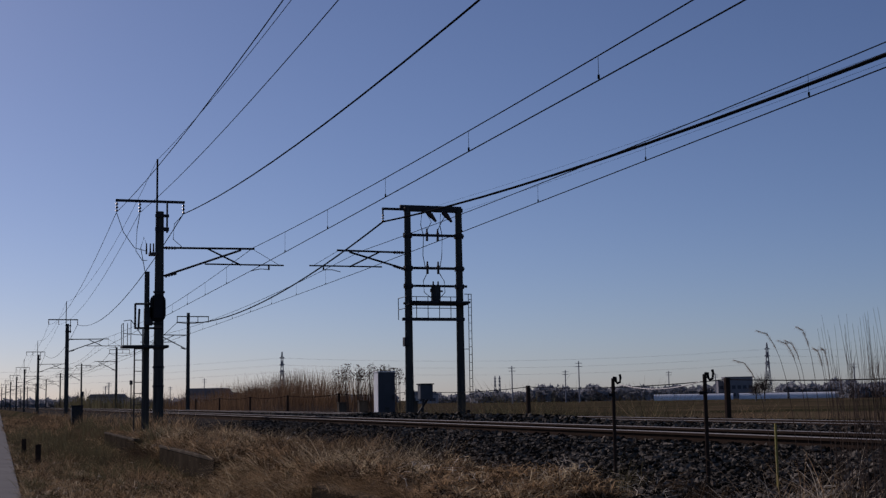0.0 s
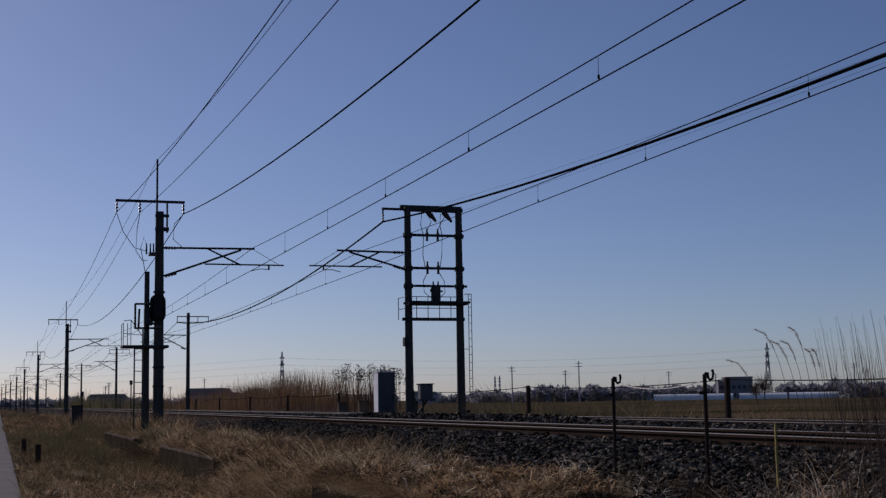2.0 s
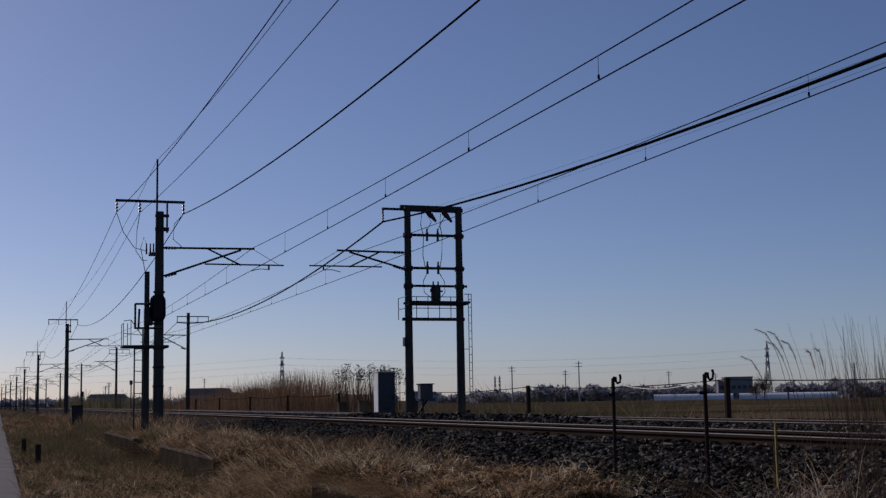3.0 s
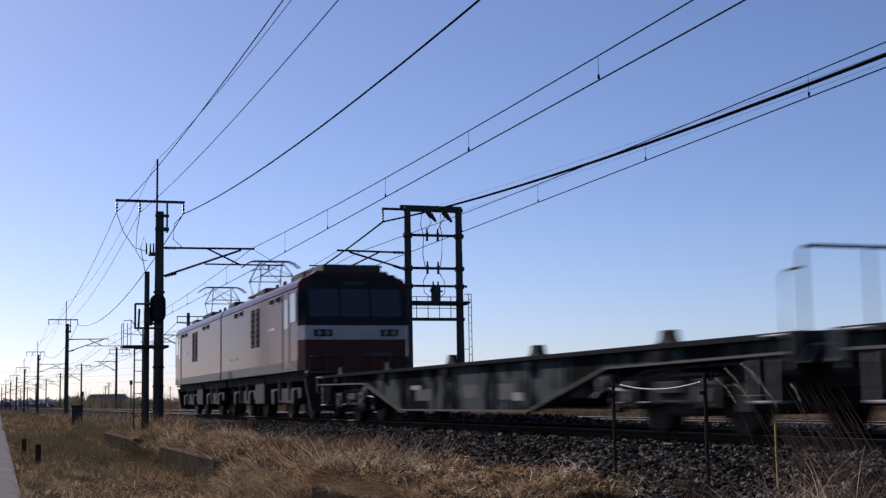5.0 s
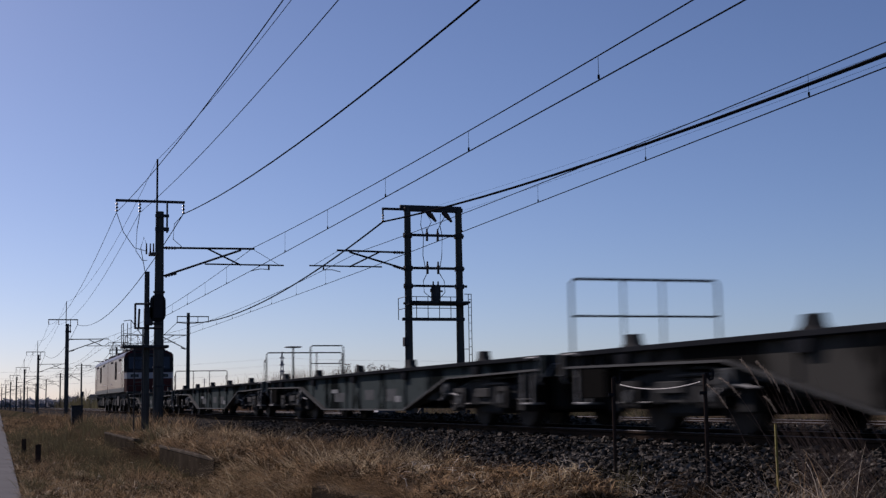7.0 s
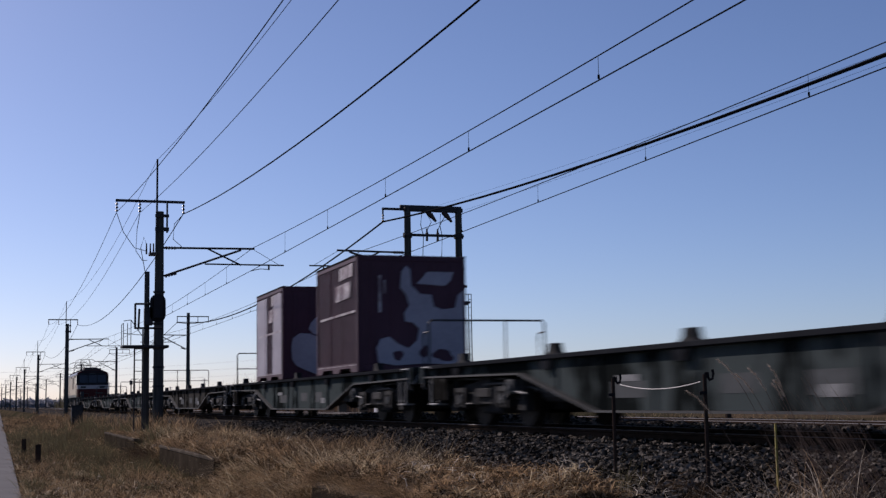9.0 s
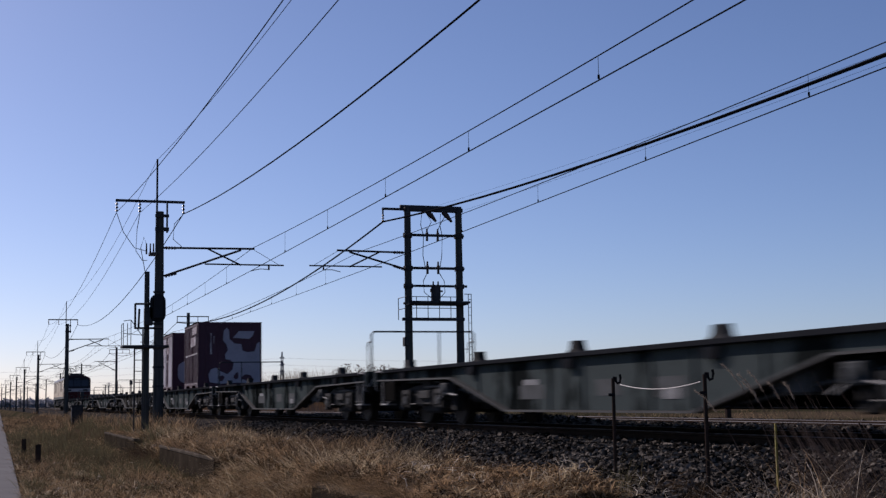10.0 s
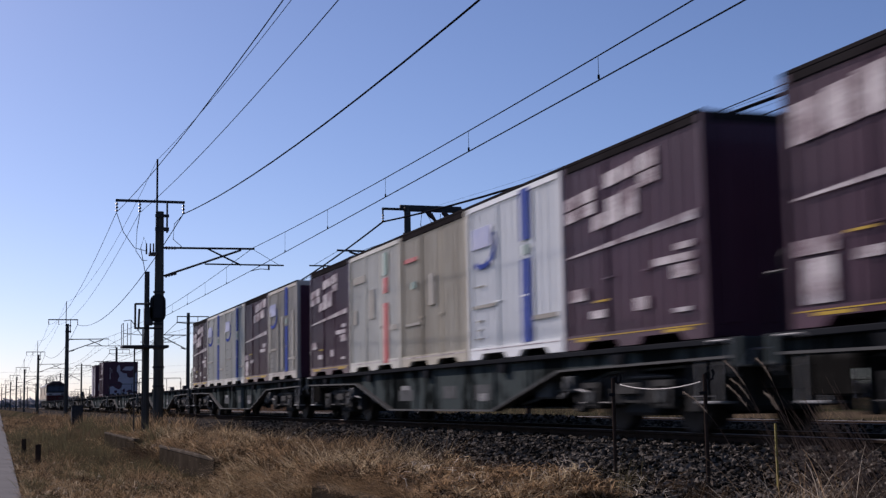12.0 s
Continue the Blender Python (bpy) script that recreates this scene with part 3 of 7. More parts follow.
for i in range(13):
    b.rod((2.2, -0.1, 0.6 + 0.28 * i), (2.31, -0.1, 0.6 + 0.28 * i), 0.01, seg=5)
b.rod((2.05, -0.1, 4.15), (2.31, -0.1, 4.15), 0.014, seg=5).rod((2.0, -0.1, 2.2), (2.2, -0.1, 2.2), 0.012, seg=5)
part("ladder", b, M_STEEL, gan)
part("meter_box", Build().quadbox((-0.22, -0.2, 2.3), (-0.05, 0.05, 2.62), 0.015), M_STEEL, gan)
bracket(gan, 2.55, 5.6, 5.03, 5.08, side=-1)


def side_pole(y):
    ob = thing("line_pole", "dark concrete overhead-line pole with a small frame at its top", "utility pole", "poles beyond the far track", at=AROUND @ on_line(13.58, y))
    part("pole", Build().rod((0, 0, -0.9), (0, 0, 7.3), 0.16, 0.12, seg=12), M_POLE, ob, smooth=True)
    b = Build().quadbox((-0.85, -0.05, 6.98), (1.55, 0.05, 7.05)).quadbox((-0.85, -0.03, 6.5), (-0.8, 0.03, 6.98)).quadbox((1.5, -0.03, 6.6), (1.55, 0.03, 6.98))
    b.quadbox((0.7, -0.03, 6.6), (0.75, 0.03, 6.98)).quadbox((-0.85, -0.03, 6.57), (1.55, 0.03, 6.61))
    part("top_frame", b, M_STEEL, ob)
    bracket(ob, 2.55, 5.6, 4.55, 5.08, side=-1)


R_POLES = [99.6, 160.4, 223, 287, 350, 412, 475, 540]
for y in R_POLES:
    side_pole(y)


def catenary(xt, z_m, z_c, sag, spans, label, dropper=5.0):
    """Messenger, contact wire and droppers over one track, span by span."""
    ob = thing("catenary", label, "overhead wire", "overhead wires above the tracks", at=AROUND)
    for (y0, x0), (y1, x1) in zip(spans, spans[1:]):
        m = sagging((xt + x0 + bend(y0), y0, z_m), (xt + x1 + bend(y1), y1, z_m), sag, 20)
        part("messenger_wire", Build().tube(m, 0.010, 5), M_WIRE, ob)
        part("contact_wire", Build().tube([(xt + x0 + bend(y0), y0, z_c), (xt + (x0 + x1) / 2 + bend((y0 + y1) / 2), (y0 + y1) / 2, z_c - 0.03), (xt + x1 + bend(y1), y1, z_c)], 0.011, 5), M_WIRE, ob)
        if y0 > 200:
            continue
        n = int((y1 - y0) / dropper)
        for i in range(1, n):
            t = i / n
            y = y0 + (y1 - y0) * t
            x = xt + x0 + (x1 - x0) * t + bend(y)
            zm = z_m - 4 * sag * t * (1 - t)
            part("dropper", Build().rod((x, y, z_c), (x, y, zm), 0.004, seg=4).rod((x, y, z_c - 0.01), (x, y, z_c + 0.05), 0.018, seg=6), M_WIRE, ob)
    return ob


catenary(TRACK_X, 5.48, 4.76, 0.41, [(BACK_L, -0.86), (42.2, -0.58), (102.5, -0.85), (164, 0.1), (229, -0.1), (287, 0), (400, 0)], "thin dark messenger and contact wires with droppers above the near track")
catenary(TRACK2_X, 5.62, 4.92, 0.38, [(-16, -1.05), (43.5, -0.33), (99.6, -0.65), (160.4, 0.0), (223, 0), (287, 0), (400, 0)], "thin dark messenger and contact wires with droppers above the far track")


def feeder(label, rows, r, sag):
    ob = thing("feeder_wire", label, "overhead wire", "feeder wires along the poles", at=AROUND)
    for (p0, p1) in zip(rows, rows[1:]):
        q0, q1 = (p0[0] + bend(p0[1]), p0[1], p0[2]), (p1[0] + bend(p1[1]), p1[1], p1[2])
        part("wire_span", Build().tube(sagging(q0, q1, sag), r, 5), M_CABLE, ob)


for dx, z, r, sag, zb in ((-1.36, 6.54, 0.009, 0.86, 6.54), (-0.64, 6.54, 0.008, 0.83, 6.54), (0.74, 6.54, 0.016, 1.2, 6.54), (-0.1, 8.28, 0.007, 0.95, 8.28)):
    feeder("dark wire strung from pole to pole beside the line", [(4.79 + dx, BACK_L, zb)] + [(x + dx, y, z) for y, x in L_POLES[:7]], r, sag)
feeder("heavy black feeder cable strung beside the far track", [(12.64, -16, 6.68), (12.64, 43.5, 6.68), (12.75, 99.6, 6.58), (12.75, 160.4, 6.58), (12.75, 223, 6.58), (12.75, 287, 6.58)], 0.022, 1.15)
feeder("second black feeder cable close under the first", [(12.66, -16, 6.65), (12.65, 43.5, 6.66), (12.75, 99.6, 6.55)], 0.018, 1.15)
feeder("thin black wire from the gantry's top beam", [(14.75, -16, 6.5), (14.6, 43.5, 7.3)], 0.0032, 0.6)
feeder("thin black wire from the gantry's top beam", [(15.75, -16, 6.7), (15.2, 43.5, 7.02)], 0.0032, 0.4)

# ---- signal with its platform and ladder ----
sg = thing("railway_signal", "back of a dark signal head on a slim post", "railway signal", at=pose(4.2, 40.2, 0))
part("post", Build().rod((0, 0, -0.9), (0, 0, 4.45), 0.10, 0.075, seg=12), M_POLE, sg, smooth=True)
b = Build().extrude([(0.30 + 0.235 * math.cos(a), 3.32 + (0.20 if math.sin(a) > 0 else -0.20) + 0.235 * math.sin(a)) for a in [2 * math.pi * i / 28 for i in range(28)]], 'y', -0.30, -0.22)
b.quadbox((0.17, -0.46, 3.0), (0.43, -0.32, 3.64), 0.02)
part("signal_head", b, M_LOCODARK, sg, "black signal backboard seen from behind")
part("signal_bracket", Build().quadbox((0, -0.24, 3.42), (0.5, -0.14, 3.5), 0.01).quadbox((0, -0.24, 2.82), (0.45, -0.14, 2.88), 0.01), M_STEEL, sg)
part("relay_box", Build().quadbox((-0.10, -0.3, 2.8), (0.16, -0.08, 3.35), 0.02), M_STEEL, sg)
b = Build()
for p0, p1 in (((-0.36, -0.2, 2.70), (-0.36, -0.2, 3.46)), ((-0.36, -0.2, 3.45), (0.0, -0.2, 3.45)), ((-0.36, -0.2, 2.72), (0.45, -0.2, 2.72)), ((-0.26, -0.2, 2.75), (-0.24, -0.2, 3.3))):
    b.rod(p0, p1, 0.032)
part("side_frame", b, M_STEEL, sg)
part("platform", Build().quadbox((-0.75, -0.45, 2.12), (0.62, 0.25, 2.2), 0.01), M_STEEL, sg)
b = Build()
for dx, dy in ((-0.72, -0.42), (-0.6, -0.42), (-0.72, 0.2), (-0.5, -0.42)):
    b.rod((dx, dy, 2.2), (dx, dy, 2.85 if dx < -0.55 else 2.95), 0.012, seg=5)
b.rod((-0.72, -0.42, 2.85), (-0.72, 0.2, 2.85), 0.012, seg=5).rod((-0.72, -0.42, 2.92), (-0.5, -0.42, 2.95), 0.012, seg=5).rod((-0.5, -0.42, 2.95), (-0.05, -0.42, 2.3), 0.012, seg=5)
b.rod((-0.72, -0.42, 2.55), (-0.2, -0.42, 2.5), 0.01, seg=5)
part("handrail", b, M_STEEL, sg)
b = Build().rod((-0.40, -0.5, -1.3), (-0.40, -0.5, 2.15), 0.022).rod((-0.16, -0.5, -0.5), (-0.16, -0.5, 2.7), 0.022)
for i in range(7):
    b.rod((-0.40, -0.5, 0.3 + 0.33 * i - 0.2), (-0.16, -0.5, 0.3 + 0.33 * i - 0.2), 0.012, seg=5)
part("ladder", b, M_STEEL, sg)

# ---- lineside cabinets, posts and rope ----
cab = thing("relay_cabinet", "tall grey steel relay cabinet beside the gantry", "cabinet", at=pose(14.26, 50.0, -0.75))
part("body", Build().quadbox((0, 0, 0.18), (0.70, 0.62, 2.3), 0.012), M_GREY, cab)
part("roof", Build().quadbox((-0.03, -0.03, 2.3), (0.73, 0.65, 2.345), 0.01), M_GREY, cab)
part("plinth", Build().quadbox((-0.04, -0.04, 0), (0.74, 0.66, 0.18), 0.01), M_CONC, cab)
part("name_plate", Build().quadbox((0.28, -0.026, 0.62), (0.46, -0.012, 0.92)), M_STENCIL, cab)
# covers the whole front; its dark colour stands for shade
part("door", Build().quadbox((0.012, -0.02, 0.2), (0.70, 0.0, 2.29), 0.004), M_SLATE, cab, "door toned dark for the shaded front")
part("door_handle", Build().quadbox((0.60, -0.05, 1.2), (0.63, -0.02, 1.4), 0.005), M_STEEL, cab)
for x, y, s in ((13.9, 51.5, 0.75), (13.55, 53.5, 0.7), (15.1, 48.5, 0.7)):
    c = thing("trackside_box", "small grey concrete trackside box", "box", "small trackside boxes", at=pose(x, y, -0.7))
    part("body", Build().quadbox((0, 0, 0), (0.34, 0.3, s + 0.35), 0.02), M_CONC, c)
    part("lid", Build().quadbox((-0.03, -0.03, s + 0.35), (0.37, 0.33, s + 0.4), 0.01), M_CONC, c)
c = thing("post_box", "grey steel box on a slanted post beside the gantry", "cabinet", at=pose(14.35, 44.6, 0))
part("box", Build().quadbox((-0.05, 0, 0.45), (0.42, 0.35, 0.98), 0.015), M_SLATE, c)
part("box_roof", Build().quadbox((-0.09, -0.04, 0.98), (0.46, 0.39, 1.02), 0.008), M_STEEL, c)
part("support", Build().rod((0.0, 0.15, -0.7), (0.1, 0.15, 0.46), 0.045).rod((-0.15, 0.15, -0.1), (0.3, 0.15, 0.5), 0.04), M_STEEL, c)
c = thing("drainage_valve", "small dark iron standpipe beside the far track", "standpipe", at=pose(12.0 + 2.3, 39.6, -0.3))
part("pipe", Build().rod((0, 0, 0), (0, 0, 0.32), 0.055, 0.05, seg=10).rod((0, 0, 0.32), (0, 0, 0.40), 0.08, 0.05, seg=10), M_RUST, c)
part("spout", Build().rod((0, 0, 0.2), (0.12, -0.05, 0.12), 0.035), M_RUST, c)

FENCE_Y = [13.8, 25.6, 37.2, 49.0, 60.8, 72.4, 83.9, 96.1, 108]
for y in FENCE_Y:
    pst = single("fence_post", Build().quadbox((-0.055, -0.055, -0.45), (0.055, 0.055, 1.42), 0.012), M_RUST, "dark weathered lineside fence post", "fence post", "fence posts beyond the tracks", at=pose(15.4 + bend(y), y, -0.6))
for y0, y1 in zip(FENCE_Y, FENCE_Y[1:]):
    single("fence_cable", Build().tube(sagging((15.4, y0, 0.78), (15.4, y1, 0.78), 0.10, 12), 0.012, 5), M_CABLE, "slack dark cable between fence posts", "cable", "fence cables")

POSTS = ((5.9, 12.0, 0.60), (5.9, 10.18, 0.60))
for x, y, h in POSTS:
    pst = thing("cable_hook_post", "thin rusty steel post with a hooked top in the ballast", "post", "hooked posts in the ballast", at=pose(x, y, 0, 0, 0, -20))
    part("stake", Build().rod((0, 0, -0.62), (0, 0, h + 0.02), 0.018, seg=8), M_RUST, pst)
    part("hook", Build().tube([(0.0, 0, h - 0.12), (0.0, 0, h), (0.01, 0, h + 0.03), (0.028, 0, h + 0.03), (0.03, 0, h - 0.01), (0.045, 0, h - 0.03), (0.07, 0, h - 0.02), (0.078, 0, h + 0.02), (0.07, 0, h + 0.06)], 0.0125, 7), M_CABLE, pst)
    part("clip", Build().quadbox((-0.05, -0.02, h - 0.16), (0.015, 0.02, h - 0.13), 0.004), M_CABLE, pst)
single("hanging_rope", Build().tube(sagging((5.93, 11.9, 0.555), (5.88, 10.22, 0.555), 0.055, 16), 0.0042, 6), M_CHAIN, "pale slack rope between two hooked posts", "rope")
single("yellow_stake", Build().quadbox((-0.008, -0.008, -0.6), (0.008, 0.008, 0.2), 0.002), M_YELLOW, "thin yellow painted marker stake in the grass", "stake", at=pose(5.9, 9.1, 0))
for x, y, h in ((0.78, 43.0, 0.56), (0.98, 35.0, 0.60)):
    single("verge_stake", Build().quadbox((-0.07, -0.07, -0.3), (0.07, 0.07, h), 0.015), M_RUST, "short dark wooden stake on the road verge", "stake", "short stakes on the verge", at=pose(x, y, -1.13))

# ---- the freight train ----
SPEED = 23.4                  # metres a second, away from the camera
LOCO_REAR = 26.54 - SPEED * 4.8   # y of the locomotive's rear at the start


def railing(ob, y, kind):
    """An end railing across a wagon's deck: one bar with bent ends, or a taller one of two bars."""
    b = Build()
    if kind == 0:
        b.tube([(-1.12, y, 1.02), (-1.12, y, 1.79), (-1.08, y, 1.85), (1.08, y, 1.85), (1.12, y, 1.79), (1.12, y, 1.02)], 0.02, 6)
        for x in (-0.35, 0.35):
            b.rod((x, y, 1.02), (x, y, 1.85), 0.016, seg=6)
        for x in (-1.12, 1.12):
            b.tube([(x, y + 0.32, 1.02), (x, y + 0.32, 1.58), (x, y + 0.26, 1.64), (x, y + 0.05, 1.64)], 0.016, 6)
    elif kind == 2:
        b.tube([(-0.1, y, 1.02), (-0.1, y, 1.95), (-0.05, y, 2.0), (0.8, y, 2.0), (0.85, y, 1.95), (0.85, y, 1.02)], 0.02, 6)
        b.rod((-0.1, y, 1.5), (0.85, y, 1.5), 0.016, seg=6)
    else:
        b.tube([(-1.12, y, 1.02), (-1.12, y, 1.97), (-1.07, y, 2.02), (1.07, y, 2.02), (1.12, y, 1.97), (1.12, y, 1.02)], 0.02, 6)
        b.rod((-1.12, y, 1.52), (1.12, y, 1.52), 0.016, seg=6)
        for x in (-0.35, 0.25):
            b.rod((x, y, 1.02), (x, y, 2.02), 0.016, seg=6)
    part("end_railing", b, M_STEEL, ob)


def bogie(ob, yc):
    bg = part("bogie", Build().extrude([(yc - 1.35, 0.44), (yc - 0.6, 0.36), (yc + 0.6, 0.36), (yc + 1.35, 0.44), (yc + 1.35, 0.62), (yc + 0.55, 0.7), (yc - 0.55, 0.7), (yc - 1.35, 0.62)],
                                       'x', -1.05, -0.93)
              .extrude([(yc - 1.35, 0.44), (yc - 0.6, 0.36), (yc + 0.6, 0.36), (yc + 1.35, 0.44), (yc + 1.35, 0.62), (yc + 0.55, 0.7), (yc - 0.55, 0.7), (yc - 1.35, 0.62)], 'x', 0.93, 1.05)
              .quadbox((-1.05, yc - 0.25, 0.45), (1.05, yc + 0.25, 0.8), 0.02), M_UNDER, ob, "dark dusty bogie frame")
    part("brake_rigging", Build().quadbox((-0.5, yc - 1.75, 0.26), (0.5, yc + 1.75, 0.84), 0.05).quadbox((-0.95, yc - 0.42, 0.2), (0.95, yc + 0.42, 0.5), 0.04), M_UNDER, bg)
    for s in (-1, 1):
        for e in (-1.52, 1.52):
            part("brake_beam", Build().quadbox((s * 0.98 - 0.08, yc + e - 0.1, 0.24), (s * 0.98 + 0.08, yc + e + 0.1, 0.78), 0.02), M_UNDER, bg)
        part("pull_rod", Build().rod((s * 1.11, yc - 1.1, 0.66), (s * 1.11, yc - 0.1, 0.66), 0.018, seg=6), M_EDGE, bg)
        part("pull_rod", Build().rod((s * 1.11, yc + 0.5, 0.36), (s * 1.11, yc + 1.3, 0.36), 0.015, seg=6), M_EDGE, bg)
        part("side_bearer", Build().quadbox((s * 1.09 - 0.02, yc - 0.3, 0.46), (s * 1.09 + 0.02, yc + 0.3, 0.60), 0.01), M_UNDER, bg)
    for dy in (-0.95, 0.95):
        for s in (-1, 1):
            part("wheel", Build().rod((s * 0.60, yc + dy, 0.43), (s * 0.73, yc + dy, 0.43), 0.425, seg=24).rod((s * 0.56, yc + dy, 0.43), (s * 0.60, yc + dy, 0.43), 0.45, seg=24)
                 .rod((s * 0.72, yc + dy, 0.43), (s * 0.80, yc + dy, 0.43), 0.15, 0.11, seg=14), M_WHEEL, bg, "worn steel wheel", True)
        part("axle", Build().rod((-0.9, yc + dy, 0.43), (0.9, yc + dy, 0.43), 0.075, seg=10), M_WHEEL, bg)
        for s in (-1, 1):
            part("axle_box", Build().quadbox((s * 1.0 - 0.12, yc + dy - 0.15, 0.29), (s * 1.0 + 0.12, yc + dy + 0.15, 0.6), 0.03)
                 .rod((s * 1.0, yc + dy, 0.43), (s * 1.15, yc + dy, 0.43), 0.1, 0.08, seg=12), M_UNDER, bg)
            part("axle_cap", Build().rod((s * 1.15, yc + dy, 0.43), (s * 1.175, yc + dy, 0.43), 0.085, 0.07, seg=12), M_STENCIL, bg)
            part("axle_guard", Build().extrude([(yc + dy - 0.24, 0.62), (yc + dy + 0.24, 0.62), (yc + dy + 0.19, 0.30), (yc + dy + 0.13, 0.30), (yc + dy + 0.15, 0.55), (yc + dy - 0.15, 0.55), (yc + dy - 0.13, 0.30), (yc + dy - 0.19, 0.30)], 'x', min(s * 1.12, s * 1.15), max(s * 1.12, s * 1.15)), M_UNDER, bg)
            part("brake_hanger", Build().tube([(s * 0.86, yc + dy * 1.5, 0.78), (s * 0.9, yc + dy * 1.52, 0.5), (s * 0.86, yc + dy * 1.46, 0.26)], 0.022, 6), M_EDGE, bg)
            part("spring", Build().rod((s * 1.0, yc + dy * 0.35, 0.34), (s * 1.0, yc + dy * 0.35, 0.62), 0.085, seg=10), M_UNDER, bg)


def wagon(paint, rails, wheel_side, q=3.2):
    """A flat container wagon: origin at its middle, on the rail's top."""
    ob = thing("container_wagon", "grey flat container wagon with fish-bellied side sills", "freight wagon", "wagons of the train")
    # side sills: thin over the bogies, deep between them
    ends = [(-9.8, 0.84), (-q - 2.5, 0.80), (-q, 0.27), (q, 0.27), (q + 2.5, 0.80), (9.8, 0.84)]
    outline = ends + [(9.8, 1.0), (-9.8, 1.0)]
    for s in (-1, 1):
        x0, x1 = sorted((s * 1.10, s * 1.135))
        sill = part("side_sill", Build().extrude(outline, 'x', x0, x1), paint, ob)
        x0, x1 = sorted((s * 1.06, s * 1.235))
        part("deck_edge", Build().quadbox((x0, -9.85, 0.965), (x1, 9.85, 1.03), 0.008), M_LOCODARK, sill)
        low = [(-9.8, 0.815), (-q - 2.5, 0.775), (-q, 0.24), (q, 0.24), (q + 2.5, 0.775), (9.8, 0.815)]
        # the flange's own tone paints the sunlit line under the sill
        part("sill_flange", Build().extrude(low + [(y, z + 0.028) for y, z in reversed(low)], 'x', x0, x1), M_EDGE, sill, "lower flange toned for sunlight")
        for y in (-q + 0.1, q - 0.1):
            part("stiffener", Build().quadbox((sorted((s * 1.136, s * 1.165))[0], y - 0.012, 0.27), (sorted((s * 1.136, s * 1.165))[1], y + 0.012, 0.965)), paint, sill)
        for y0, y1, z0, z1 in ((1.5, 2.4, 0.42, 0.62), (-0.9, -0.2, 0.45, 0.66), (-2.5, -1.8, 0.42, 0.66)):
            part("stencil_bar", Build().quadbox((s * 1.137 - 0.002, y0, z0), (s * 1.137 + 0.004, y1, z1)), M_STENCIL, sill)
    part("deck", Build().quadbox((-1.1, -9.8, 0.94), (1.1, 9.8, 0.985)).quadbox((-0.3, -9.7, 0.5), (0.3, 9.7, 0.94)), M_UNDER, ob)
    for y in (-9.85, 9.85):
        part("end_beam", Build().quadbox((-1.24, y - 0.07, 0.72), (1.24, y + 0.07, 1.03), 0.015), paint, ob)
        part("coupler", Build().quadbox((-0.13, y - 0.35 * (1 if y < 0 else -1) - 0.3, 0.75), (0.13, y - 0.35 * (1 if y < 0 else -1) + 0.55 * (1 if y > 0 else 1) - 0.25, 1.0), 0.03), M_UNDER, ob)
        s = 1 if y > 0 else -1
        part("coupler_head", Build().quadbox((-0.16, y + s * 0.05 - 0.02, 0.74), (0.16, y + s * 0.33 + 0.02, 1.02), 0.05), M_UNDER, ob)
    # container guides along the deck edge
    for y in (8.1, 4.35, 0.55, -3.15, -7.05):
        for s in (-1, 1):
            part("container_guide", Build().extrude([(y - 0.22, 1.03), (y + 0.22, 1.03), (y + 0.12, 1.08), (y + 0.08, 1.19), (y - 0.08, 1.19), (y - 0.12, 1.08)], 'x', min(s * 0.97, s * 1.11), max(s * 0.97, s * 1.11)), M_UNDER, ob)
    for y in (8.1, 4.35, 0.55, -3.15, -7.05):
        for s in (-1, 1):
            part("lock_bracket", Build().extrude([(y - 0.17, 0.965), (y + 0.17, 0.965), (y + 0.11, 0.82), (y - 0.11, 0.82)], 'x', min(s * 1.137, s * 1.215), max(s * 1.137, s * 1.215)), M_LOCODARK, ob)
    for y in (-q - 1.3, -1.7, 0.2, 1.3, q + 1.3):
        part("sill_rib", Build().quadbox((-1.158, y - 0.012, 0.55 if abs(y) > q else 0.27), (-1.137, y + 0.012, 0.96)), paint, ob)
    for y, e in ((-9.85, -1), (9.85, 1)):
        for s in (-1, 1):
            part("grab_iron", Build().tube([(s * 1.2, y - e * 0.1, 0.62), (s * 1.245, y - e * 0.1, 0.66), (s * 1.25, y - e * 0.1, 0.96), (s * 1.25, y - e * 0.14, 1.0), (s * 1.25, y - e * 0.5, 1.0), (s * 1.24, y - e * 0.55, 0.97)], 0.014, 6), M_PALE, ob, "pale worn grab iron")
            part("corner_step", Build().quadbox((s * 1.14 - 0.1, y - e * 0.62 - 0.2, 0.34), (s * 1.14 + 0.1, y - e * 0.62 + 0.2, 0.37), 0.008).quadbox((s * 1.2 - 0.012, y - e * 0.62 - 0.2, 0.37), (s * 1.2 + 0.012, y - e * 0.62 - 0.17, 0.84)).quadbox((s * 1.2 - 0.012, y - e * 0.62 + 0.17, 0.37), (s * 1.2 + 0.012, y - e * 0.62 + 0.2, 0.84)), M_PALE, ob, "worn grey corner step")
        part("uncoupling_lever", Build().tube([(-1.22, y + e * 0.1, 0.72), (-1.1, y + e * 0.12, 0.9), (-0.3, y + e * 0.12, 0.92), (-0.1, y + e * 0.16, 1.03)], 0.013, 6), M_PALE, ob)
        part("air_hose", Build().tube([(0.3, y, 0.8), (0.3, y + e * 0.15, 0.75), (0.28, y + e * 0.24, 0.5), (0.2, y + e * 0.34, 0.38)], 0.025, 6), M_CABLE, ob)
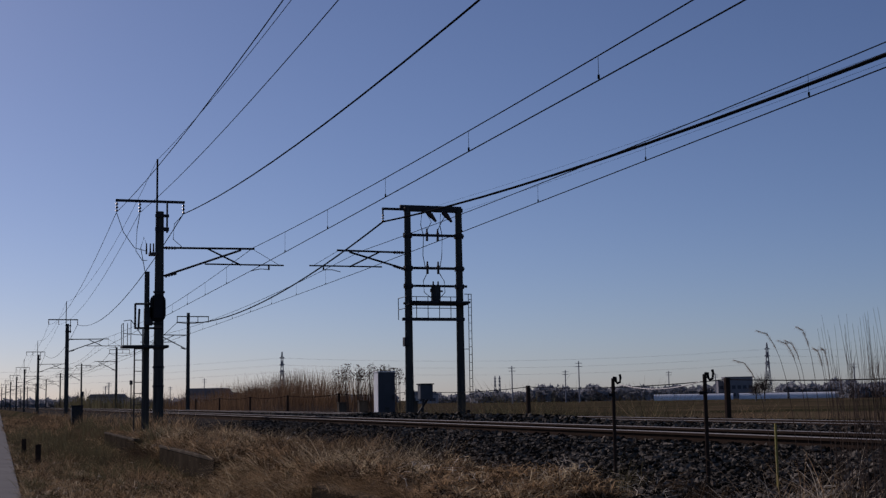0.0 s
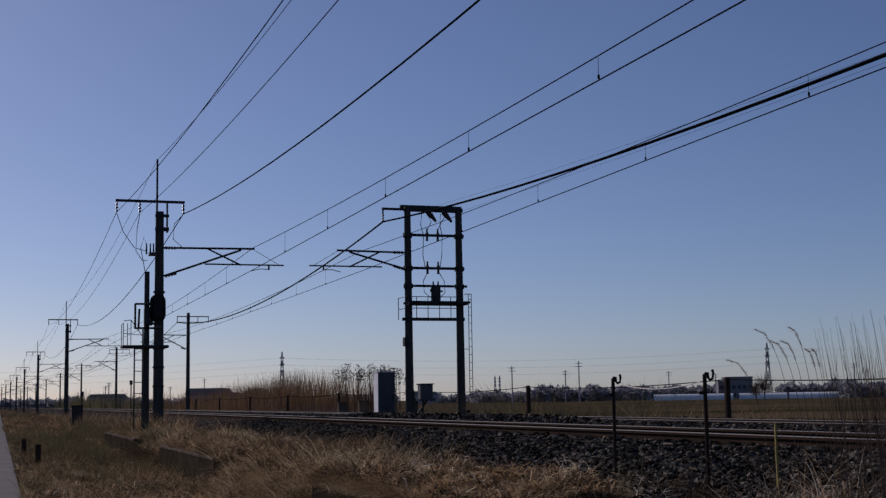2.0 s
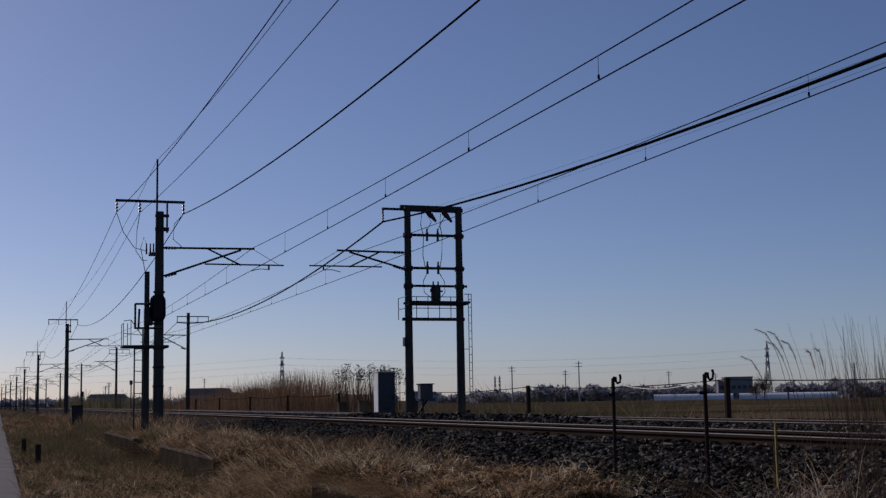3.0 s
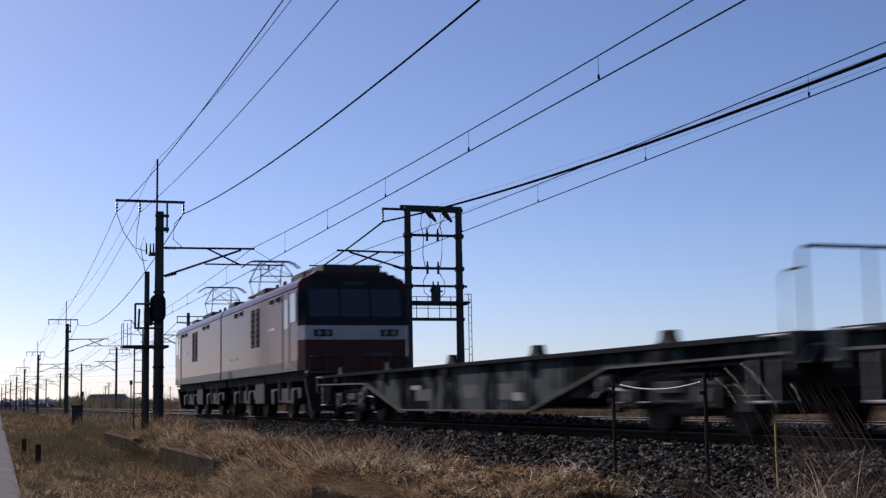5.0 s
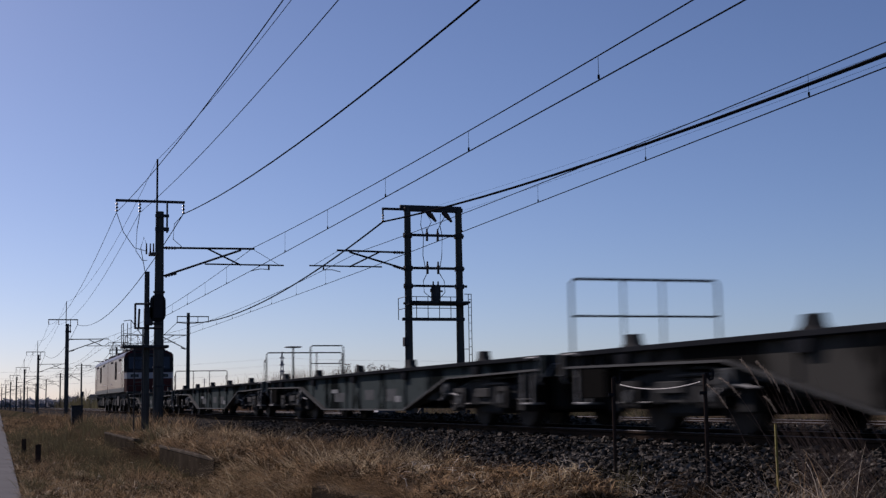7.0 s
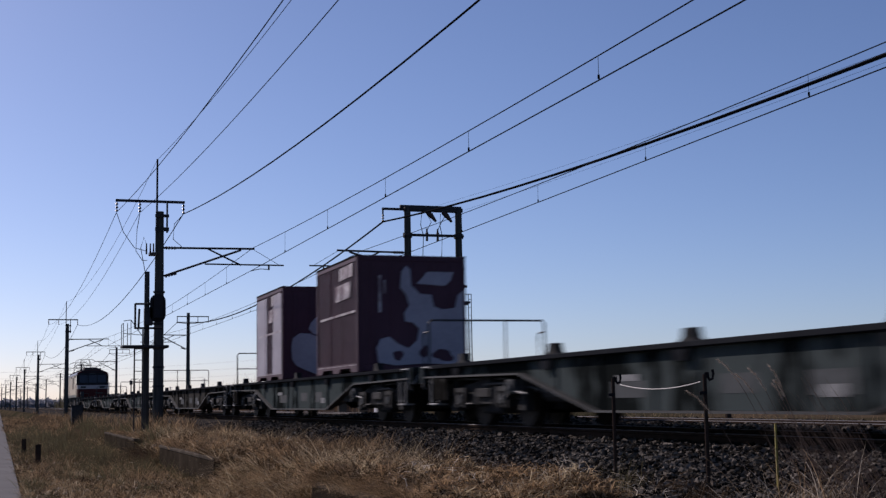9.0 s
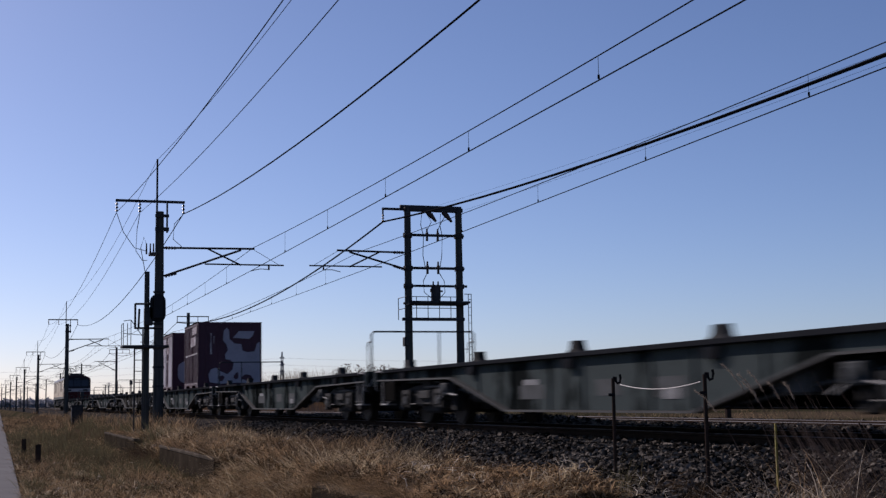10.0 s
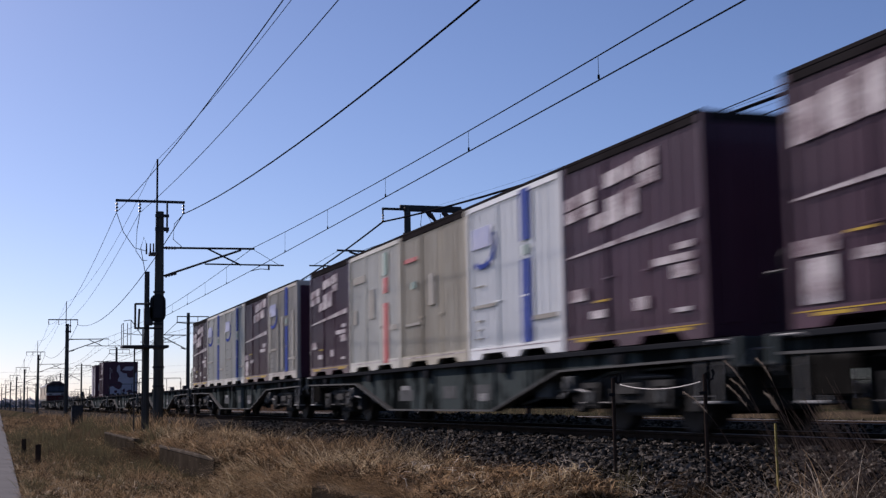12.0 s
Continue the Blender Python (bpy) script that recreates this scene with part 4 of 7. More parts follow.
    for y in (-5.55, 5.75):
        part("brake_lever", Build().tube([(-1.14, y - 0.5, 0.5), (-1.16, y, 0.56), (-1.16, y + 0.35, 0.42)], 0.016, 6), M_PALE, ob)
        part("release_valve", Build().quadbox((-1.2, y - 0.16, 0.50), (-1.02, y + 0.12, 0.72), 0.02).rod((-1.2, y, 0.6), (-1.24, y, 0.6), 0.06, seg=10), M_STENCIL, ob)
    part("label_plate", Build().quadbox((-1.143, -q + 0.45, 0.40), (-1.136, -q + 0.80, 0.52)), M_PALE, ob)
    part("label_plate", Build().quadbox((-1.143, q - 1.1, 0.62), (-1.136, q - 0.55, 0.70)), M_PALE, ob)
    part("air_pipe", Build().tube([(-0.98, -9.4, 0.78), (-0.98, -6.4, 0.74), (-0.98, -5.9, 0.66), (-0.98, -3.4, 0.34)], 0.02, 6), M_STENCIL, ob)
    part("air_pipe", Build().tube([(-0.98, 9.4, 0.78), (-0.98, 6.4, 0.74), (-0.98, 5.9, 0.66), (-0.98, 3.4, 0.34)], 0.02, 6), M_STENCIL, ob)
    for y in (-7.1, 7.1):
        bogie(ob, y)
    for s in (-1, 1):
        part("valve_box", Build().quadbox((s * 0.95 - 0.14, -4.75, 0.42), (s * 0.95 + 0.14, -4.2, 0.8), 0.03), M_STENCIL, ob, "dull grey valve box")
        part("brake_cylinder", Build().rod((s * 0.85, 4.1, 0.52), (s * 0.85, 4.95, 0.52), 0.15, seg=12).rod((s * 0.85, 4.95, 0.52), (s * 0.85, 5.6, 0.55), 0.03, seg=6), M_UNDER, ob)
    part("air_tank", Build().rod((-0.7, -1.2, 0.5), (-0.7, 0.4, 0.5), 0.19, seg=14), M_UNDER, ob)
    part("brake_gear", Build().quadbox((-1.0, 1.2, 0.32), (-0.6, 2.6, 0.6), 0.02), M_UNDER, ob)
    for y in (-9.0, 9.0):
        for s in (-1, 1):
            part("step", Build().tube([(s * 1.16, y - 0.2, 0.95), (s * 1.16, y - 0.2, 0.42), (s * 1.16, y + 0.2, 0.42), (s * 1.16, y + 0.2, 0.95)], 0.02, 6), M_STEEL, ob)
    for y in (8.9,):
        part("number_plate_panel", Build().quadbox((-1.22, y - 0.36, 0.42), (-1.19, y + 0.36, 0.80), 0.01), M_WAGON2, ob, "grimy blank panel")
    for y, kind in rails:
        railing(ob, y, kind)
    if wheel_side:
        hw = part("hand_brake", Build().rod((-0.2, wheel_side, 1.0), (-0.2, wheel_side, 2.02), 0.035, 0.025), M_STEEL, ob)
        b = Build()
        ring = [(-0.2 + 0.24 * math.cos(a), wheel_side + 0.24 * math.sin(a), 2.04) for a in [2 * math.pi * i / 20 for i in range(21)]]
        b.tube(ring, 0.018, 6)
        for a in (0, 1.57, 3.14, 4.71):
            b.rod((-0.2, wheel_side, 2.02), (-0.2 + 0.24 * math.cos(a), wheel_side + 0.24 * math.sin(a), 2.04), 0.012, seg=5)
        part("hand_wheel", b, M_STEEL, hw)
    return ob


CL, CW, CZ0, CZ1 = 3.715, 1.225, 1.035, 3.535


def container(paint, label, style):
    """A twelve-foot container: origin at its middle on the rail's top, its ribbed sides facing across the track."""
    ob = thing("freight_container", label, "container", "containers on the train")
    h = CL / 2
    ends_paint = M_PURPLE if style == "bluedirty" else paint
    b = Build()
    # ribbed long sides
    prof = []
    n = 13
    for i in range(n):
        y = -h + 0.09 + (CL - 0.18) * i / n
        d = (CL - 0.18) / n
        prof += [(y, 0.0), (y + 0.3 * d, 0.0), (y + 0.42 * d, 0.028), (y + 0.88 * d, 0.028)]
    for s in (-1, 1):
        k0 = len(b.v)
        for y, dep in prof:
            b.v += [(s * (CW - 0.012 - dep), y, 1.2), (s * (CW - 0.012 - dep), y, CZ1 - 0.12)]
        b.f += [(k0 + 2 * i, k0 + 2 * i + 2, k0 + 2 * i + 3, k0 + 2 * i + 1) for i in range(len(prof) - 1)]
    b.quadbox((-CW + 0.045, -h + 0.02, 1.15), (CW - 0.045, h - 0.02, CZ1 - 0.06))
    part("body", b, paint, ob)
    for sx in (-1, 1):
        for sy in (-1, 1):
            part("corner_post", Build().quadbox((sx * (CW - 0.05) - 0.05, sy * (h - 0.05) - 0.05, CZ0), (sx * (CW - 0.05) + 0.05, sy * (h - 0.05) + 0.05, CZ1), 0.01), paint, ob)
    b = Build()
    for sx in (-1, 1):
        b.quadbox((sx * (CW - 0.04) - 0.04, -h + 0.1, CZ1 - 0.13), (sx * (CW - 0.04) + 0.04, h - 0.1, CZ1 - 0.004), 0.01)
    for sy in (-1, 1):
        b.quadbox((-CW + 0.1, sy * (h - 0.04) - 0.04, CZ1 - 0.13), (CW - 0.1, sy * (h - 0.04) + 0.04, CZ1 - 0.004), 0.01)
    part("top_frame", b, M_GUTTER if style.startswith("plum") or style == "cream" else paint, ob)
    for sx in (-1, 1):
        part("roof_lip", Build().quadbox((sx * (CW - 0.03) - 0.036, -h, CZ1 - 0.045), (sx * (CW - 0.03) + 0.036, h, CZ1 + 0.004), 0.008), M_GUTTER, ob)
    part("roof", Build().quadbox((-CW + 0.06, -h + 0.06, CZ1 - 0.07), (CW - 0.06, h - 0.06, CZ1 - 0.02), 0.01), M_GUTTER, ob)
    for sx in (-1, 1):
        part("base_frame", Build().extrude([(-h + 0.1, CZ0 + 0.12), (-h + 0.1, CZ0 + 0.01), (-h + 0.5, CZ0 + 0.01), (-h + 0.62, CZ0 + 0.1), (-0.35, CZ0 + 0.1), (-0.25, CZ0 + 0.01), (0.25, CZ0 + 0.01), (0.35, CZ0 + 0.1), (h - 0.62, CZ0 + 0.1), (h - 0.5, CZ0 + 0.01),
                   (h - 0.1, CZ0 + 0.01), (h - 0.1, CZ0 + 0.12), (h - 0.1, CZ0 + 0.2), (-h + 0.1, CZ0 + 0.2)], 'x', sx * (CW - 0.04) - 0.04, sx * (CW - 0.04) + 0.04), paint, ob)
    for sy in (-1, 1):
        part("end_sill", Build().quadbox((-CW + 0.1, sy * (h - 0.04) - 0.035, CZ0 + 0.02), (CW - 0.1, sy * (h - 0.04) + 0.035, CZ0 + 0.16), 0.01), ends_paint, ob)
        part("end_panel", Build().quadbox((-CW + 0.1, sy * (h - 0.018) - 0.008, CZ0 + 0.16), (CW - 0.1, sy * (h - 0.018) + 0.008, CZ1 - 0.13)), ends_paint, ob)
        for i in range(5):
            x = -0.9 + 0.45 * i
            part("end_rib", Build().quadbox((x - 0.05, sy * (h - 0.016) - 0.022, CZ0 + 0.17), (x + 0.05, sy * (h - 0.016) + 0.022, CZ1 - 0.14), 0.012), ends_paint, ob)
    x = -CW - 0.002

    def mark(u0, u1, v0, v1, material, slant=0.0, name="marking"):
        """A flat print on the near side: u from its front end, v up its height."""
        ya, yb = h - u0 * CL, h - u1 * CL
        za, zb = CZ0 + v0 * 2.5, CZ0 + v1 * 2.5
        part(name, Build().extrude([(ya, za), (yb, za + slant), (yb, zb + slant), (ya, zb)], 'x', x - 0.003, x + 0.012), material, ob)

    for u in (0.36, 0.64):
        part("lock_rod", Build().rod((x + 0.004, h - u * CL, CZ0 + 0.15), (x + 0.004, h - u * CL, CZ1 - 0.15), 0.014, seg=6), paint, ob)
        part("lock_handle", Build().quadbox((x - 0.006, h - u * CL - 0.11, CZ0 + 0.86), (x + 0.016, h - u * CL + 0.11, CZ0 + 0.885), 0.004), paint, ob)
    mark(0.03, 0.97, 0.062, 0.067, M_CYEL if style.startswith("plum") else M_CMARK, name="sill_line")
    if style.startswith("plum"):
        rows = {"plum": ((0.50, 0.62, 0.815, 0.90), (0.64, 0.76, 0.825, 0.91), (0.78, 0.93, 0.84, 0.93), (0.43, 0.55, 0.695, 0.785), (0.57, 0.69, 0.705, 0.80), (0.71, 0.85, 0.725, 0.815)),
                "plum2": ((0.03, 0.14, 0.745, 0.81), (0.155, 0.27, 0.755, 0.82), (0.03, 0.14, 0.675, 0.735), (0.155, 0.27, 0.685, 0.745), (0.35, 0.46, 0.80, 0.875), (0.475, 0.585, 0.81, 0.885),
                          (0.60, 0.72, 0.82, 0.90), (0.60, 0.72, 0.745, 0.81), (0.25, 0.35, 0.60, 0.675), (0.365, 0.46, 0.61, 0.745), (0.475, 0.585, 0.62, 0.76)),
                "plum3": ((0.04, 0.17, 0.70, 0.86), (0.18, 0.30, 0.71, 0.88), (0.31, 0.43, 0.72, 0.90))}[style]
        for u0, u1, v0, v1 in rows:
            mark(u0, u1, v0, v1, M_CMARK, 0.02, "emblem")
        ya, yb, za = h - 0.04 * CL, h - 0.95 * CL, CZ0 + 1.22
        part("stripe", Build().extrude([(ya, za), (yb, za + 0.10), (yb, za + 0.21), (ya, za + 0.02)], 'x', x - 0.003, x + 0.012), M_CMARK, ob, "white wedge stripe")
        if style == "plum2":
            rows = ((0.05, 0.18, 0.255, 0.32), (0.22, 0.33, 0.155, 0.195), (0.55, 0.64, 0.165, 0.225), (0.68, 0.93, 0.355, 0.39), (0.80, 0.93, 0.285, 0.345), (0.82, 0.92, 0.41, 0.44), (0.80, 0.90, 0.13, 0.15))
        else:
            rows = ((0.06, 0.19, 0.09, 0.26), (0.03, 0.20, 0.275, 0.335), (0.28, 0.40, 0.23, 0.27), (0.70, 0.93, 0.335, 0.37), (0.79, 0.92, 0.385, 0.43))
        for u0, u1, v0, v1 in rows:
            mark(u0, u1, v0, v1, M_CMARK, 0, "writing_bar")
        mark(0.25, 0.36, 0.235 if style == "plum2" else 0.33, 0.245 if style == "plum2" else 0.34, M_CYEL, 0, "writing_bar")
        for u in (0.18, 0.82):
            mark(u - 0.08, u + 0.08, 0.045, 0.058, M_CYEL, 0, "writing_bar")
    if style.startswith("blue"):
        mark(0.61, 0.70, 0.67, 0.97, M_CBLUE, 0, "blue_bar")
        mark(0.61, 0.70, 0.08, 0.56, M_CBLUE, 0, "blue_bar")
        mark(0.62, 0.69, 0.585, 0.64, M_CGREEN, 0, "emblem")
        # a crescent emblem
        cres, cy, cz = [], h - 0.2 * CL, CZ0 + 1.78
        for i in range(15):
            a = radians(-125 + 150 * i / 14)
            cres.append((cy - 0.60 * math.cos(a) + 0.08, cz + 0.36 * math.sin(a)))
        for i in range(15):
            a = radians(25 - 150 * i / 14)
            cres.append((cy - 0.535 * math.cos(a) + 0.08, cz + 0.045 + 0.325 * math.sin(a)))
        part("emblem", Build().extrude(cres, 'x', x - 0.003, x + 0.012), M_CBLUE, ob, "blue crescent emblem")
        for u0, u1 in ((0.06, 0.13), (0.14, 0.205), (0.215, 0.275)):
            mark(u0, u1, 0.70, 0.83, M_CPALEBLUE, 0.02, "emblem")
        for u0, u1, v0, v1 in ((0.06, 0.32, 0.325, 0.345), (0.08, 0.2, 0.46, 0.467), (0.10, 0.17, 0.24, 0.25), (0.10, 0.16, 0.185, 0.193), (0.08, 0.17, 0.13, 0.138), (0.72, 0.95, 0.20, 0.225)):
            mark(u0, u1, v0, v1, M_CSHADE, 0, "writing_bar")
    if style == "bluedirty":
        for k, (u, v) in enumerate(((0.06, 0.5), (0.33, 0.35), (0.5, 0.42), (0.86, 0.45))):
            mark(u, u + 0.05, v - 0.2 - 0.05 * k, v + 0.25, M_CSHADE, 0, "stain")
    if style == "stripe":
        mark(0.70, 0.79, 0.05, 0.52, M_CRED, 0, "red_bar")
        mark(0.70, 0.79, 0.60, 0.72, M_CRED, 0, "red_bar")
        mark(0.70, 0.78, 0.74, 0.92, M_CGREEN, 0, "green_bar")
        mark(0.42, 0.52, 0.42, 0.66, M_CSHADE, 0, "grey_panel")
        mark(0.08, 0.36, 0.74, 0.80, M_CSHADE, 0, "writing_bar")
        mark(0.08, 0.16, 0.40, 0.52, M_CSHADE, 0, "stain")
        mark(0.85, 0.96, 0.3, 0.34, M_CSHADE, 0, "writing_bar")
    if style == "cream":
        mark(0.08, 0.28, 0.77, 0.80, M_CRED, 0, "writing_bar")
        mark(0.18, 0.26, 0.57, 0.62, M_CGREEN, 0, "emblem")
        mark(0.46, 0.55, 0.42, 0.64, M_CSHADE, 0, "grey_panel")
        mark(0.08, 0.34, 0.3, 0.32, M_CSHADE, 0, "writing_bar")
    if style == "cow":
        # dairy-cow patches: pale on plum, on the near side and the rear end
        if label.startswith("plum and"):
            for u0, u1, v0, v1 in ((0.04, 0.42, 0.06, 0.93), (0.62, 0.96, 0.06, 0.52), (0.66, 0.96, 0.52, 0.93)):
                mark(u0, u1, v0, v1, M_COWWHITE, 0, "pale_panel")
        for u0, u1, v0, v1 in ((0.6, 0.9, 0.82, 0.93), (0.5, 0.84, 0.64, 0.78), (0.12, 0.95, 0.5, 0.52)):
            mark(u0, u1, v0, v1, M_CMARK, 0.03, "emblem")
        yr = -h - 0.010

        def patch(cx, cz, pts, material, level):
            part("cow_patch", Build().extrude([(cx + px, cz + pz) for px, pz in pts], 'y', yr - 0.016 - 0.005 * level, yr + 0.006), material, ob)

        def blob(rx, rz, seed, k=22):
            r2 = random.Random(seed)
            ph = [r2.uniform(0, 6.28) for _ in range(3)]
            out = []
            for i in range(k):
                a = 2 * math.pi * i / k
                w_ = 1 + 0.16 * math.sin(2 * a + ph[0]) + 0.12 * math.sin(3 * a + ph[1]) + 0.07 * math.sin(5 * a + ph[2])
                out.append((rx * w_ * math.cos(a), rz * w_ * math.sin(a)))
            return out
        if label.startswith("plum and"):
            patch(0.35, 2.55, blob(0.7, 0.45, 3), M_COWWHITE, 0)
            patch(-0.2, 1.75, blob(0.75, 0.6, 4), M_COWWHITE, 0)
            patch(0.2, 1.55, blob(0.35, 0.34, 5), M_COWDARK, 1)
        else:
            big = [(0.40, 0.86), (0.44, 0.91), (0.48, 0.88), (0.49, 0.74), (0.57, 0.67), (0.68, 0.66), (0.70, 0.56), (0.78, 0.535), (0.90, 0.55), (0.93, 0.66), (0.98, 0.70),
                   (0.985, 0.06), (0.60, 0.07), (0.34, 0.055), (0.18, 0.08), (0.16, 0.20), (0.20, 0.28), (0.28, 0.30), (0.36, 0.24), (0.46, 0.20), (0.54, 0.27), (0.56, 0.37),
                   (0.50, 0.42), (0.43, 0.43), (0.42, 0.50), (0.47, 0.57), (0.44, 0.66), (0.385, 0.72)]
            patch(-1.2, CZ0, [(2.4 * u, 2.5 * v) for u, v in big], M_COWWHITE, 0)
            patch(-1.2 + 2.4 * 0.78, CZ0 + 2.5 * 0.14, blob(0.22, 0.13, 12), M_COWDARK, 1)
            patch(-1.2 + 2.4 * 0.36, CZ0 + 2.5 * 0.14, blob(0.10, 0.12, 8), M_COWDARK, 1)
            patch(-1.2 + 2.4 * 0.60, CZ0 + 2.5 * 0.17, blob(0.08, 0.14, 14), M_COWDARK, 1)
            patch(-1.2 + 2.4 * 0.60, CZ0 + 2.5 * 0.78, [(-0.14, -0.06), (0.5, -0.10), (0.62, 0.0), (0.70, 0.20), (0.1, 0.20), (-0.02, 0.06)], M_COWWHITE, 0)
            for x0, x1, z0, z1 in ((-0.76, -0.70, 2.3, 3.1), (-0.64, -0.60, 2.7, 3.0)):
                part("emblem", Build().quadbox((x0, yr - 0.022, z0), (x1, yr, z1)), M_CMARK, ob)
    return ob


def locomotive():
    """A two-section electric locomotive: origin at its middle on the rail's top; its rear end faces back along the line."""
    ob = thing("electric_locomotive", "red two-section electric locomotive with white band and raised pantographs", "locomotive")
    W, L = 1.42, 12.05
    for sgn in (-1, 1):
        y_in, y_out = sgn * 0.12, sgn * L
        a, c = sorted((y_in, y_out))
        # the shell: upright sides, rounded shoulders
        sec = [(-W, 1.2), (-W, 3.24), (-W + 0.05, 3.37), (-W + 0.16, 3.49), (-W + 0.36, 3.59), (-0.6, 3.66), (0.6, 3.66), (W - 0.36, 3.59), (W - 0.16, 3.49), (W - 0.05, 3.37), (W, 3.24), (W, 1.2)]
        ca, cc = (a + 0.32, c) if sgn < 0 else (a, c - 0.32)
        shell = part("body_shell", Build().extrude(sec, 'y', ca, cc), M_RED, ob)
        # sloped cab end
        e = sgn
        y1, y0 = sgn * (L - 0.32), sgn * L
        face = Build()
        for (y, w_, zl, zh) in ((y1, W, 1.2, 3.56), (y0, W - 0.12, 1.2, 2.32)):
            face.v += [(-w_, y, zl), (w_, y, zl)]
        face.v += [(-W + 0.12, y0, 2.32), (W - 0.12, y0, 2.32), (-W + 0.36, y1 + e * 0.05, 3.60), (W - 0.36, y1 + e * 0.05, 3.60), (-W, y1, 2.32), (W, y1, 2.32), (-W, y1, 3.24), (W, y1, 3.24)]
        face.f += [(2, 3, 5, 4), (4, 5, 7, 6), (0, 2, 4, 8), (1, 9, 5, 3), (8, 4, 6, 10), (9, 11, 7, 5), (10, 6, 7, 11), (0, 1, 3, 2)]
        cabp = part("cab_end", face, M_RED, ob)
        for q, name, m_, z0, z1 in ((-1, "cab_mask", M_LOCODARK, 2.33, 3.24), (1, "cab_mask", M_LOCODARK, 2.33, 3.24), (-1, "band_return", M_LOCOWHITE, 1.95, 2.3), (1, "band_return", M_LOCOWHITE, 1.95, 2.3)):
            lean = 0.27 * (z1 - 2.32) / 1.22 if z1 > 2.32 else 0.0
            k_ = Build()
            k_.v += [(q * (W + 0.006), y1 + e * 0.004, z0), (q * (W - 0.114), y0 + e * 0.01, z0), (q * (W - 0.20 if lean else W - 0.114), y0 + e * (0.01 - lean), z1), (q * (W + 0.006), y1 + e * 0.004, z1 - (0.06 if lean else 0))]
            k_.v += [(x_ - q * 0.02, y_ - e * 0.02, z_) for x_, y_, z_ in k_.v]
            k_.f += [(0, 1, 2, 3), (4, 5, 6, 7), (0, 1, 5, 4), (1, 2, 6, 5), (2, 3, 7, 6), (3, 0, 4, 7)]
            part(name, k_, m_, cabp)
        part("cab_brow", Build().quadbox((-W + 0.44, min(y1 - e * 0.02, y1 + e * 0.075), 3.48), (W - 0.44, max(y1 - e * 0.02, y1 + e * 0.075), 3.60), 0.01), M_LOCODARK, cabp)
        # dark window band, white band, lights on the end
        yw = sgn * (L + 0.006)

        def plane(x0, x1, z0, z1, lift, material, name, parent=cabp, dz=0.0):
            """A panel on the sloped end; above 2.32 m it leans back."""
            def yy(z):
                return sgn * ((L if z <= 2.32 else L - (z - 2.32) / 1.22 * 0.27) + lift)
            b2 = Build()
            for zz in (z0, z1):
                for off in (-0.03, 0.0):
                    b2.v += [(x0, yy(zz) + sgn * off, zz), (x1, yy(zz) + sgn * off, zz)]
            b2.f += [(0, 1, 5, 4), (2, 3, 7, 6), (0, 2, 6, 4), (1, 3, 7, 5), (0, 1, 3, 2), (4, 5, 7, 6)]
            return part(name, b2, material, parent)
        rim = [(-W + 0.12, 2.33), (W - 0.12, 2.33), (W - 0.14, 3.18), (W - 0.24, 3.36), (W - 0.42, 3.46), (-W + 0.42, 3.46), (-W + 0.24, 3.36), (-W + 0.14, 3.18)]
        b2, k_ = Build(), len(rim)
        for off in (0.012, -0.03):
            b2.v += [(px_, sgn * (L - max(0.0, pz_ - 2.32) / 1.22 * 0.27 + off), pz_) for px_, pz_ in rim]
        b2.f += [tuple(range(k_)), tuple(range(2 * k_ - 1, k_ - 1, -1))] + [(i, (i + 1) % k_, k_ + (i + 1) % k_, k_ + i) for i in range(k_)]
        part("window_surround", b2, M_LOCODARK, cabp, "black rounded windscreen surround")
        for x0, x1 in ((-1.18, -0.42), (-0.36, 0.36), (0.42, 1.18)):
            plane(x0, x1, 2.52, 3.22, 0.02, M_GLASS, "windscreen")
        plane(-W + 0.12, W - 0.12, 1.95, 2.3, 0.012, M_LOCOWHITE, "white_band")
        for x0 in (-1.08, 0.62):
            hl = plane(x0, x0 + 0.46, 2.03, 2.2, 0.03, M_LOCODARK, "lamp_housing")
            for i in range(2):
                cx = x0 + 0.13 + 0.2 * i
                part("headlight", Build().rod((cx, sgn * (L + 0.02), 2.115), (cx, sgn * (L + 0.045), 2.115), 0.065, seg=12), M_LAMP, hl)
        plane(-0.26, 0.26, 3.33, 3.40, 0.03, M_LOCOGREY, "sign_box")
        plane(0.2, 0.9, 1.55, 1.62, 0.02, M_LOCOGREY, "handrail_bar")
        # roof shroud over the cab
        part("roof_shroud", Build().extrude([(sgn * (L - 0.35), 3.58), (sgn * (L - 0.42), 3.86), (sgn * (L - 1.6), 3.86), (sgn * (L - 1.8), 3.62)], 'x', -0.75, 0.75)
             .quadbox((-W + 0.45, min(sgn * (L - 0.9), sgn * (L - 0.4)), 3.52), (W - 0.45, max(sgn * (L - 0.9), sgn * (L - 0.4)), 3.7), 0.05), M_ROOF, ob)
        # grey band low on the sides, pale cantrail, doors, windows, grilles
        for s in (-1, 1):
            xs0, xs1 = sorted((s * (W - 0.01), s * (W + 0.008)))
            part("grey_skirt_band", Build().quadbox((xs0, ca, 1.2), (xs1, cc, 1.45)), M_LOCOGREY, shell)
            part("cantrail", Build().extrude([(s * (W + 0.012), 3.27), (s * (W - 0.035), 3.39), (s * (W - 0.145), 3.51), (s * (W - 0.19), 3.46), (s * (W - 0.09), 3.36), (s * (W - 0.03), 3.26)], 'y', ca, cc), M_RED, shell)
            d0 = sgn * (L - 1.62)
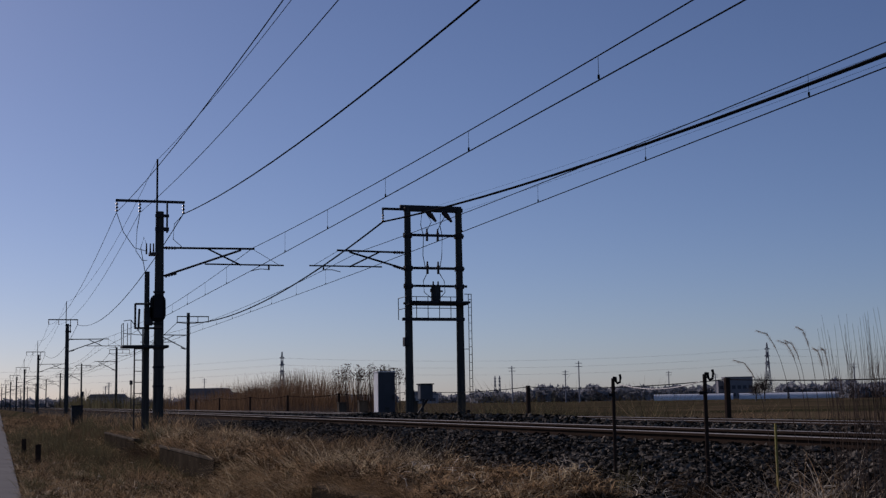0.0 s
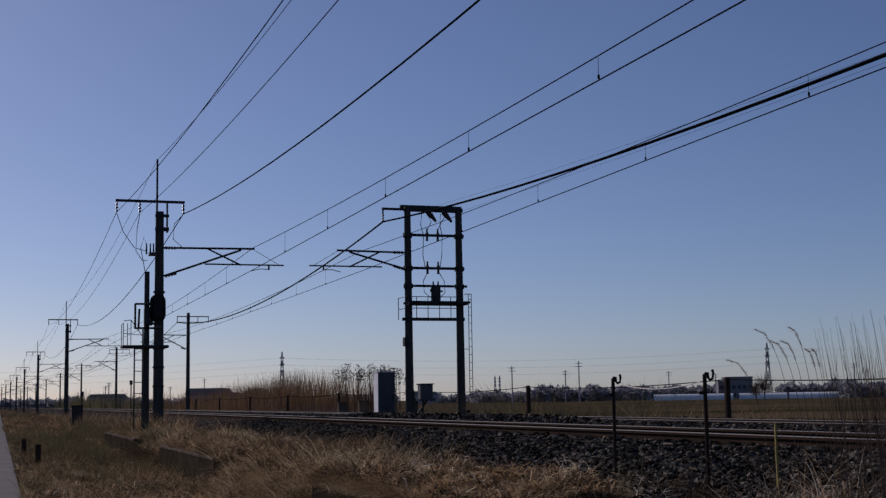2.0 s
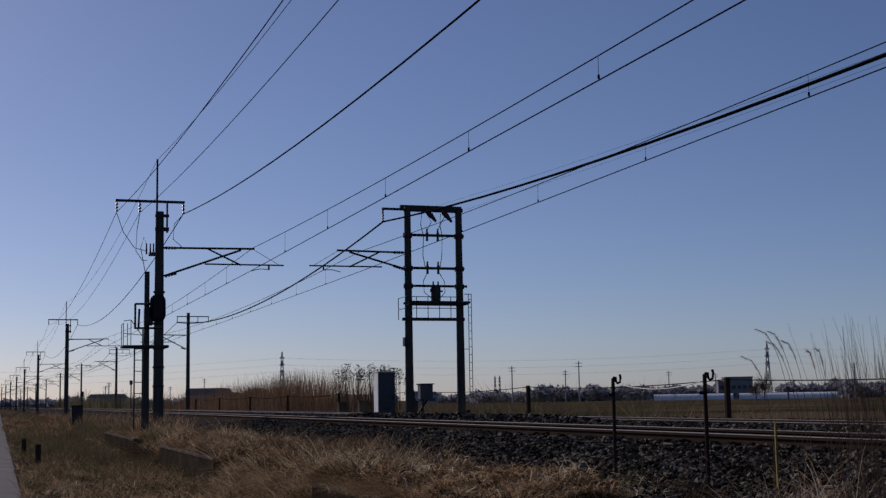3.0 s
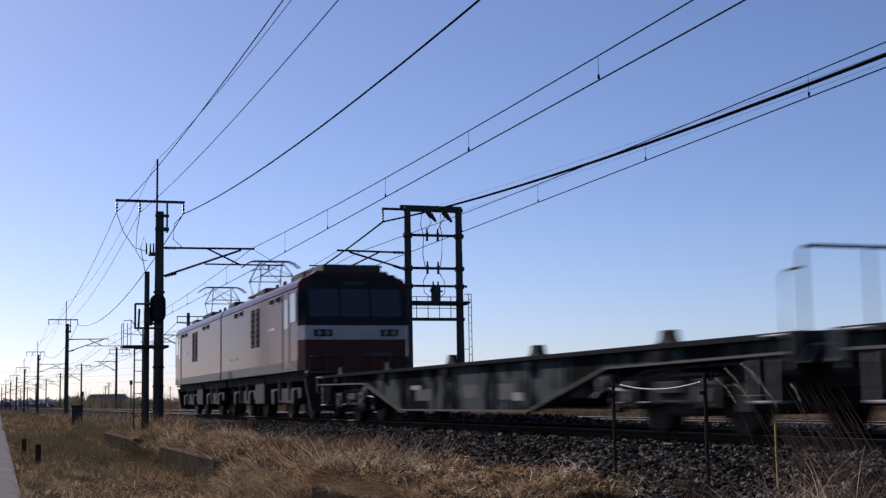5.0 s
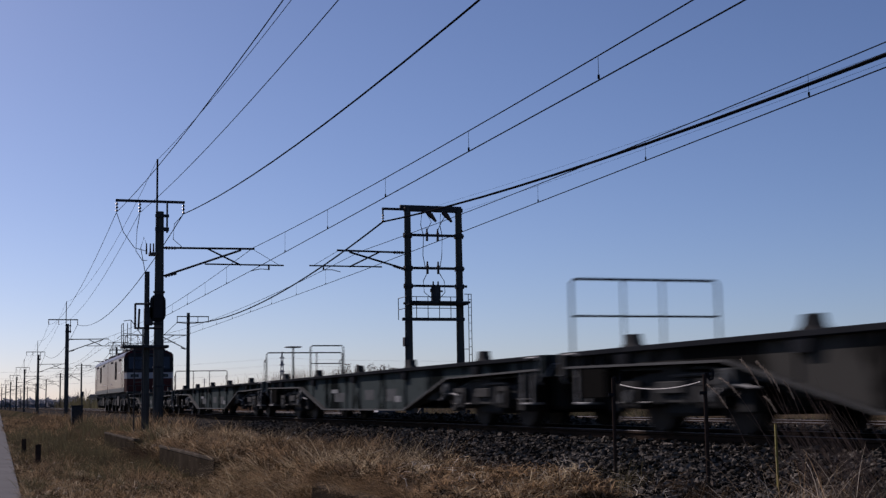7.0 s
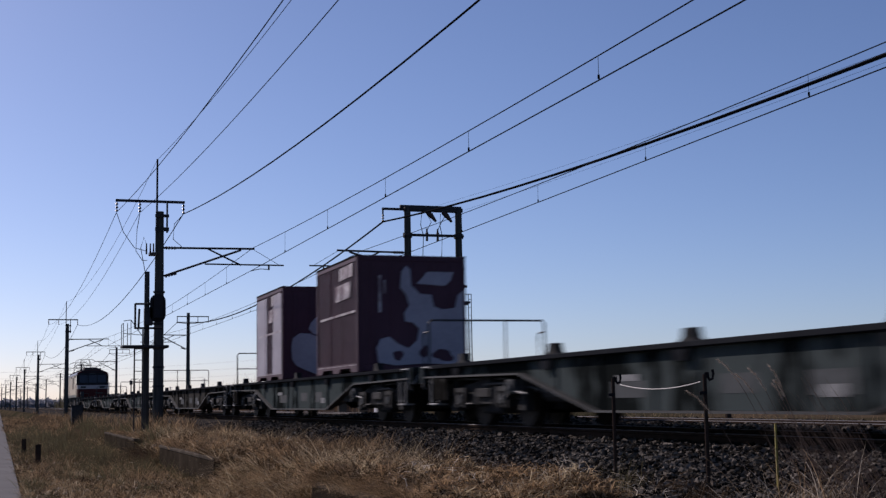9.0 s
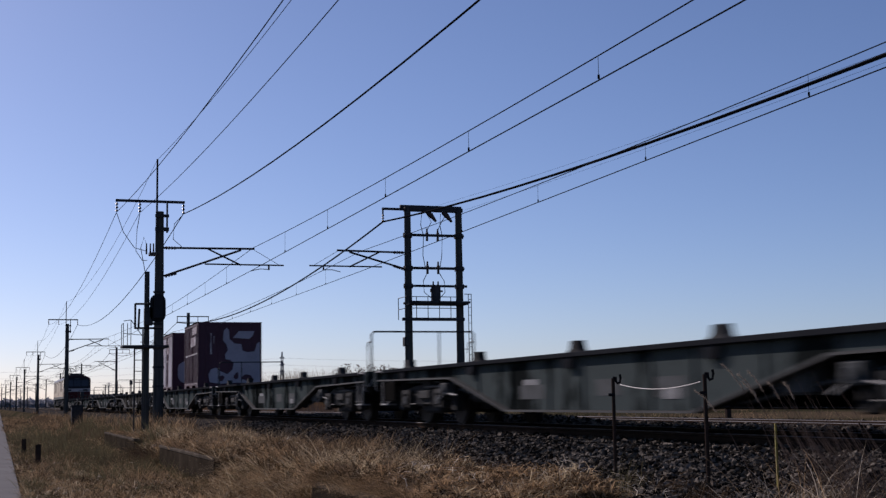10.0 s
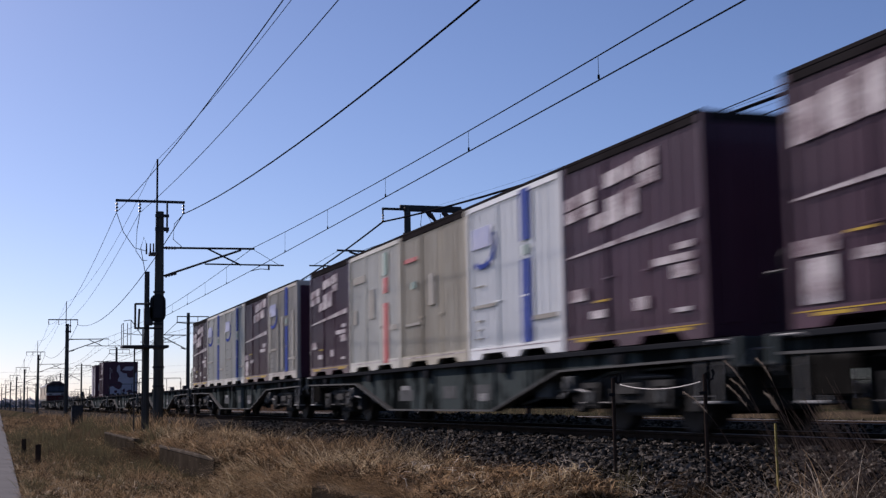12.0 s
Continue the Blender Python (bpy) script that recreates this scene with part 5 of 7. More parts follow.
            part("cab_door", Build().quadbox((xs0, d0 - 0.33, 1.3), (xs1 + 0.004 * s if s > 0 else xs1, d0 + 0.33, 3.2)), M_RED, shell)
            # narrow strip is the frame; the wide black one paints the recess's shadow
            part("door_frame_and_shade", Build().quadbox((xs0, min(d0 - sgn * 0.33, d0 - sgn * 0.50), 1.28), (xs1, max(d0 - sgn * 0.33, d0 - sgn * 0.50), 3.2)).quadbox((xs0, min(d0 + sgn * 0.33, d0 + sgn * 0.37), 1.28), (xs1, max(d0 + sgn * 0.33, d0 + sgn * 0.37), 3.2)), M_LOCODARK, shell)
            part("door_window", Build().quadbox((xs0, d0 - 0.22, 2.3), (s * (W + 0.014) if s > 0 else xs1, d0 + 0.22, 3.05)) if s > 0 else Build().quadbox((-W - 0.014, d0 - 0.22, 2.3), (-W, d0 + 0.22, 3.05)), M_GLASS, shell)
            c0 = sgn * (L - 0.85)
            part("cab_side_window", Build().quadbox((min(s * W, s * (W + 0.014)), c0 - 0.36, 2.42), (max(s * W, s * (W + 0.014)), c0 + 0.3, 3.15), 0.004), M_PALEGLASS, shell)
            for g0, g1, z0, z1 in ((5.5, 6.0, 2.0, 3.1), (6.25, 6.75, 2.0, 3.1)):
                gy = sorted((sgn * g0, sgn * g1))
                gr = part("grille", Build().quadbox((min(s * W, s * (W + 0.012)), gy[0], z0), (max(s * W, s * (W + 0.012)), gy[1], z1), 0.004), M_LOCODARK, shell)
                for i in range(7):
                    zz = z0 + 0.08 + (z1 - z0 - 0.16) * i / 6
                    part("louvre", Build().quadbox((min(s * (W + 0.01), s * (W + 0.02)), gy[0] + 0.03, zz - 0.03), (max(s * (W + 0.01), s * (W + 0.02)), gy[1] - 0.03, zz + 0.02)), M_UNDER, gr)
            for g0 in (2.6, 3.5, 8.2, 9.1):
                gy = sorted((sgn * g0, sgn * (g0 + 0.62)))
                part("vent", Build().quadbox((min(s * W, s * (W + 0.012)), gy[0], 3.05), (max(s * W, s * (W + 0.012)), gy[1], 3.2), 0.004), M_LOCODARK, shell)
                for zv in (3.045, 3.19):
                    part("vent_edge", Build().quadbox((min(s * W, s * (W + 0.018)), gy[0] - 0.01, zv), (max(s * W, s * (W + 0.018)), gy[1] + 0.01, zv + 0.014)), M_CMARK, shell)
            for y0_, y1_, z0, z1 in ((8.0, 9.1, 2.34, 2.42), (2.0, 3.2, 1.75, 1.81)):
                gy = sorted((sgn * y0_, sgn * y1_))
                part("writing_bar", Build().quadbox((min(s * W, s * (W + 0.011)), gy[0], z0), (max(s * W, s * (W + 0.011)), gy[1], z1)), M_CMARK, shell)
        # underframe: bogies, wheels, boxes, snow plough
        for bc in (2.9, 9.0):
            bg = part("bogie", Build().extrude([(sgn * bc - 1.9, 0.55), (sgn * bc - 0.7, 0.42), (sgn * bc + 0.7, 0.42), (sgn * bc + 1.9, 0.55), (sgn * bc + 1.9, 0.8), (sgn * bc - 1.9, 0.8)], 'x', -1.15, -1.0)
                      .extrude([(sgn * bc - 1.9, 0.55), (sgn * bc - 0.7, 0.42), (sgn * bc + 0.7, 0.42), (sgn * bc + 1.9, 0.55), (sgn * bc + 1.9, 0.8), (sgn * bc - 1.9, 0.8)], 'x', 1.0, 1.15)
                      .quadbox((-1.0, sgn * bc - 0.4, 0.4), (1.0, sgn * bc + 0.4, 0.95), 0.03), M_UNDER, ob, "dusty dark locomotive bogie")
            for dy in (-1.25, 1.25):
                for s in (-1, 1):
                    part("wheel", Build().rod((s * 0.58, sgn * bc + dy, 0.56), (s * 0.74, sgn * bc + dy, 0.56), 0.555, seg=28), M_WHEEL, bg, "worn steel wheel", True)
                part("axle", Build().rod((-0.95, sgn * bc + dy, 0.56), (0.95, sgn * bc + dy, 0.56), 0.09, seg=10), M_WHEEL, bg)
                for s in (-1, 1):
                    part("axle_box", Build().quadbox((s * 1.1 - 0.14, sgn * bc + dy - 0.2, 0.36), (s * 1.1 + 0.14, sgn * bc + dy + 0.2, 0.76), 0.04), M_UNDER, bg)
                    part("spring", Build().rod((s * 1.12, sgn * bc + dy * 0.5, 0.5), (s * 1.12, sgn * bc + dy * 0.5, 1.05), 0.1, seg=10), M_LOCOGREY, bg)
        part("equipment_box", Build().quadbox((-1.25, min(sgn * 5.2, sgn * 6.6), 0.38), (1.25, max(sgn * 5.2, sgn * 6.6), 1.15), 0.03), M_UNDER, ob)
        part("underframe", Build().quadbox((-1.2, a + 0.1, 0.95), (1.2, c - 0.1, 1.2)), M_UNDER, ob)
        yb = sgn * (L - 0.05)
        part("snow_plough", Build().extrude([(-1.3, 1.05), (1.3, 1.05), (1.15, 0.25), (0.3, 0.18), (-0.3, 0.18), (-1.15, 0.25)], 'y', min(yb, yb - sgn * 0.12), max(yb, yb - sgn * 0.12)), M_UNDER, ob, "sooty skirt plate")
        part("step_plate", Build().quadbox((-1.3, min(yb, yb + sgn * 0.28), 1.12), (1.3, max(yb, yb + sgn * 0.28), 1.18), 0.01), M_LOCOGREY, ob)
        for x0 in (-1.25, 0.35):
            yr = yb + sgn * 0.25
            part("end_handrail", Build().tube([(x0, yr, 1.15), (x0, yr, 1.50), (x0 + 0.03, yr, 1.53), (x0 + 0.87, yr, 1.53), (x0 + 0.9, yr, 1.50), (x0 + 0.9, yr, 1.15)], 0.018, 6)
                 .rod((x0 + 0.45, yr, 1.15), (x0 + 0.45, yr, 1.53), 0.016, seg=6), M_LOCOGREY, ob)
        part("coupler", Build().quadbox((-0.15, min(yb, yb + sgn * 0.45), 0.72), (0.15, max(yb, yb + sgn * 0.45), 1.04), 0.05), M_UNDER, ob)
        for x in (-0.8, -0.55, 0.55, 0.8):
            part("air_hose", Build().tube([(x, yb, 0.9), (x, yb + sgn * 0.2, 0.85), (x, yb + sgn * 0.26, 0.6), (x, yb + sgn * 0.22, 0.4)], 0.025, 6), M_CABLE, ob)
        # roof gear
        part("roof_deck", Build().quadbox((-0.8, min(sgn * 0.5, sgn * 9.6), 3.66), (0.8, max(sgn * 0.5, sgn * 9.6), 3.72), 0.02), M_ROOF, ob)
        for y_, l_ in ((2.2, 1.2), (7.4, 1.4), (9.0, 0.8)):
            part("roof_box", Build().quadbox((-0.6, min(sgn * y_, sgn * (y_ + l_)), 3.72), (0.6, max(sgn * y_, sgn * (y_ + l_)), 3.98), 0.04), M_ROOF, ob)
        for i in range(4):
            for x in (-0.5, 0.5):
                part("roof_insulator", Build().rod((x, sgn * (3.7 + 1.1 * i), 3.7), (x, sgn * (3.7 + 1.1 * i), 3.95), 0.07, 0.05, seg=8), M_PORC, ob)
        # pantograph, raised to the wire
        pc = -1.3 if sgn < 0 else 8.6
        pg = part("pantograph", Build().quadbox((-0.6, pc - 0.9, 3.86), (0.6, pc - 0.8, 3.93), 0.01).quadbox((-0.6, pc + 0.8, 3.86), (0.6, pc + 0.9, 3.93), 0.01)
                  .quadbox((-0.6, pc - 0.9, 3.86), (-0.52, pc + 0.9, 3.93), 0.01).quadbox((0.52, pc - 0.9, 3.86), (0.6, pc + 0.9, 3.93), 0.01), M_STEEL, ob, "diamond pantograph frame")
        for x in (-0.5, 0.5):
            for d in (-1, 1):
                part("pantograph_arm", Build().tube([(x, pc + d * 0.45, 3.92), (x * 1.05, pc + d * 1.0, 4.45), (x * 0.75, pc + d * 0.12, 4.98)], [0.024, 0.022, 0.018], 6), M_STEEL, pg)
        for d in (-1, 1):
            part("pantograph_brace", Build().rod((-0.52, pc + d * 1.0, 4.45), (0.52, pc + d * 1.0, 4.45), 0.018, seg=6)
                 .rod((-0.52, pc + d * 1.0, 4.45), (0.38, pc + d * 0.12, 4.98), 0.01, seg=5).rod((0.52, pc + d * 1.0, 4.45), (-0.38, pc + d * 0.12, 4.98), 0.01, seg=5), M_STEEL, pg)
        b2 = Build()
        for d in (-0.14, 0.14):
            b2.tube([(-0.95, pc + d, 4.82), (-0.75, pc + d, 4.97), (-0.6, pc + d, 5.03), (0.6, pc + d, 5.03), (0.75, pc + d, 4.97), (0.95, pc + d, 4.82)], 0.02, 6)
        part("collector_head", b2, M_STEEL, pg)
    part("gangway", Build().quadbox((-1.2, -0.13, 1.2), (1.2, 0.13, 3.4), 0.02), M_LOCODARK, ob, "black gap between the two sections")
    return ob


LOCO = locomotive()
RAILSETS = ([(-9.86, 0)], [(-9.86, 0)], [(9.3, 2)], [(9.7, 1)], [(9.2, 1)], [(9.75, 0), (-9.86, 0)], [(-9.86, 0)], [(9.75, 0)], [(9.75, 0)], [(9.75, 0)], [(9.75, 0)])
WAGONS = [wagon(M_WAGON2 if i == 3 else M_WAGON, RAILSETS[i], {1: -9.2}.get(i, 0), 2.8 if i > 4 else 3.2) for i in range(11)]
WAGON_Y = [LOCO_REAR - 10.75 - 20.345 * i for i in range(11)]
KINDS = {
    "plum": (M_PURPLE, "plum-red steel container with white printed emblems and stripe"),
    "plum2": (M_PURPLE, "plum-red steel container with a stepped white emblem and small print"),
    "plum3": (M_PURPLE, "plum-red steel container with a white print block and stripe"),
    "blue": (M_CWHITE, "white steel container with blue bars and a crescent emblem"),
    "blueclean": (M_CCLEAN, "clean white container with blue bars and a crescent emblem"),
    "bluedirty": (M_CDIRTY, "dirty white container with blue bars and grey stains"),
    "stripe": (M_CWHITE, "white container with a red and green vertical bar"),
    "cream": (M_CBEIGE, "rust-stained cream steel container with faded print"),
    "cow1": (M_COWDARK, "dark plum container with pale cow-hide patches on its end"),
    "cow2": (M_COWDARK, "plum and pale container with large cow-hide patches"),
}
CARGO = []      # container, wagon, place on the wagon
protos = {}


def load(w, slot, kind, shift=0.0):
    paint, label = KINDS[kind]
    if kind in protos:
        c = copy_thing(protos[kind], Matrix())
    else:
        c = protos[kind] = container(paint, label, "cow" if kind.startswith("cow") else kind)
    CARGO.append((c, w, 9.5 - CL / 2 - 3.77 * slot + shift))


load(4, 1, "cow2", -0.4), load(4, 3, "cow1", -0.55)
for w, kinds in ((7, ("plum2", "blue", "blue", "plum", "bluedirty")), (8, ("plum2", "stripe", "cream", "blueclean", "plum2")), (9, ("plum3", "blue", "plum", "cream", "blue")), (10, ("plum", "blue", "cream", "plum", "blue"))):
    for slot, kind in enumerate(kinds):
        load(w, slot, kind)

# ---- dry plants ----
def blades(roots, heights, width, lean, droop, seed, seg=3, toward=None):
    """Tapering grass blades as strips: roots (n, 3), heights (n)."""
    r = np.random.RandomState(seed)
    n = len(roots)
    a, la = r.uniform(0, 6.283, n), r.uniform(0, 6.283, n)
    la = la if toward is None else toward
    ln = np.abs(r.normal(0, lean, n))
    dr = r.uniform(0.3, 1.0, n) * droop
    w = width * r.uniform(0.6, 1.4, n)
    side = np.stack([np.cos(a), np.sin(a), np.zeros(n)], 1)
    out = np.stack([np.cos(la), np.sin(la), np.zeros(n)], 1)
    rows = []
    for i in range(seg + 1):
        t = i / seg
        c = roots + out * (heights * (ln * t + dr * t * t))[:, None]
        c[:, 2] += heights * (t - 0.45 * dr * t * t)
        half = side * (w * (1 - 0.85 * t) / 2)[:, None]
        rows += [c - half, c + half]
    v = np.stack(rows, 1).reshape(-1, 3)
    k = 2 * (seg + 1)
    base = np.concatenate([[(2 * i, 2 * i + 1, 2 * i + 3, 2 * i + 2)] for i in range(seg)])
    f = (np.arange(n)[:, None, None] * k + base[None]).reshape(-1, 4)
    return v.tolist(), f.tolist()


def scatter(n, x0, x1, y0, y1, seed, clump=0.35, cut=0.0, freq=0.6):
    """Root points on the ground, thinned where a slow noise is low; and that noise."""
    r = np.random.RandomState(seed)
    pts, val = [], []
    while len(pts) < n:
        x, y = r.uniform(x0, x1), y0 + (y1 - y0) * r.rand() ** 1.4
        c = noise.noise(Vector((x * freq * 1.6, y * freq, seed * 1.7)))
        if c < cut + r.normal(0, clump):
            continue
        z = ground_z(x, y)
        if 4.9 <= x <= 15.2:
            z = max(z, ballast_z(x))
        pts.append((x, y, z - 0.02))
        val.append(c)
    return np.array(pts), np.array(val)


def grass_patch(name, n, x0, x1, y0, y1, h, width, material, label, seed, lean=0.35, droop=0.5, cut=-0.1, freq=0.6, per=22):
    """Tufts: blades that fan out from clump centres, each clump with a height of its own."""
    r = np.random.RandomState(seed + 1)
    k = n // per
    mid, val = scatter(k, x0, x1, y0, y1, seed, cut=cut, freq=freq)
    tall = h * (0.8 + 0.8 * np.clip(val + 0.15, -0.3, 0.7)) * r.uniform(0.45, 1.45, k)
    off = r.normal(0, 1, (k, per, 2)) * (0.05 + 0.10 * h)
    roots = np.repeat(mid[:, None, :], per, 1)
    roots[:, :, :2] += off
    ang = np.arctan2(off[:, :, 1], off[:, :, 0]) + r.normal(0, 0.7, (k, per))
    hs = tall[:, None] * r.uniform(0.4, 1.2, (k, per))
    v, f = blades(roots.reshape(-1, 3), hs.reshape(-1), width, lean, droop, seed + 2, 3, ang.reshape(-1))
    return raw(name, v, f, material, label, "dry grass")


def thatch(name, n, x0, x1, y0, y1, length, width, mound, material, label, seed, freq=1.1, cut=-0.25):
    """Matted dead grass: short bent straws lying all ways over low mounds, thin in the hollows."""
    r = np.random.RandomState(seed)
    pts = []
    while len(pts) < n:
        x, y = r.uniform(x0, x1), y0 + (y1 - y0) * r.rand() ** 1.6
        c = noise.noise(Vector((x * freq * 1.7, y * freq, seed * 0.9))) + 0.5 * noise.noise(Vector((x * freq * 4.6, y * freq * 3.4, seed * 0.4)))
        if c < cut + r.normal(0, 0.12):
            continue
        z = ground_z(x, y)
        if 4.9 <= x <= 15.2:
            z = max(z, ballast_z(x))
        pts.append((x, y, z + mound * max(0.0, c - cut) * r.rand()))
    p = np.array(pts)
    a, e, e2 = r.uniform(0, 6.283, n), r.uniform(-0.2, 1.0, n), r.uniform(-0.7, 0.5, n)
    ln = length * r.uniform(0.4, 1.3, n) / 2
    d1 = np.stack([np.cos(a) * np.cos(e), np.sin(a) * np.cos(e), np.sin(e)], 1) * ln[:, None]
    a2 = a + r.normal(0, 0.5, n)
    d2 = np.stack([np.cos(a2) * np.cos(e2), np.sin(a2) * np.cos(e2), np.sin(e2)], 1) * ln[:, None]
    w = width * r.uniform(0.5, 1.5, n)
    s_ = np.stack([-np.sin(a), np.cos(a), r.uniform(-0.8, 0.8, n)], 1) * (w / 2)[:, None]
    v = np.stack([p - s_, p + s_, p + d1 - s_ * 0.8, p + d1 + s_ * 0.8, p + d1 + d2], 1).reshape(-1, 3)
    k = np.arange(n)[:, None] * 5
    quads = (k + np.array([0, 1, 3, 2])).tolist()
    tris = (k + np.array([2, 3, 4])).tolist()
    return raw(name, v.tolist(), quads + tris, material, label, "dry grass")


thatch("verge_thatch", 42000, 0.46, 3.5, 19, 60, 0.22, 0.012, 0.13, M_GRASS, "matted brown dead grass on the verge", 401)
thatch("verge_thatch", 20000, 0.46, 3.5, 19, 55, 0.20, 0.009, 0.15, M_STRAW, "scattered pale straws on the verge", 403)
thatch("verge_thatch", 12000, 0.5, 3.4, 22, 70, 0.22, 0.014, 0.16, M_WEED, "dull green-brown weeds in the matted verge", 405, 0.7, 0.0)
thatch("bank_thatch", 46000, 3.6, 5.25, 10.5, 40, 0.20, 0.010, 0.20, M_GRASS, "matted brown dead grass on the embankment", 411)
thatch("bank_thatch", 9000, 3.6, 5.35, 10.5, 38, 0.20, 0.008, 0.24, M_STRAW, "scattered pale straws on the embankment", 413, 1.1, -0.05)
thatch("slope_thatch", 16000, 2.7, 3.7, 15.4, 24, 0.24, 0.011, 0.20, M_GRASS, "matted dead grass on the slope between two walls", 415)
thatch("wall_foot_thatch", 12000, 3.1, 3.6, 20, 50, 0.26, 0.011, 0.30, M_GRASS, "matted dead grass against the wall's foot", 417, 0.9, -0.2)
thatch("wall_foot_thatch", 5000, 3.0, 3.6, 20, 50, 0.28, 0.011, 0.34, M_WEED, "dull weeds against the wall's foot", 419, 0.9, -0.05)
thatch("coping_thatch", 9000, 3.45, 3.95, 10.5, 47, 0.20, 0.009, 0.16, M_GRASS, "dead grass matted over the coping", 421, 0.9, 0.0)
thatch("coping_thatch", 7000, 3.42, 3.95, 12.0, 16.0, 0.16, 0.008, 0.22, M_GRASS, "dead grass hiding the near wall's coping", 423, 0.9, -0.5)
for k_, (a_, c_) in enumerate(((15.2, 19.2), (19.2, 24.0))):
    thatch("slope_thatch", 14000, 2.9, 4.1, a_, c_, 0.19, 0.010, 0.34, M_GRASS, "tangled dead grass heaped on the slope between two walls", 431 + k_, 1.5, -0.15)
    thatch("slope_thatch", 4500, 2.9, 4.1, a_, c_, 0.17, 0.007, 0.40, M_STRAW, "pale tangled straw on the slope between two walls", 435 + k_, 1.5, 0.0)
    thatch("slope_thatch", 6000, 2.8, 4.1, a_, c_, 0.20, 0.011, 0.22, M_WEEDSHADE, "dark thatch for shaded hollows on the slope between two walls", 439 + k_, 1.5, 0.05)
thatch("bank_thatch", 9000, 3.9, 5.3, 14, 34, 0.18, 0.007, 0.30, M_STRAW, "pale tangled straw heaped along the bank's top", 443, 1.4, 0.05)
thatch("bank_thatch", 9000, 3.7, 5.3, 11, 30, 0.20, 0.010, 0.20, M_WEEDSHADE, "dark thatch for shaded hollows along the bank", 445, 1.3, 0.08)
thatch("verge_thatch", 7000, 0.5, 3.4, 19.5, 48, 0.22, 0.011, 0.14, M_WEEDSHADE, "dark thatch for shaded hollows across the verge", 447, 0.9, 0.05)
thatch("bank_thatch", 2200, 3.0, 5.3, 11, 34, 0.17, 0.007, 0.36, M_BLEACH, "scattered sun-bleached straws on the bank", 451, 1.4, -0.1)
thatch("verge_thatch", 1500, 0.5, 3.3, 20, 45, 0.20, 0.008, 0.22, M_BLEACH, "scattered sun-bleached straws on the verge", 453, 1.0, -0.1)
thatch("ballast_weeds", 2600, 5.0, 5.75, 7.6, 13, 0.16, 0.006, 0.30, M_WEEDSHADE, "dead brown weeds creeping over the ballast's foot", 455, 1.2, 0.0)
thatch("ballast_weeds", 500, 5.0, 5.7, 7.6, 13, 0.15, 0.004, 0.30, M_BLEACH, "bleached weed stalks over the ballast's foot", 457, 1.2, 0.0)
for k_, (a_, c_) in enumerate(((11.0, 16.0), (16.0, 22.0), (22.0, 34.0))):
    thatch("bank_thatch", 16000, 2.9 if k_ == 1 else 3.65, 5.2, a_, c_, 0.11, 0.013, 0.26, M_GRASS, "short broken dead grass heaped on the bank", 461 + k_, 1.8, -0.1)
    thatch("bank_thatch", 3500, 2.9 if k_ == 1 else 3.65, 5.2, a_, c_, 0.12, 0.011, 0.32, M_STRAW, "short broken straw heaped on the bank", 465 + k_, 1.8, 0.0)
thatch("verge_thatch", 16000, 0.5, 3.4, 19.5, 44, 0.12, 0.014, 0.12, M_GRASS, "short broken dead grass across the verge", 469, 1.3, -0.1)
# verge between the road and the wall
grass_patch("verge_grass", 9000, 0.42, 3.2, 20, 75, 0.15, 0.014, M_GRASS, "short matted brown winter grass on the verge", 21, 0.9, 0.7, -0.3, 0.8, 14)
grass_patch("verge_weeds", 9000, 0.6, 4.2, 34, 80, 0.44, 0.016, M_WEED, "dull green and brown weeds along the verge", 31, 0.3, 0.4, 0.0, 0.5)
grass_patch("verge_straw", 1500, 0.5, 3.4, 20, 50, 0.24, 0.010, M_STRAW, "pale straw stalks in the verge", 33, 0.7, 0.5)
grass_patch("verge_weeds", 5000, 0.7, 3.5, 33, 64, 0.28, 0.014, M_WEEDSHADE, "dark dead weeds along the verge", 35, 0.4, 0.4, 0.0, 0.6, 30)
grass_patch("verge_weeds", 5000, 1.2, 3.6, 28, 50, 0.34, 0.012, M_WEED, "olive weeds crowding the wall's foot", 37, 0.4, 0.4, 0.0, 0.6, 30)
# bank above the wall, thickest over the gap
grass_patch("bank_grass", 5000, 3.65, 5.1, 17, 42, 0.20, 0.012, M_GRASS, "thick dry brown grass on the embankment", 41, 1.1, 0.9, -0.15, 0.9, 16)
grass_patch("bank_grass", 5000, 4.6, 5.5, 20, 42, 0.30, 0.012, M_GRASS, "dry brown grass tufts at the ballast's foot", 45, 0.4, 0.7, 0.0)
grass_patch("bank_straw", 2500, 3.65, 5.3, 14, 40, 0.28, 0.011, M_STRAW, "pale bleached straw on the embankment", 51, 0.6, 0.8, -0.1)
grass_patch("bank_grass", 4000, 3.65, 5.0, 10.5, 19, 0.13, 0.008, M_GRASS, "short dry grass over the concrete wall", 55, 0.9, 0.8, -0.3, 1.2, 14)
grass_patch("bank_grass", 3500, 4.0, 5.9, 42, 110, 0.45, 0.02, M_GRASS, "dry brown grass beside the distant poles", 61, 0.3, 0.5, -0.2)
grass_patch("verge_grass", 5000, 0.4, 4.6, 70, 190, 0.4, 0.03, M_GRASS, "brown grass far along the road verge", 65, 0.4, 0.5, -0.3)
grass_patch("bank_grass", 2500, 2.8, 3.9, 15.6, 23.2, 0.20, 0.011, M_GRASS, "dry grass on the slope between two walls", 57, 1.0, 1.0, -0.3)
grass_patch("bank_straw", 900, 2.7, 3.9, 15.6, 23.5, 0.36, 0.009, M_STRAW, "pale straw on the slope between two walls", 59, 0.6, 0.8, -0.3)
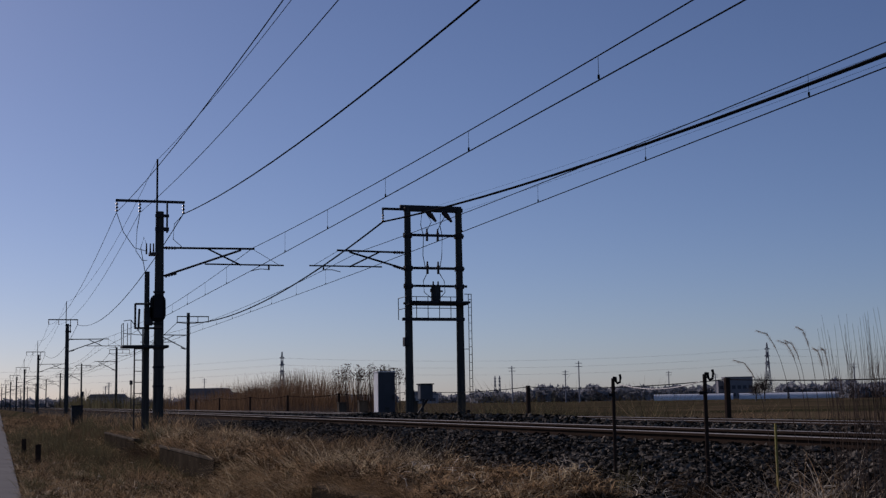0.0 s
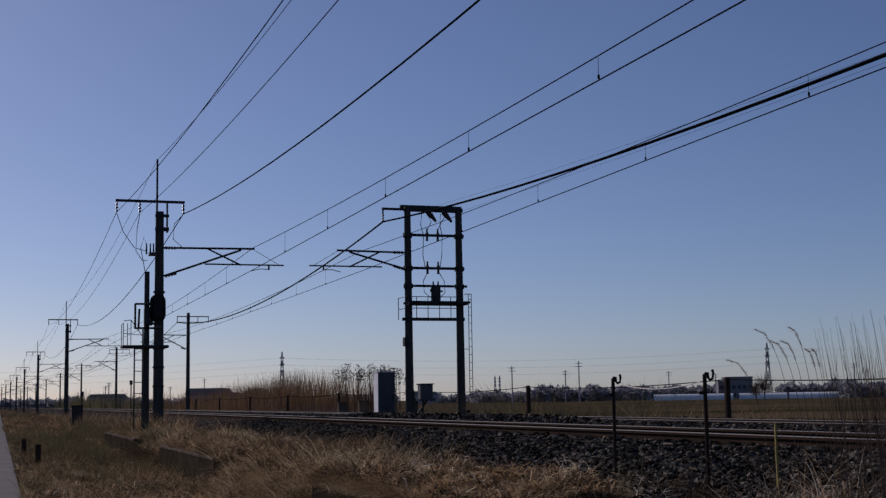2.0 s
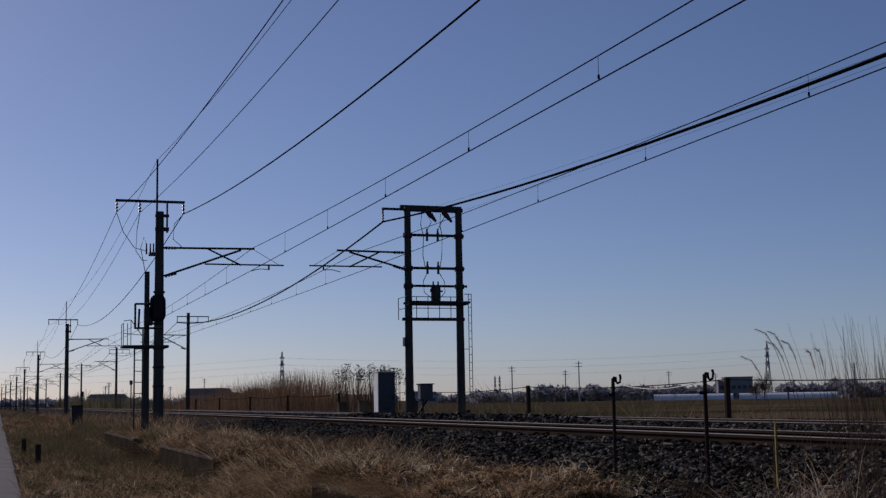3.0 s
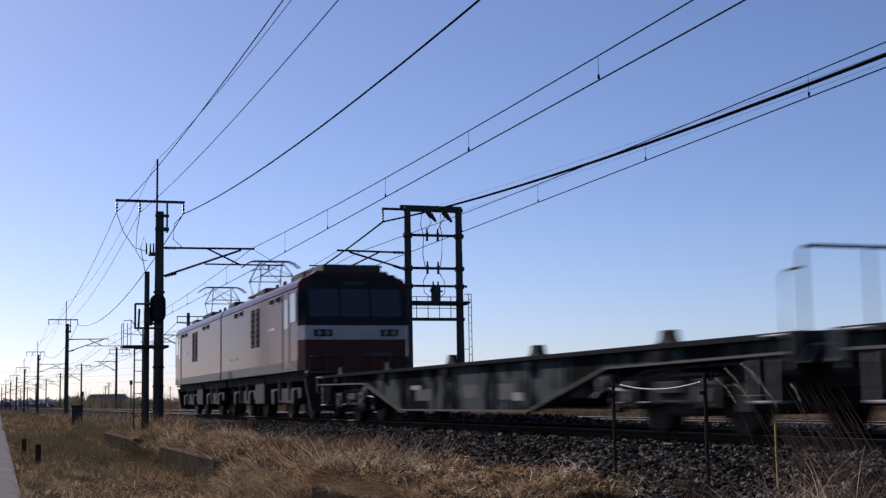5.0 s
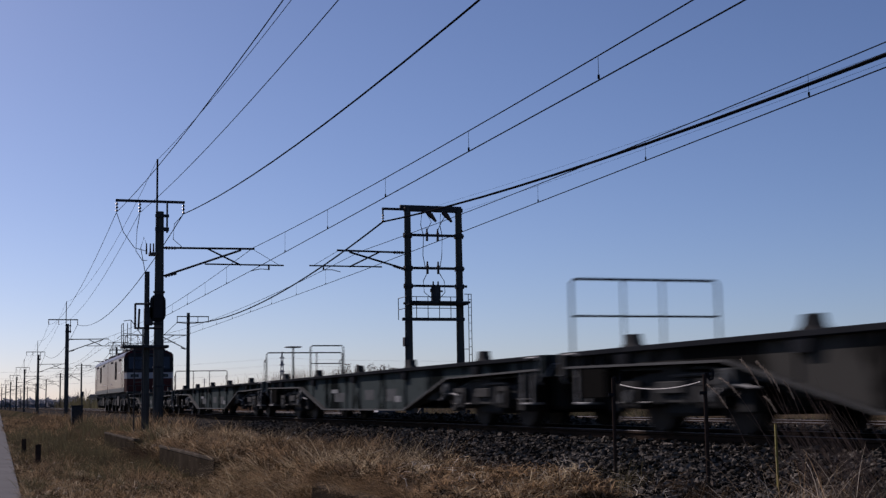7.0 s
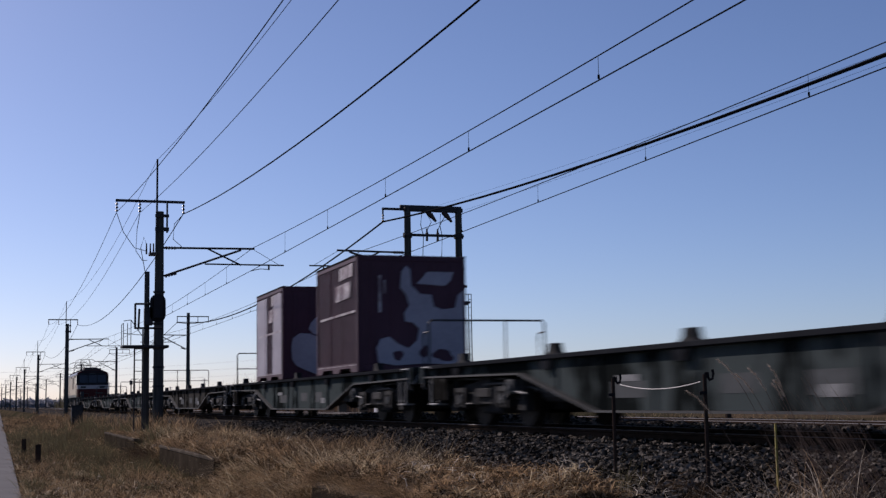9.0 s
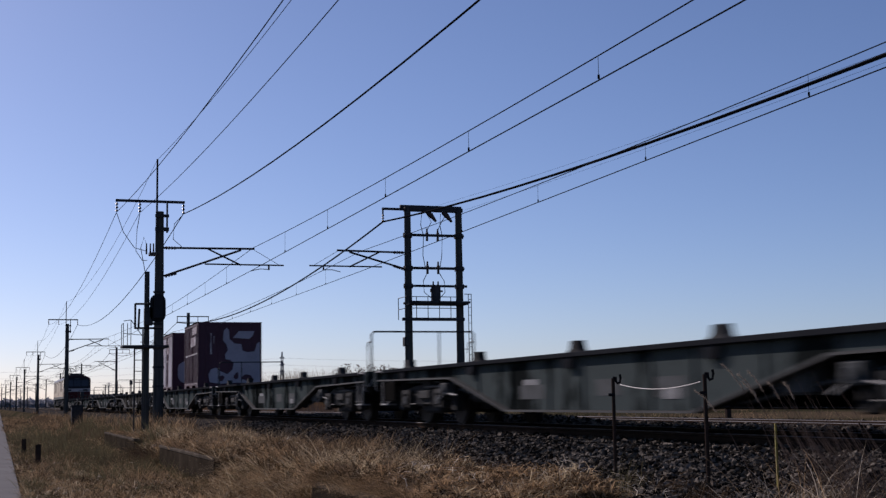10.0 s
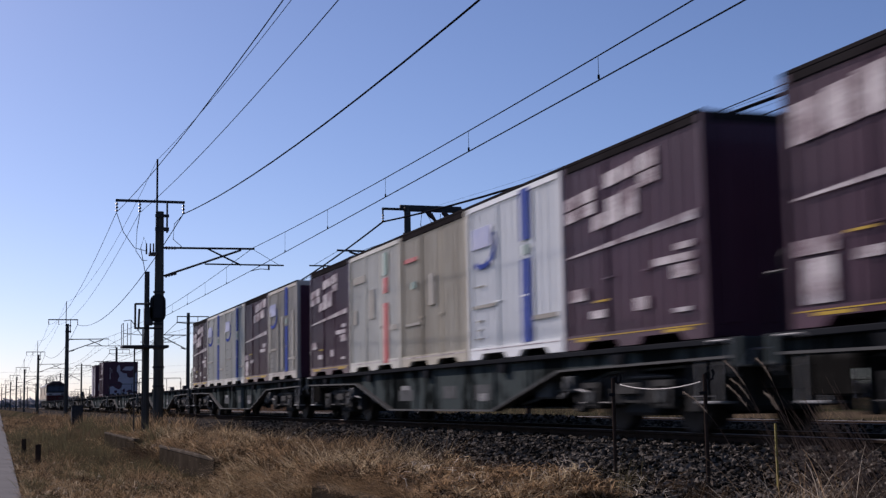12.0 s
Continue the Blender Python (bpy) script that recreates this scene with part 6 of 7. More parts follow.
grass_patch("verge_weeds", 2200, 2.7, 3.5, 22, 48, 0.30, 0.010, M_GRASS, "dry grass at the wall's foot", 63, 0.5, 0.6, 0.0, 1.0)


def drape(name, n, x0, x1, y0, y1, length, width, material, label, seed, per=40, fall=2.2):
    """Tussocks whose long blades arch over towards the lane and hang down the bank, with bare gaps between."""
    r = np.random.RandomState(seed)
    mids = []
    while len(mids) < n // per:
        x, y = r.uniform(x0, x1), r.uniform(y0, y1)
        if noise.noise(Vector((x * 1.5, y * 0.9, seed * 0.37))) + r.normal(0, 0.12) > -0.12:
            mids.append((x, y, ground_z(x, y) - 0.02))
    mids = np.array(mids)
    roots = np.repeat(mids[:, None, :], per, 1)
    roots[:, :, :2] += r.normal(0, 0.085, (len(mids), per, 2))
    way = math.pi * 1.08 + r.normal(0, 0.45, (len(mids), 1)) + r.normal(0, 0.45, (len(mids), per))
    hs = length * r.uniform(0.55, 1.25, (len(mids), 1)) * r.uniform(0.4, 1.15, (len(mids), per))
    v, f = blades(roots.reshape(-1, 3), hs.reshape(-1), width, 0.25, fall, seed + 1, 5, way.reshape(-1))
    return raw(name, v, f, material, label, "dry grass")


drape("draped_grass", 4500, 3.35, 3.9, 15.4, 23.2, 0.27, 0.009, M_GRASS, "long brown dead grass hanging down the bank between two walls", 501)
drape("draped_grass", 2600, 3.3, 3.9, 15.6, 23.0, 0.38, 0.008, M_STRAW, "pale straw hanging down the bank between two walls", 503)
drape("draped_grass", 3000, 2.9, 3.4, 15.8, 23.6, 0.24, 0.009, M_GRASS, "long dead grass tussocks at the bank's foot", 505)
drape("draped_grass", 7500, 3.55, 3.85, 11.2, 15.6, 0.26, 0.007, M_GRASS, "dead grass hanging thickly over the near concrete wall", 507)
drape("draped_grass", 1300, 3.55, 3.9, 11.2, 15.6, 0.26, 0.006, M_STRAW, "pale straw hanging over the near concrete wall", 509)
drape("draped_grass", 2400, 3.6, 3.9, 22.6, 30.0, 0.24, 0.010, M_GRASS, "dead grass leaning over the middle concrete wall", 511, fall=1.2)
drape("draped_grass", 3000, 3.3, 3.62, 22.0, 31.5, 0.30, 0.011, M_WEED, "dull weeds leaning against the middle wall's foot", 513, fall=0.8)
grass_patch("bank_tussocks", 6000, 3.9, 5.15, 17, 42, 0.25, 0.010, M_GRASS, "dense upright tussocks of brown grass along the bank's top", 521, 0.3, 0.5, 0.05, 0.9, 60)
grass_patch("bank_tussocks", 2400, 3.9, 5.15, 15, 38, 0.36, 0.008, M_STRAW, "bleached straw tussocks along the bank's top", 523, 0.4, 0.8, 0.05, 0.9, 40)
grass_patch("verge_tussocks", 8000, 0.7, 3.2, 21, 46, 0.26, 0.011, M_GRASS, "low brown grass tussocks across the verge", 525, 0.4, 0.6, 0.1, 0.7, 50)
grass_patch("verge_tussocks", 5000, 0.6, 3.4, 24, 60, 0.30, 0.012, M_WEED, "dull olive weed tussocks across the verge", 527, 0.35, 0.5, 0.1, 0.6, 50)
# dark blades stand for the shade under the bank and between the walls
drape("draped_grass", 4200, 3.1, 3.9, 14.5, 24.0, 0.34, 0.011, M_WEEDSHADE, "dark grass for shade hanging down the bank", 531, fall=1.8)
drape("draped_grass", 3000, 3.3, 3.62, 30.6, 37.0, 0.40, 0.012, M_WEEDSHADE, "dark weeds for the shaded gap between two walls", 533, fall=1.0)
grass_patch("bank_tussocks", 6000, 3.7, 5.2, 12, 36, 0.34, 0.010, M_WEEDSHADE, "dark grass tussocks for shaded gaps on the bank", 535, 0.5, 0.7, 0.12, 1.1, 50)
grass_patch("verge_tussocks", 9000, 0.6, 3.4, 20, 60, 0.24, 0.012, M_WEEDSHADE, "dark tussocks for shaded gaps across the verge", 537, 0.5, 0.6, 0.08, 0.8, 40)
for x_, y_, n_, h_, sd_ in ((4.75, 18.4, 420, 0.36, 541), (5.15, 19.4, 300, 0.34, 543), (4.9, 13.2, 200, 0.26, 545), (4.5, 24.0, 260, 0.34, 547)):
    r_ = np.random.RandomState(sd_)
    pts_ = np.array([(x_, y_, ground_z(x_, y_))]) + np.stack([r_.normal(0, 0.2, n_), r_.normal(0, 0.3, n_), np.zeros(n_)], 1)
    v, f = blades(pts_, h_ * r_.uniform(0.4, 1.2, n_), 0.011, 0.6, 0.5, sd_, 4)
    raw("dark_tuft", v, f, M_WEEDSHADE, "dark tangled dead weeds beside the ballast", "dry grass")
# fallen pale reeds at the ballast's foot
for i in range(16):
    r_ = random.Random(900 + i)
    x_, y_ = r_.uniform(4.7, 5.35), r_.uniform(11.5, 17.5)
    a_, l_ = r_.uniform(-0.9, 0.9) + (math.pi if r_.random() < 0.4 else 0), r_.uniform(0.25, 0.6)
    z_ = max(ground_z(x_, y_), ballast_z(x_) if x_ > 4.75 else -2)
    single("fallen_reed", Build().tube([(x_, y_, z_ + 0.02), (x_ + 0.5 * l_ * math.cos(a_), y_ + 0.3 * l_ * math.sin(a_), z_ + 0.10 + 0.3 * l_ * r_.random()), (x_ + l_ * math.cos(a_), y_ + 0.6 * l_ * math.sin(a_), z_ + 0.06 + 0.25 * l_ * r_.random())], [0.006, 0.005, 0.003], 5),
           M_BLEACH, "bleached fallen reed stalk lying on the ballast's foot", "reed stalk", "fallen reed stalks")
# field edge beyond the far track
grass_patch("field_edge_weeds", 12000, 16.0, 22, 30, 66, 1.25, 0.02, M_WEED, "olive and brown weeds at the field's edge", 71, 0.3, 0.4, -0.1, 0.25)
grass_patch("field_edge_grass", 9000, 15.5, 24, 18, 90, 0.95, 0.016, M_GRASS, "dry brown grass at the field's edge", 75, 0.4, 0.5, -0.1, 0.3)


def wall_fringe(a, b, n, seed):
    """Dry grass that hangs over a wall's coping."""
    r = np.random.RandomState(seed)
    pts = np.stack([r.uniform(WALL_X - 0.02, WALL_X + 0.3, n), r.uniform(a, b, n), np.full(n, -0.5)], 1)
    v, f = blades(pts, r.uniform(0.06, 0.22, n), 0.008, 0.9, 1.2, seed)
    raw("wall_fringe", v, f, M_GRASS, "dry grass hanging over the concrete coping", "dry grass")


wall_fringe(10.5, 15.4, 2600, 301), wall_fringe(22.6, 26.0, 2200, 303), wall_fringe(26.0, 30.6, 900, 305), wall_fringe(36.5, 47, 1200, 307)


def tuft(name, x, y, z, n, spread, h, width, material, label, seed, lean=0.6, droop=1.0):
    r = np.random.RandomState(seed)
    pts = np.array([(x, y, z)]) + np.stack([r.normal(0, spread, n), r.normal(0, spread, n), np.zeros(n)], 1)
    v, f = blades(pts, h * r.uniform(0.45, 1.2, n), width, lean, droop, seed, 5)
    return raw(name, v, f, material, label, "dry grass")


tuft("pampas_tuft", 5.35, 7.65, -0.5, 170, 0.18, 0.60, 0.006, M_GRASS, "arching russet grass tuft beside the ballast", 81, 0.35, 0.8)
tuft("pampas_tuft", 5.35, 7.6, -0.5, 90, 0.2, 0.66, 0.005, M_BLEACH, "arching pale grass blades beside the ballast", 83, 0.5, 1.3)
tuft("pampas_tuft", 5.15, 7.95, -0.5, 100, 0.18, 0.44, 0.0045, M_BLEACH, "low bleached grass tuft curling over the ballast", 84, 0.6, 1.5)
tuft("dry_tuft", 5.1, 13.4, -0.55, 120, 0.14, 0.30, 0.006, M_GRASS, "brown grass tuft at the ballast's foot", 85, 0.4, 0.6)
tuft("dry_tuft", 5.6, 20.5, -0.5, 420, 0.28, 0.45, 0.009, M_GRASS, "russet grass tuft at the ballast's foot", 87, 0.35, 0.5)
tuft("dry_tuft", 5.1, 16.2, -0.55, 160, 0.2, 0.40, 0.008, M_STRAW, "pale grass tuft at the ballast's foot", 89, 0.5, 0.8)
tuft("dry_tuft", 5.5, 11.0, -0.52, 120, 0.12, 0.40, 0.005, M_WEED, "thin weeds growing in the ballast", 91, 0.3, 0.4)

# tall reeds beyond the far track
def reed_bed(name, n, x0, x1, y0, y1, h, width, material, label, seed, lean=0.10):
    pts, val = scatter(n, x0, x1, y0, y1, seed, cut=-0.35, freq=0.12)
    hs = h * (0.8 + 0.5 * np.clip(val, -0.4, 0.6)) * np.random.RandomState(seed).uniform(0.65, 1.15, n)
    v, f = blades(pts, hs, width, lean, 0.12, seed)
    return raw(name, v, f, material, label, "reeds")


reed_bed("reed_bed", 9000, 18, 27, 90, 165, 3.7, 0.035, M_REED, "dense russet reed bed beyond the railway", 101)
reed_bed("reed_bed", 2500, 15.6, 24, 62, 95, 1.6, 0.03, M_CANE, "taller pale reeds in the reed bed", 103, 0.08)
reed_bed("reed_bed", 2500, 12, 22, 170, 320, 3.0, 0.07, M_WEED, "distant scrub along the railway", 107)
reed_bed("reed_bed", 900, 15.6, 17.4, 15.0, 18.5, 1.2, 0.012, M_REED, "brown reeds beside the far track", 109)


def cane(x, y, h, seed):
    """One dead cane with a ragged drooping head."""
    r = random.Random(seed)
    ob = thing("dead_cane", "grey-brown dead cane with a ragged seed head", "reed", "dead canes by the cabinet")
    z = -1.1
    top = Vector((x + r.uniform(-0.25, 0.25), y, z + h))
    part("stem", Build().tube([(x, y, z), (x * 0.5 + top.x * 0.5 + r.uniform(-.06, .06), y, z + h * 0.5), tuple(top)], [0.022, 0.018, 0.009], 5), M_CANE, ob)
    b, n = Build(), 0
    for i in range(26):
        c = top + Vector((r.uniform(-0.16, 0.30), r.uniform(-0.15, 0.15), r.uniform(-0.34, 0.14)))
        d = Vector((r.uniform(-1, 1), r.uniform(-1, 1), r.uniform(-1, 0.4))).normalized() * r.uniform(0.06, 0.14)
        e = Vector((r.uniform(-1, 1), r.uniform(-1, 1), r.uniform(-1, 1))).normalized() * 0.035
        k0 = len(b.v)
        b.v += [tuple(c - e), tuple(c + e), tuple(c + d)]
        b.f.append((k0, k0 + 1, k0 + 2))
    tagged(part("seed_head", b, M_CANE, ob), kind="stuff")


for i in range(42):
    t = i / 41
    cane(16.0 + 3.35 * t + rng.uniform(-0.1, 0.1), 63 + rng.uniform(-1.0, 1.0), 3.12 + rng.uniform(-0.35, 0.15) - 1.1 * max(0, t - 0.85) / 0.15, 200 + i)


# ---- pampas stalks near the camera, swaying ----
STALKS = []


def pampas(x, y, top, bow, seed, plume=True, h_plume=0.3):
    """One stalk: a bowed stem and a feathery plume; origin at the root."""
    r = random.Random(seed)
    ob = thing("pampas_stalk", "tall dry pampas stalk with a feathery bent plume" if plume else "tall thin dry pampas stem", "pampas grass", "pampas stalks" if plume else "pampas stems")
    H = top + 0.5
    path = [(bow * (i / 12) ** (4 if plume else 2), 0, H * (i / 12 - (0.13 if plume else 0.0) * (i / 12) ** 9) / (0.89 if plume else 1.0)) for i in range(13)]
    part("stem", Build().tube(path, [(0.0032 if plume else 0.0027) - 0.00017 * i for i in range(len(path))], 5), M_CANE, ob)
    if plume:
        b = Build()
        for i in range(320):
            t = r.random()
            j = 9.6 + t * 2.38
            i0 = int(j)
            p = Vector(path[i0]).lerp(Vector(path[min(i0 + 1, 12)]), j - i0)
            along = (Vector(path[min(i0 + 1, 12)]) - Vector(path[i0])).normalized()
            d = (along + Vector((r.uniform(-0.5, 0.5), r.uniform(-0.5, 0.5), r.uniform(-0.65, 0.15)))).normalized() * r.uniform(0.014, 0.042)
            e = Vector((r.uniform(-1, 1), r.uniform(-1, 1), r.uniform(-1, 1))).normalized() * 0.0008
            k0 = len(b.v)
            b.v += [tuple(p - e), tuple(p + e), tuple(p + d)]
            b.f.append((k0, k0 + 1, k0 + 2))
        tagged(part("plume", b, M_PLUME, ob), kind="stuff")
    else:
        for i in range(2):
            z = H * r.uniform(0.35, 0.75)
            k = r.choice((-1, 1)) * r.uniform(0.03, 0.09)
            b = Build()
            b.v += [(0, 0, z), (0.004, 0.003, z), (k * 0.5 + 0.003, 0, z + 0.12), (k * 0.5 - 0.003, 0, z + 0.12), (k, 0, z + r.uniform(0.2, 0.3))]
            b.f += [(0, 1, 2, 3), (3, 2, 4)]
            part("leaf", b, M_CANE, ob)
    STALKS.append((ob, x, y, seed, plume))


for x, y, top, bow, sd in ((5.13, 7.76, 0.67, -0.34, 1), (5.31, 7.70, 0.88, -0.34, 2), (5.32, 7.59, 0.80, -0.28, 3), (5.35, 7.58, 0.80, -0.23, 4), (5.33, 7.48, 0.89, -0.22, 5), (5.39, 7.46, 0.74, -0.14, 6), (5.36, 7.36, 0.74, -0.11, 7)):
    pampas(x - 0.11, y + 0.04, top + 0.02, bow, sd)
for i in range(84):
    r_ = random.Random(300 + i)
    pampas(5.53 + r_.uniform(-0.22, 0.2), 7.20 + r_.uniform(-0.3, 0.3), 0.89 + r_.uniform(-0.36, 0.10), r_.uniform(-0.16, 0.02), 40 + i, False)


# ---- the distance ----
def far(px, dist, z=-1.2):
    """A place at that distance from the camera, on the bearing of px across the picture's width."""
    a = math.atan((px - 784) / 2300.5) + radians(18.86)
    return dist * math.sin(a), dist * math.cos(a), z


def pylon(px, dist, h, label):
    x, y, z = far(px, dist)
    ob = thing("transmission_tower", label, "pylon", "transmission towers", at=pose(x, y, z, 0, 0, -20))
    b = Build()
    lv = [(0, 0.07), (0.25, 0.047), (0.5, 0.031), (0.68, 0.022), (0.85, 0.017), (1.0, 0.004)]
    r = max(0.10, dist * 0.00028)
    for (t0, w0), (t1, w1) in zip(lv, lv[1:]):
        for sx, sy in ((-1, -1), (1, -1), (1, 1), (-1, 1)):
            b.rod((sx * w0 * h, sy * w0 * h, t0 * h), (sx * w1 * h, sy * w1 * h, t1 * h), r, seg=4)
        for sy in (-1, 1):
            b.rod((-w0 * h, sy * w0 * h, t0 * h), (w1 * h, sy * w1 * h, t1 * h), r * 0.7, seg=4)
            b.rod((w0 * h, sy * w0 * h, t0 * h), (-w1 * h, sy * w1 * h, t1 * h), r * 0.7, seg=4)
    part("lattice", b, M_FARSTEEL, ob)
    for t in (0.62, 0.75, 0.88):
        part("crossarm", Build().rod((-0.048 * h, 0, t * h), (0, 0, t * h + 0.03 * h), r, seg=4).rod((0.048 * h, 0, t * h), (0, 0, t * h + 0.03 * h), r, seg=4)
             .rod((-0.048 * h, 0, t * h), (0.048 * h, 0, t * h), r, seg=4), M_FARSTEEL, ob)
    return x, y, z, h


t1 = pylon(497, 900, 36, "far grey lattice transmission tower on the horizon")
t2 = pylon(1353, 1000, 40, "far grey lattice transmission tower above the houses")
pylon(872, 2200, 40, "faint distant lattice transmission tower")
pylon(880, 2300, 42, "faint distant lattice transmission tower")
pw = thing("power_lines", "thin far power lines between the transmission towers", "power line")
for t in (0.62, 0.75, 0.88):
    for s in (-4, 4):
        a = (t1[0] + s, t1[1], t1[2] + t * 36)
        c = (t2[0] + s, t2[1], t2[2] + t * 40)
        part("wire_span", Build().tube(sagging(a, c, 5, 16), 0.022, 4), M_FARSTEEL, pw)
        part("wire_span", Build().tube(sagging(c, (t2[0] + 480, t2[1] - 260, c[2]), 5, 10), 0.022, 4), M_FARSTEEL, pw)
        part("wire_span", Build().tube(sagging(a, (t1[0] - 330, t1[1] + 250, a[2]), 5, 10), 0.022, 4), M_FARSTEEL, pw)

for px, dist, h in ((902, 420, 12), (996, 450, 11), (1020, 430, 13.5), (1178, 500, 11), (1260, 520, 10), (192, 500, 10), (186, 520, 9), (360, 600, 13), (300, 640, 10), (1505, 420, 11), (715, 520, 9)):
    x, y, z = far(px, dist)
    u = thing("utility_pole", "far thin utility pole with crossarms on the horizon", "utility pole", "far utility poles", at=pose(x, y, z, 0, 0, -20))
    part("pole", Build().rod((0, 0, 0), (0, 0, h), 0.22, 0.16, seg=6), M_FARSTEEL, u)
    for zz in (0.86, 0.94):
        part("crossarm", Build().quadbox((-1.1, -0.08, h * zz), (1.1, 0.08, h * zz + 0.16)), M_FARSTEEL, u)


def wood(px0, px1, dist, h, n, seed, label):
    """A far belt of trees: trunkless crowns of many small leaf clumps with an uneven top."""
    r = np.random.RandomState(seed)
    vs, fs = [], []
    tri = np.array([(0, 1, 2), (1, 2, 3)])
    for i in range(n):
        t = r.rand()
        px = px0 + (px1 - px0) * t
        d = dist + r.uniform(-18, 18)
        top = h * (0.55 + 0.45 * (0.5 + noise.noise(Vector((px * 0.035, seed, 0))) + 0.4 * noise.noise(Vector((px * 0.13, seed, 4)))))
        x, y, z = far(px, d)
        c = np.array([x, y, z + top * r.rand() ** 0.6])
        vs.append(c + r.normal(0, dist * 0.0015, (4, 3)))
        fs.append(tri + 4 * i)
    # the crowns' colour has the haze mixed in
    raw("far_woods", np.concatenate(vs).tolist(), np.concatenate(fs).tolist(), M_HAZYFOLIAGE, label, "trees")


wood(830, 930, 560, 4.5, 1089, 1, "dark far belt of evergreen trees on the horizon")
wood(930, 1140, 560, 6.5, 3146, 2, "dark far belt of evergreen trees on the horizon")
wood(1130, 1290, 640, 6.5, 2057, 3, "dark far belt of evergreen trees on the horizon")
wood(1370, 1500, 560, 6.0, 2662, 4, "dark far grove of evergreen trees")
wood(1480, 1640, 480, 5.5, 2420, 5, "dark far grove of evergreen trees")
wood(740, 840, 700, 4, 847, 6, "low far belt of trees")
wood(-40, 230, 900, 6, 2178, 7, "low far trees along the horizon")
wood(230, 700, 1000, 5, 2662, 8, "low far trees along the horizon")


def house(px, dist, w, d, h, roof, label, wall=None, windows=0):
    x, y, z = far(px, dist)
    ob = thing("building", label, "building", "far buildings", at=pose(x, y, z, 0, 0, -22))
    part("wall", Build().quadbox((-w / 2, -d / 2, 0), (w / 2, d / 2, h)), wall or M_BUILDING, ob)
    if roof:
        part("roof", Build().extrude([(-w / 2 - 0.5, h), (w / 2 + 0.5, h), (w / 2 - 1.2, h + roof), (-w / 2 + 1.2, h + roof)], 'y', -d / 2 - 0.4, d / 2 + 0.4), M_FARROOF, ob)
    else:
        part("roof", Build().quadbox((-w / 2 - 0.2, -d / 2 - 0.2, h), (w / 2 + 0.2, d / 2 + 0.2, h + 0.5)), M_FARROOF, ob)
    for i in range(windows):
        for lv_ in range(int(h // 3.4)):
            cx = -w / 2 + w * (i + 0.5) / windows
            wi = part("window", Build().quadbox((cx - w / windows * 0.32, -d / 2 - 0.1, 1.0 + 3.3 * lv_), (cx + w / windows * 0.32, -d / 2 + 0.02, 2.5 + 3.3 * lv_)), M_SLATE, ob)
    return ob


house(1298, 600, 12, 10, 9.2, 0, "far four-storey grey flat-roofed block on the horizon", M_FARROOF, 5)
house(1273, 604, 5.5, 8, 7.6, 0, "far grey stairwell block beside the larger block", M_FARROOF, 2)
house(370, 420, 13, 9, 4.2, 2.2, "low far house with a dark hipped roof", windows=3)
house(400, 470, 10, 9, 3.6, 1.8, "low far house with a dark hipped roof", windows=3)
house(870, 640, 12, 8, 3.6, 1.4, "low far house among the trees", windows=3)
house(190, 640, 16, 9, 5.0, 1.8, "low far building near the railway", windows=3)
house(745, 620, 14, 9, 4.0, 1.5, "low far building on the horizon", windows=3)


def greenhouse(px0, px1, dist):
    x0, y0, z = far(px0, dist)
    x1, y1, _ = far(px1, dist)
    L_ = math.hypot(x1 - x0, y1 - y0)
    ob = thing("greenhouse", "long white film-covered greenhouse tunnel in the field", "greenhouse", "far greenhouses", at=pose((x0 + x1) / 2, (y0 + y1) / 2, z, 0, 0, math.degrees(math.atan2(y1 - y0, x1 - x0))))
    arch = [(2.6 * math.cos(math.pi * i / 10), 2.3 * math.sin(math.pi * i / 10)) for i in range(11)]
    part("film", Build().extrude(arch, 'x', -L_ / 2, L_ / 2), M_FILM, ob)
    part("ridge_vent", Build().quadbox((-L_ / 2, -0.25, 2.22), (L_ / 2, 0.25, 2.42)), M_STENCIL, ob)
    part("end_frame", Build().extrude([(2.66 * math.cos(math.pi * i / 10), 2.36 * math.sin(math.pi * i / 10)) for i in range(11)], 'x', -L_ / 2 - 0.2, -L_ / 2 + 0.1), M_STENCIL, ob)


for a, c, d in ((1150, 1240, 500), (1242, 1290, 505), (1300, 1385, 510), (1388, 1500, 500)):
    greenhouse(a, c, d)


def van(px, dist, label):
    x, y, z = far(px, dist)
    ob = thing("van", label, "van", "far parked vehicles", at=pose(x, y, z, 0, 0, -20))
    part("body", Build().extrude([(-2.1, 0.35), (2.1, 0.35), (2.1, 1.1), (1.5, 1.9), (-2.0, 1.95), (-2.1, 1.7)], 'y', -0.85, 0.85), M_WHITEPAINT, ob)
    part("window", Build().quadbox((-1.6, -0.87, 1.2), (1.2, -0.84, 1.7)), M_GLASS, ob)
    for wx in (-1.3, 1.3):
        part("wheel", Build().rod((wx, -0.87, 0.33), (wx, 0.87, 0.33), 0.33, seg=12), M_LOCODARK, ob)


van(1132, 560, "small white van parked across the field")
van(1104, 600, "small white car parked across the field")


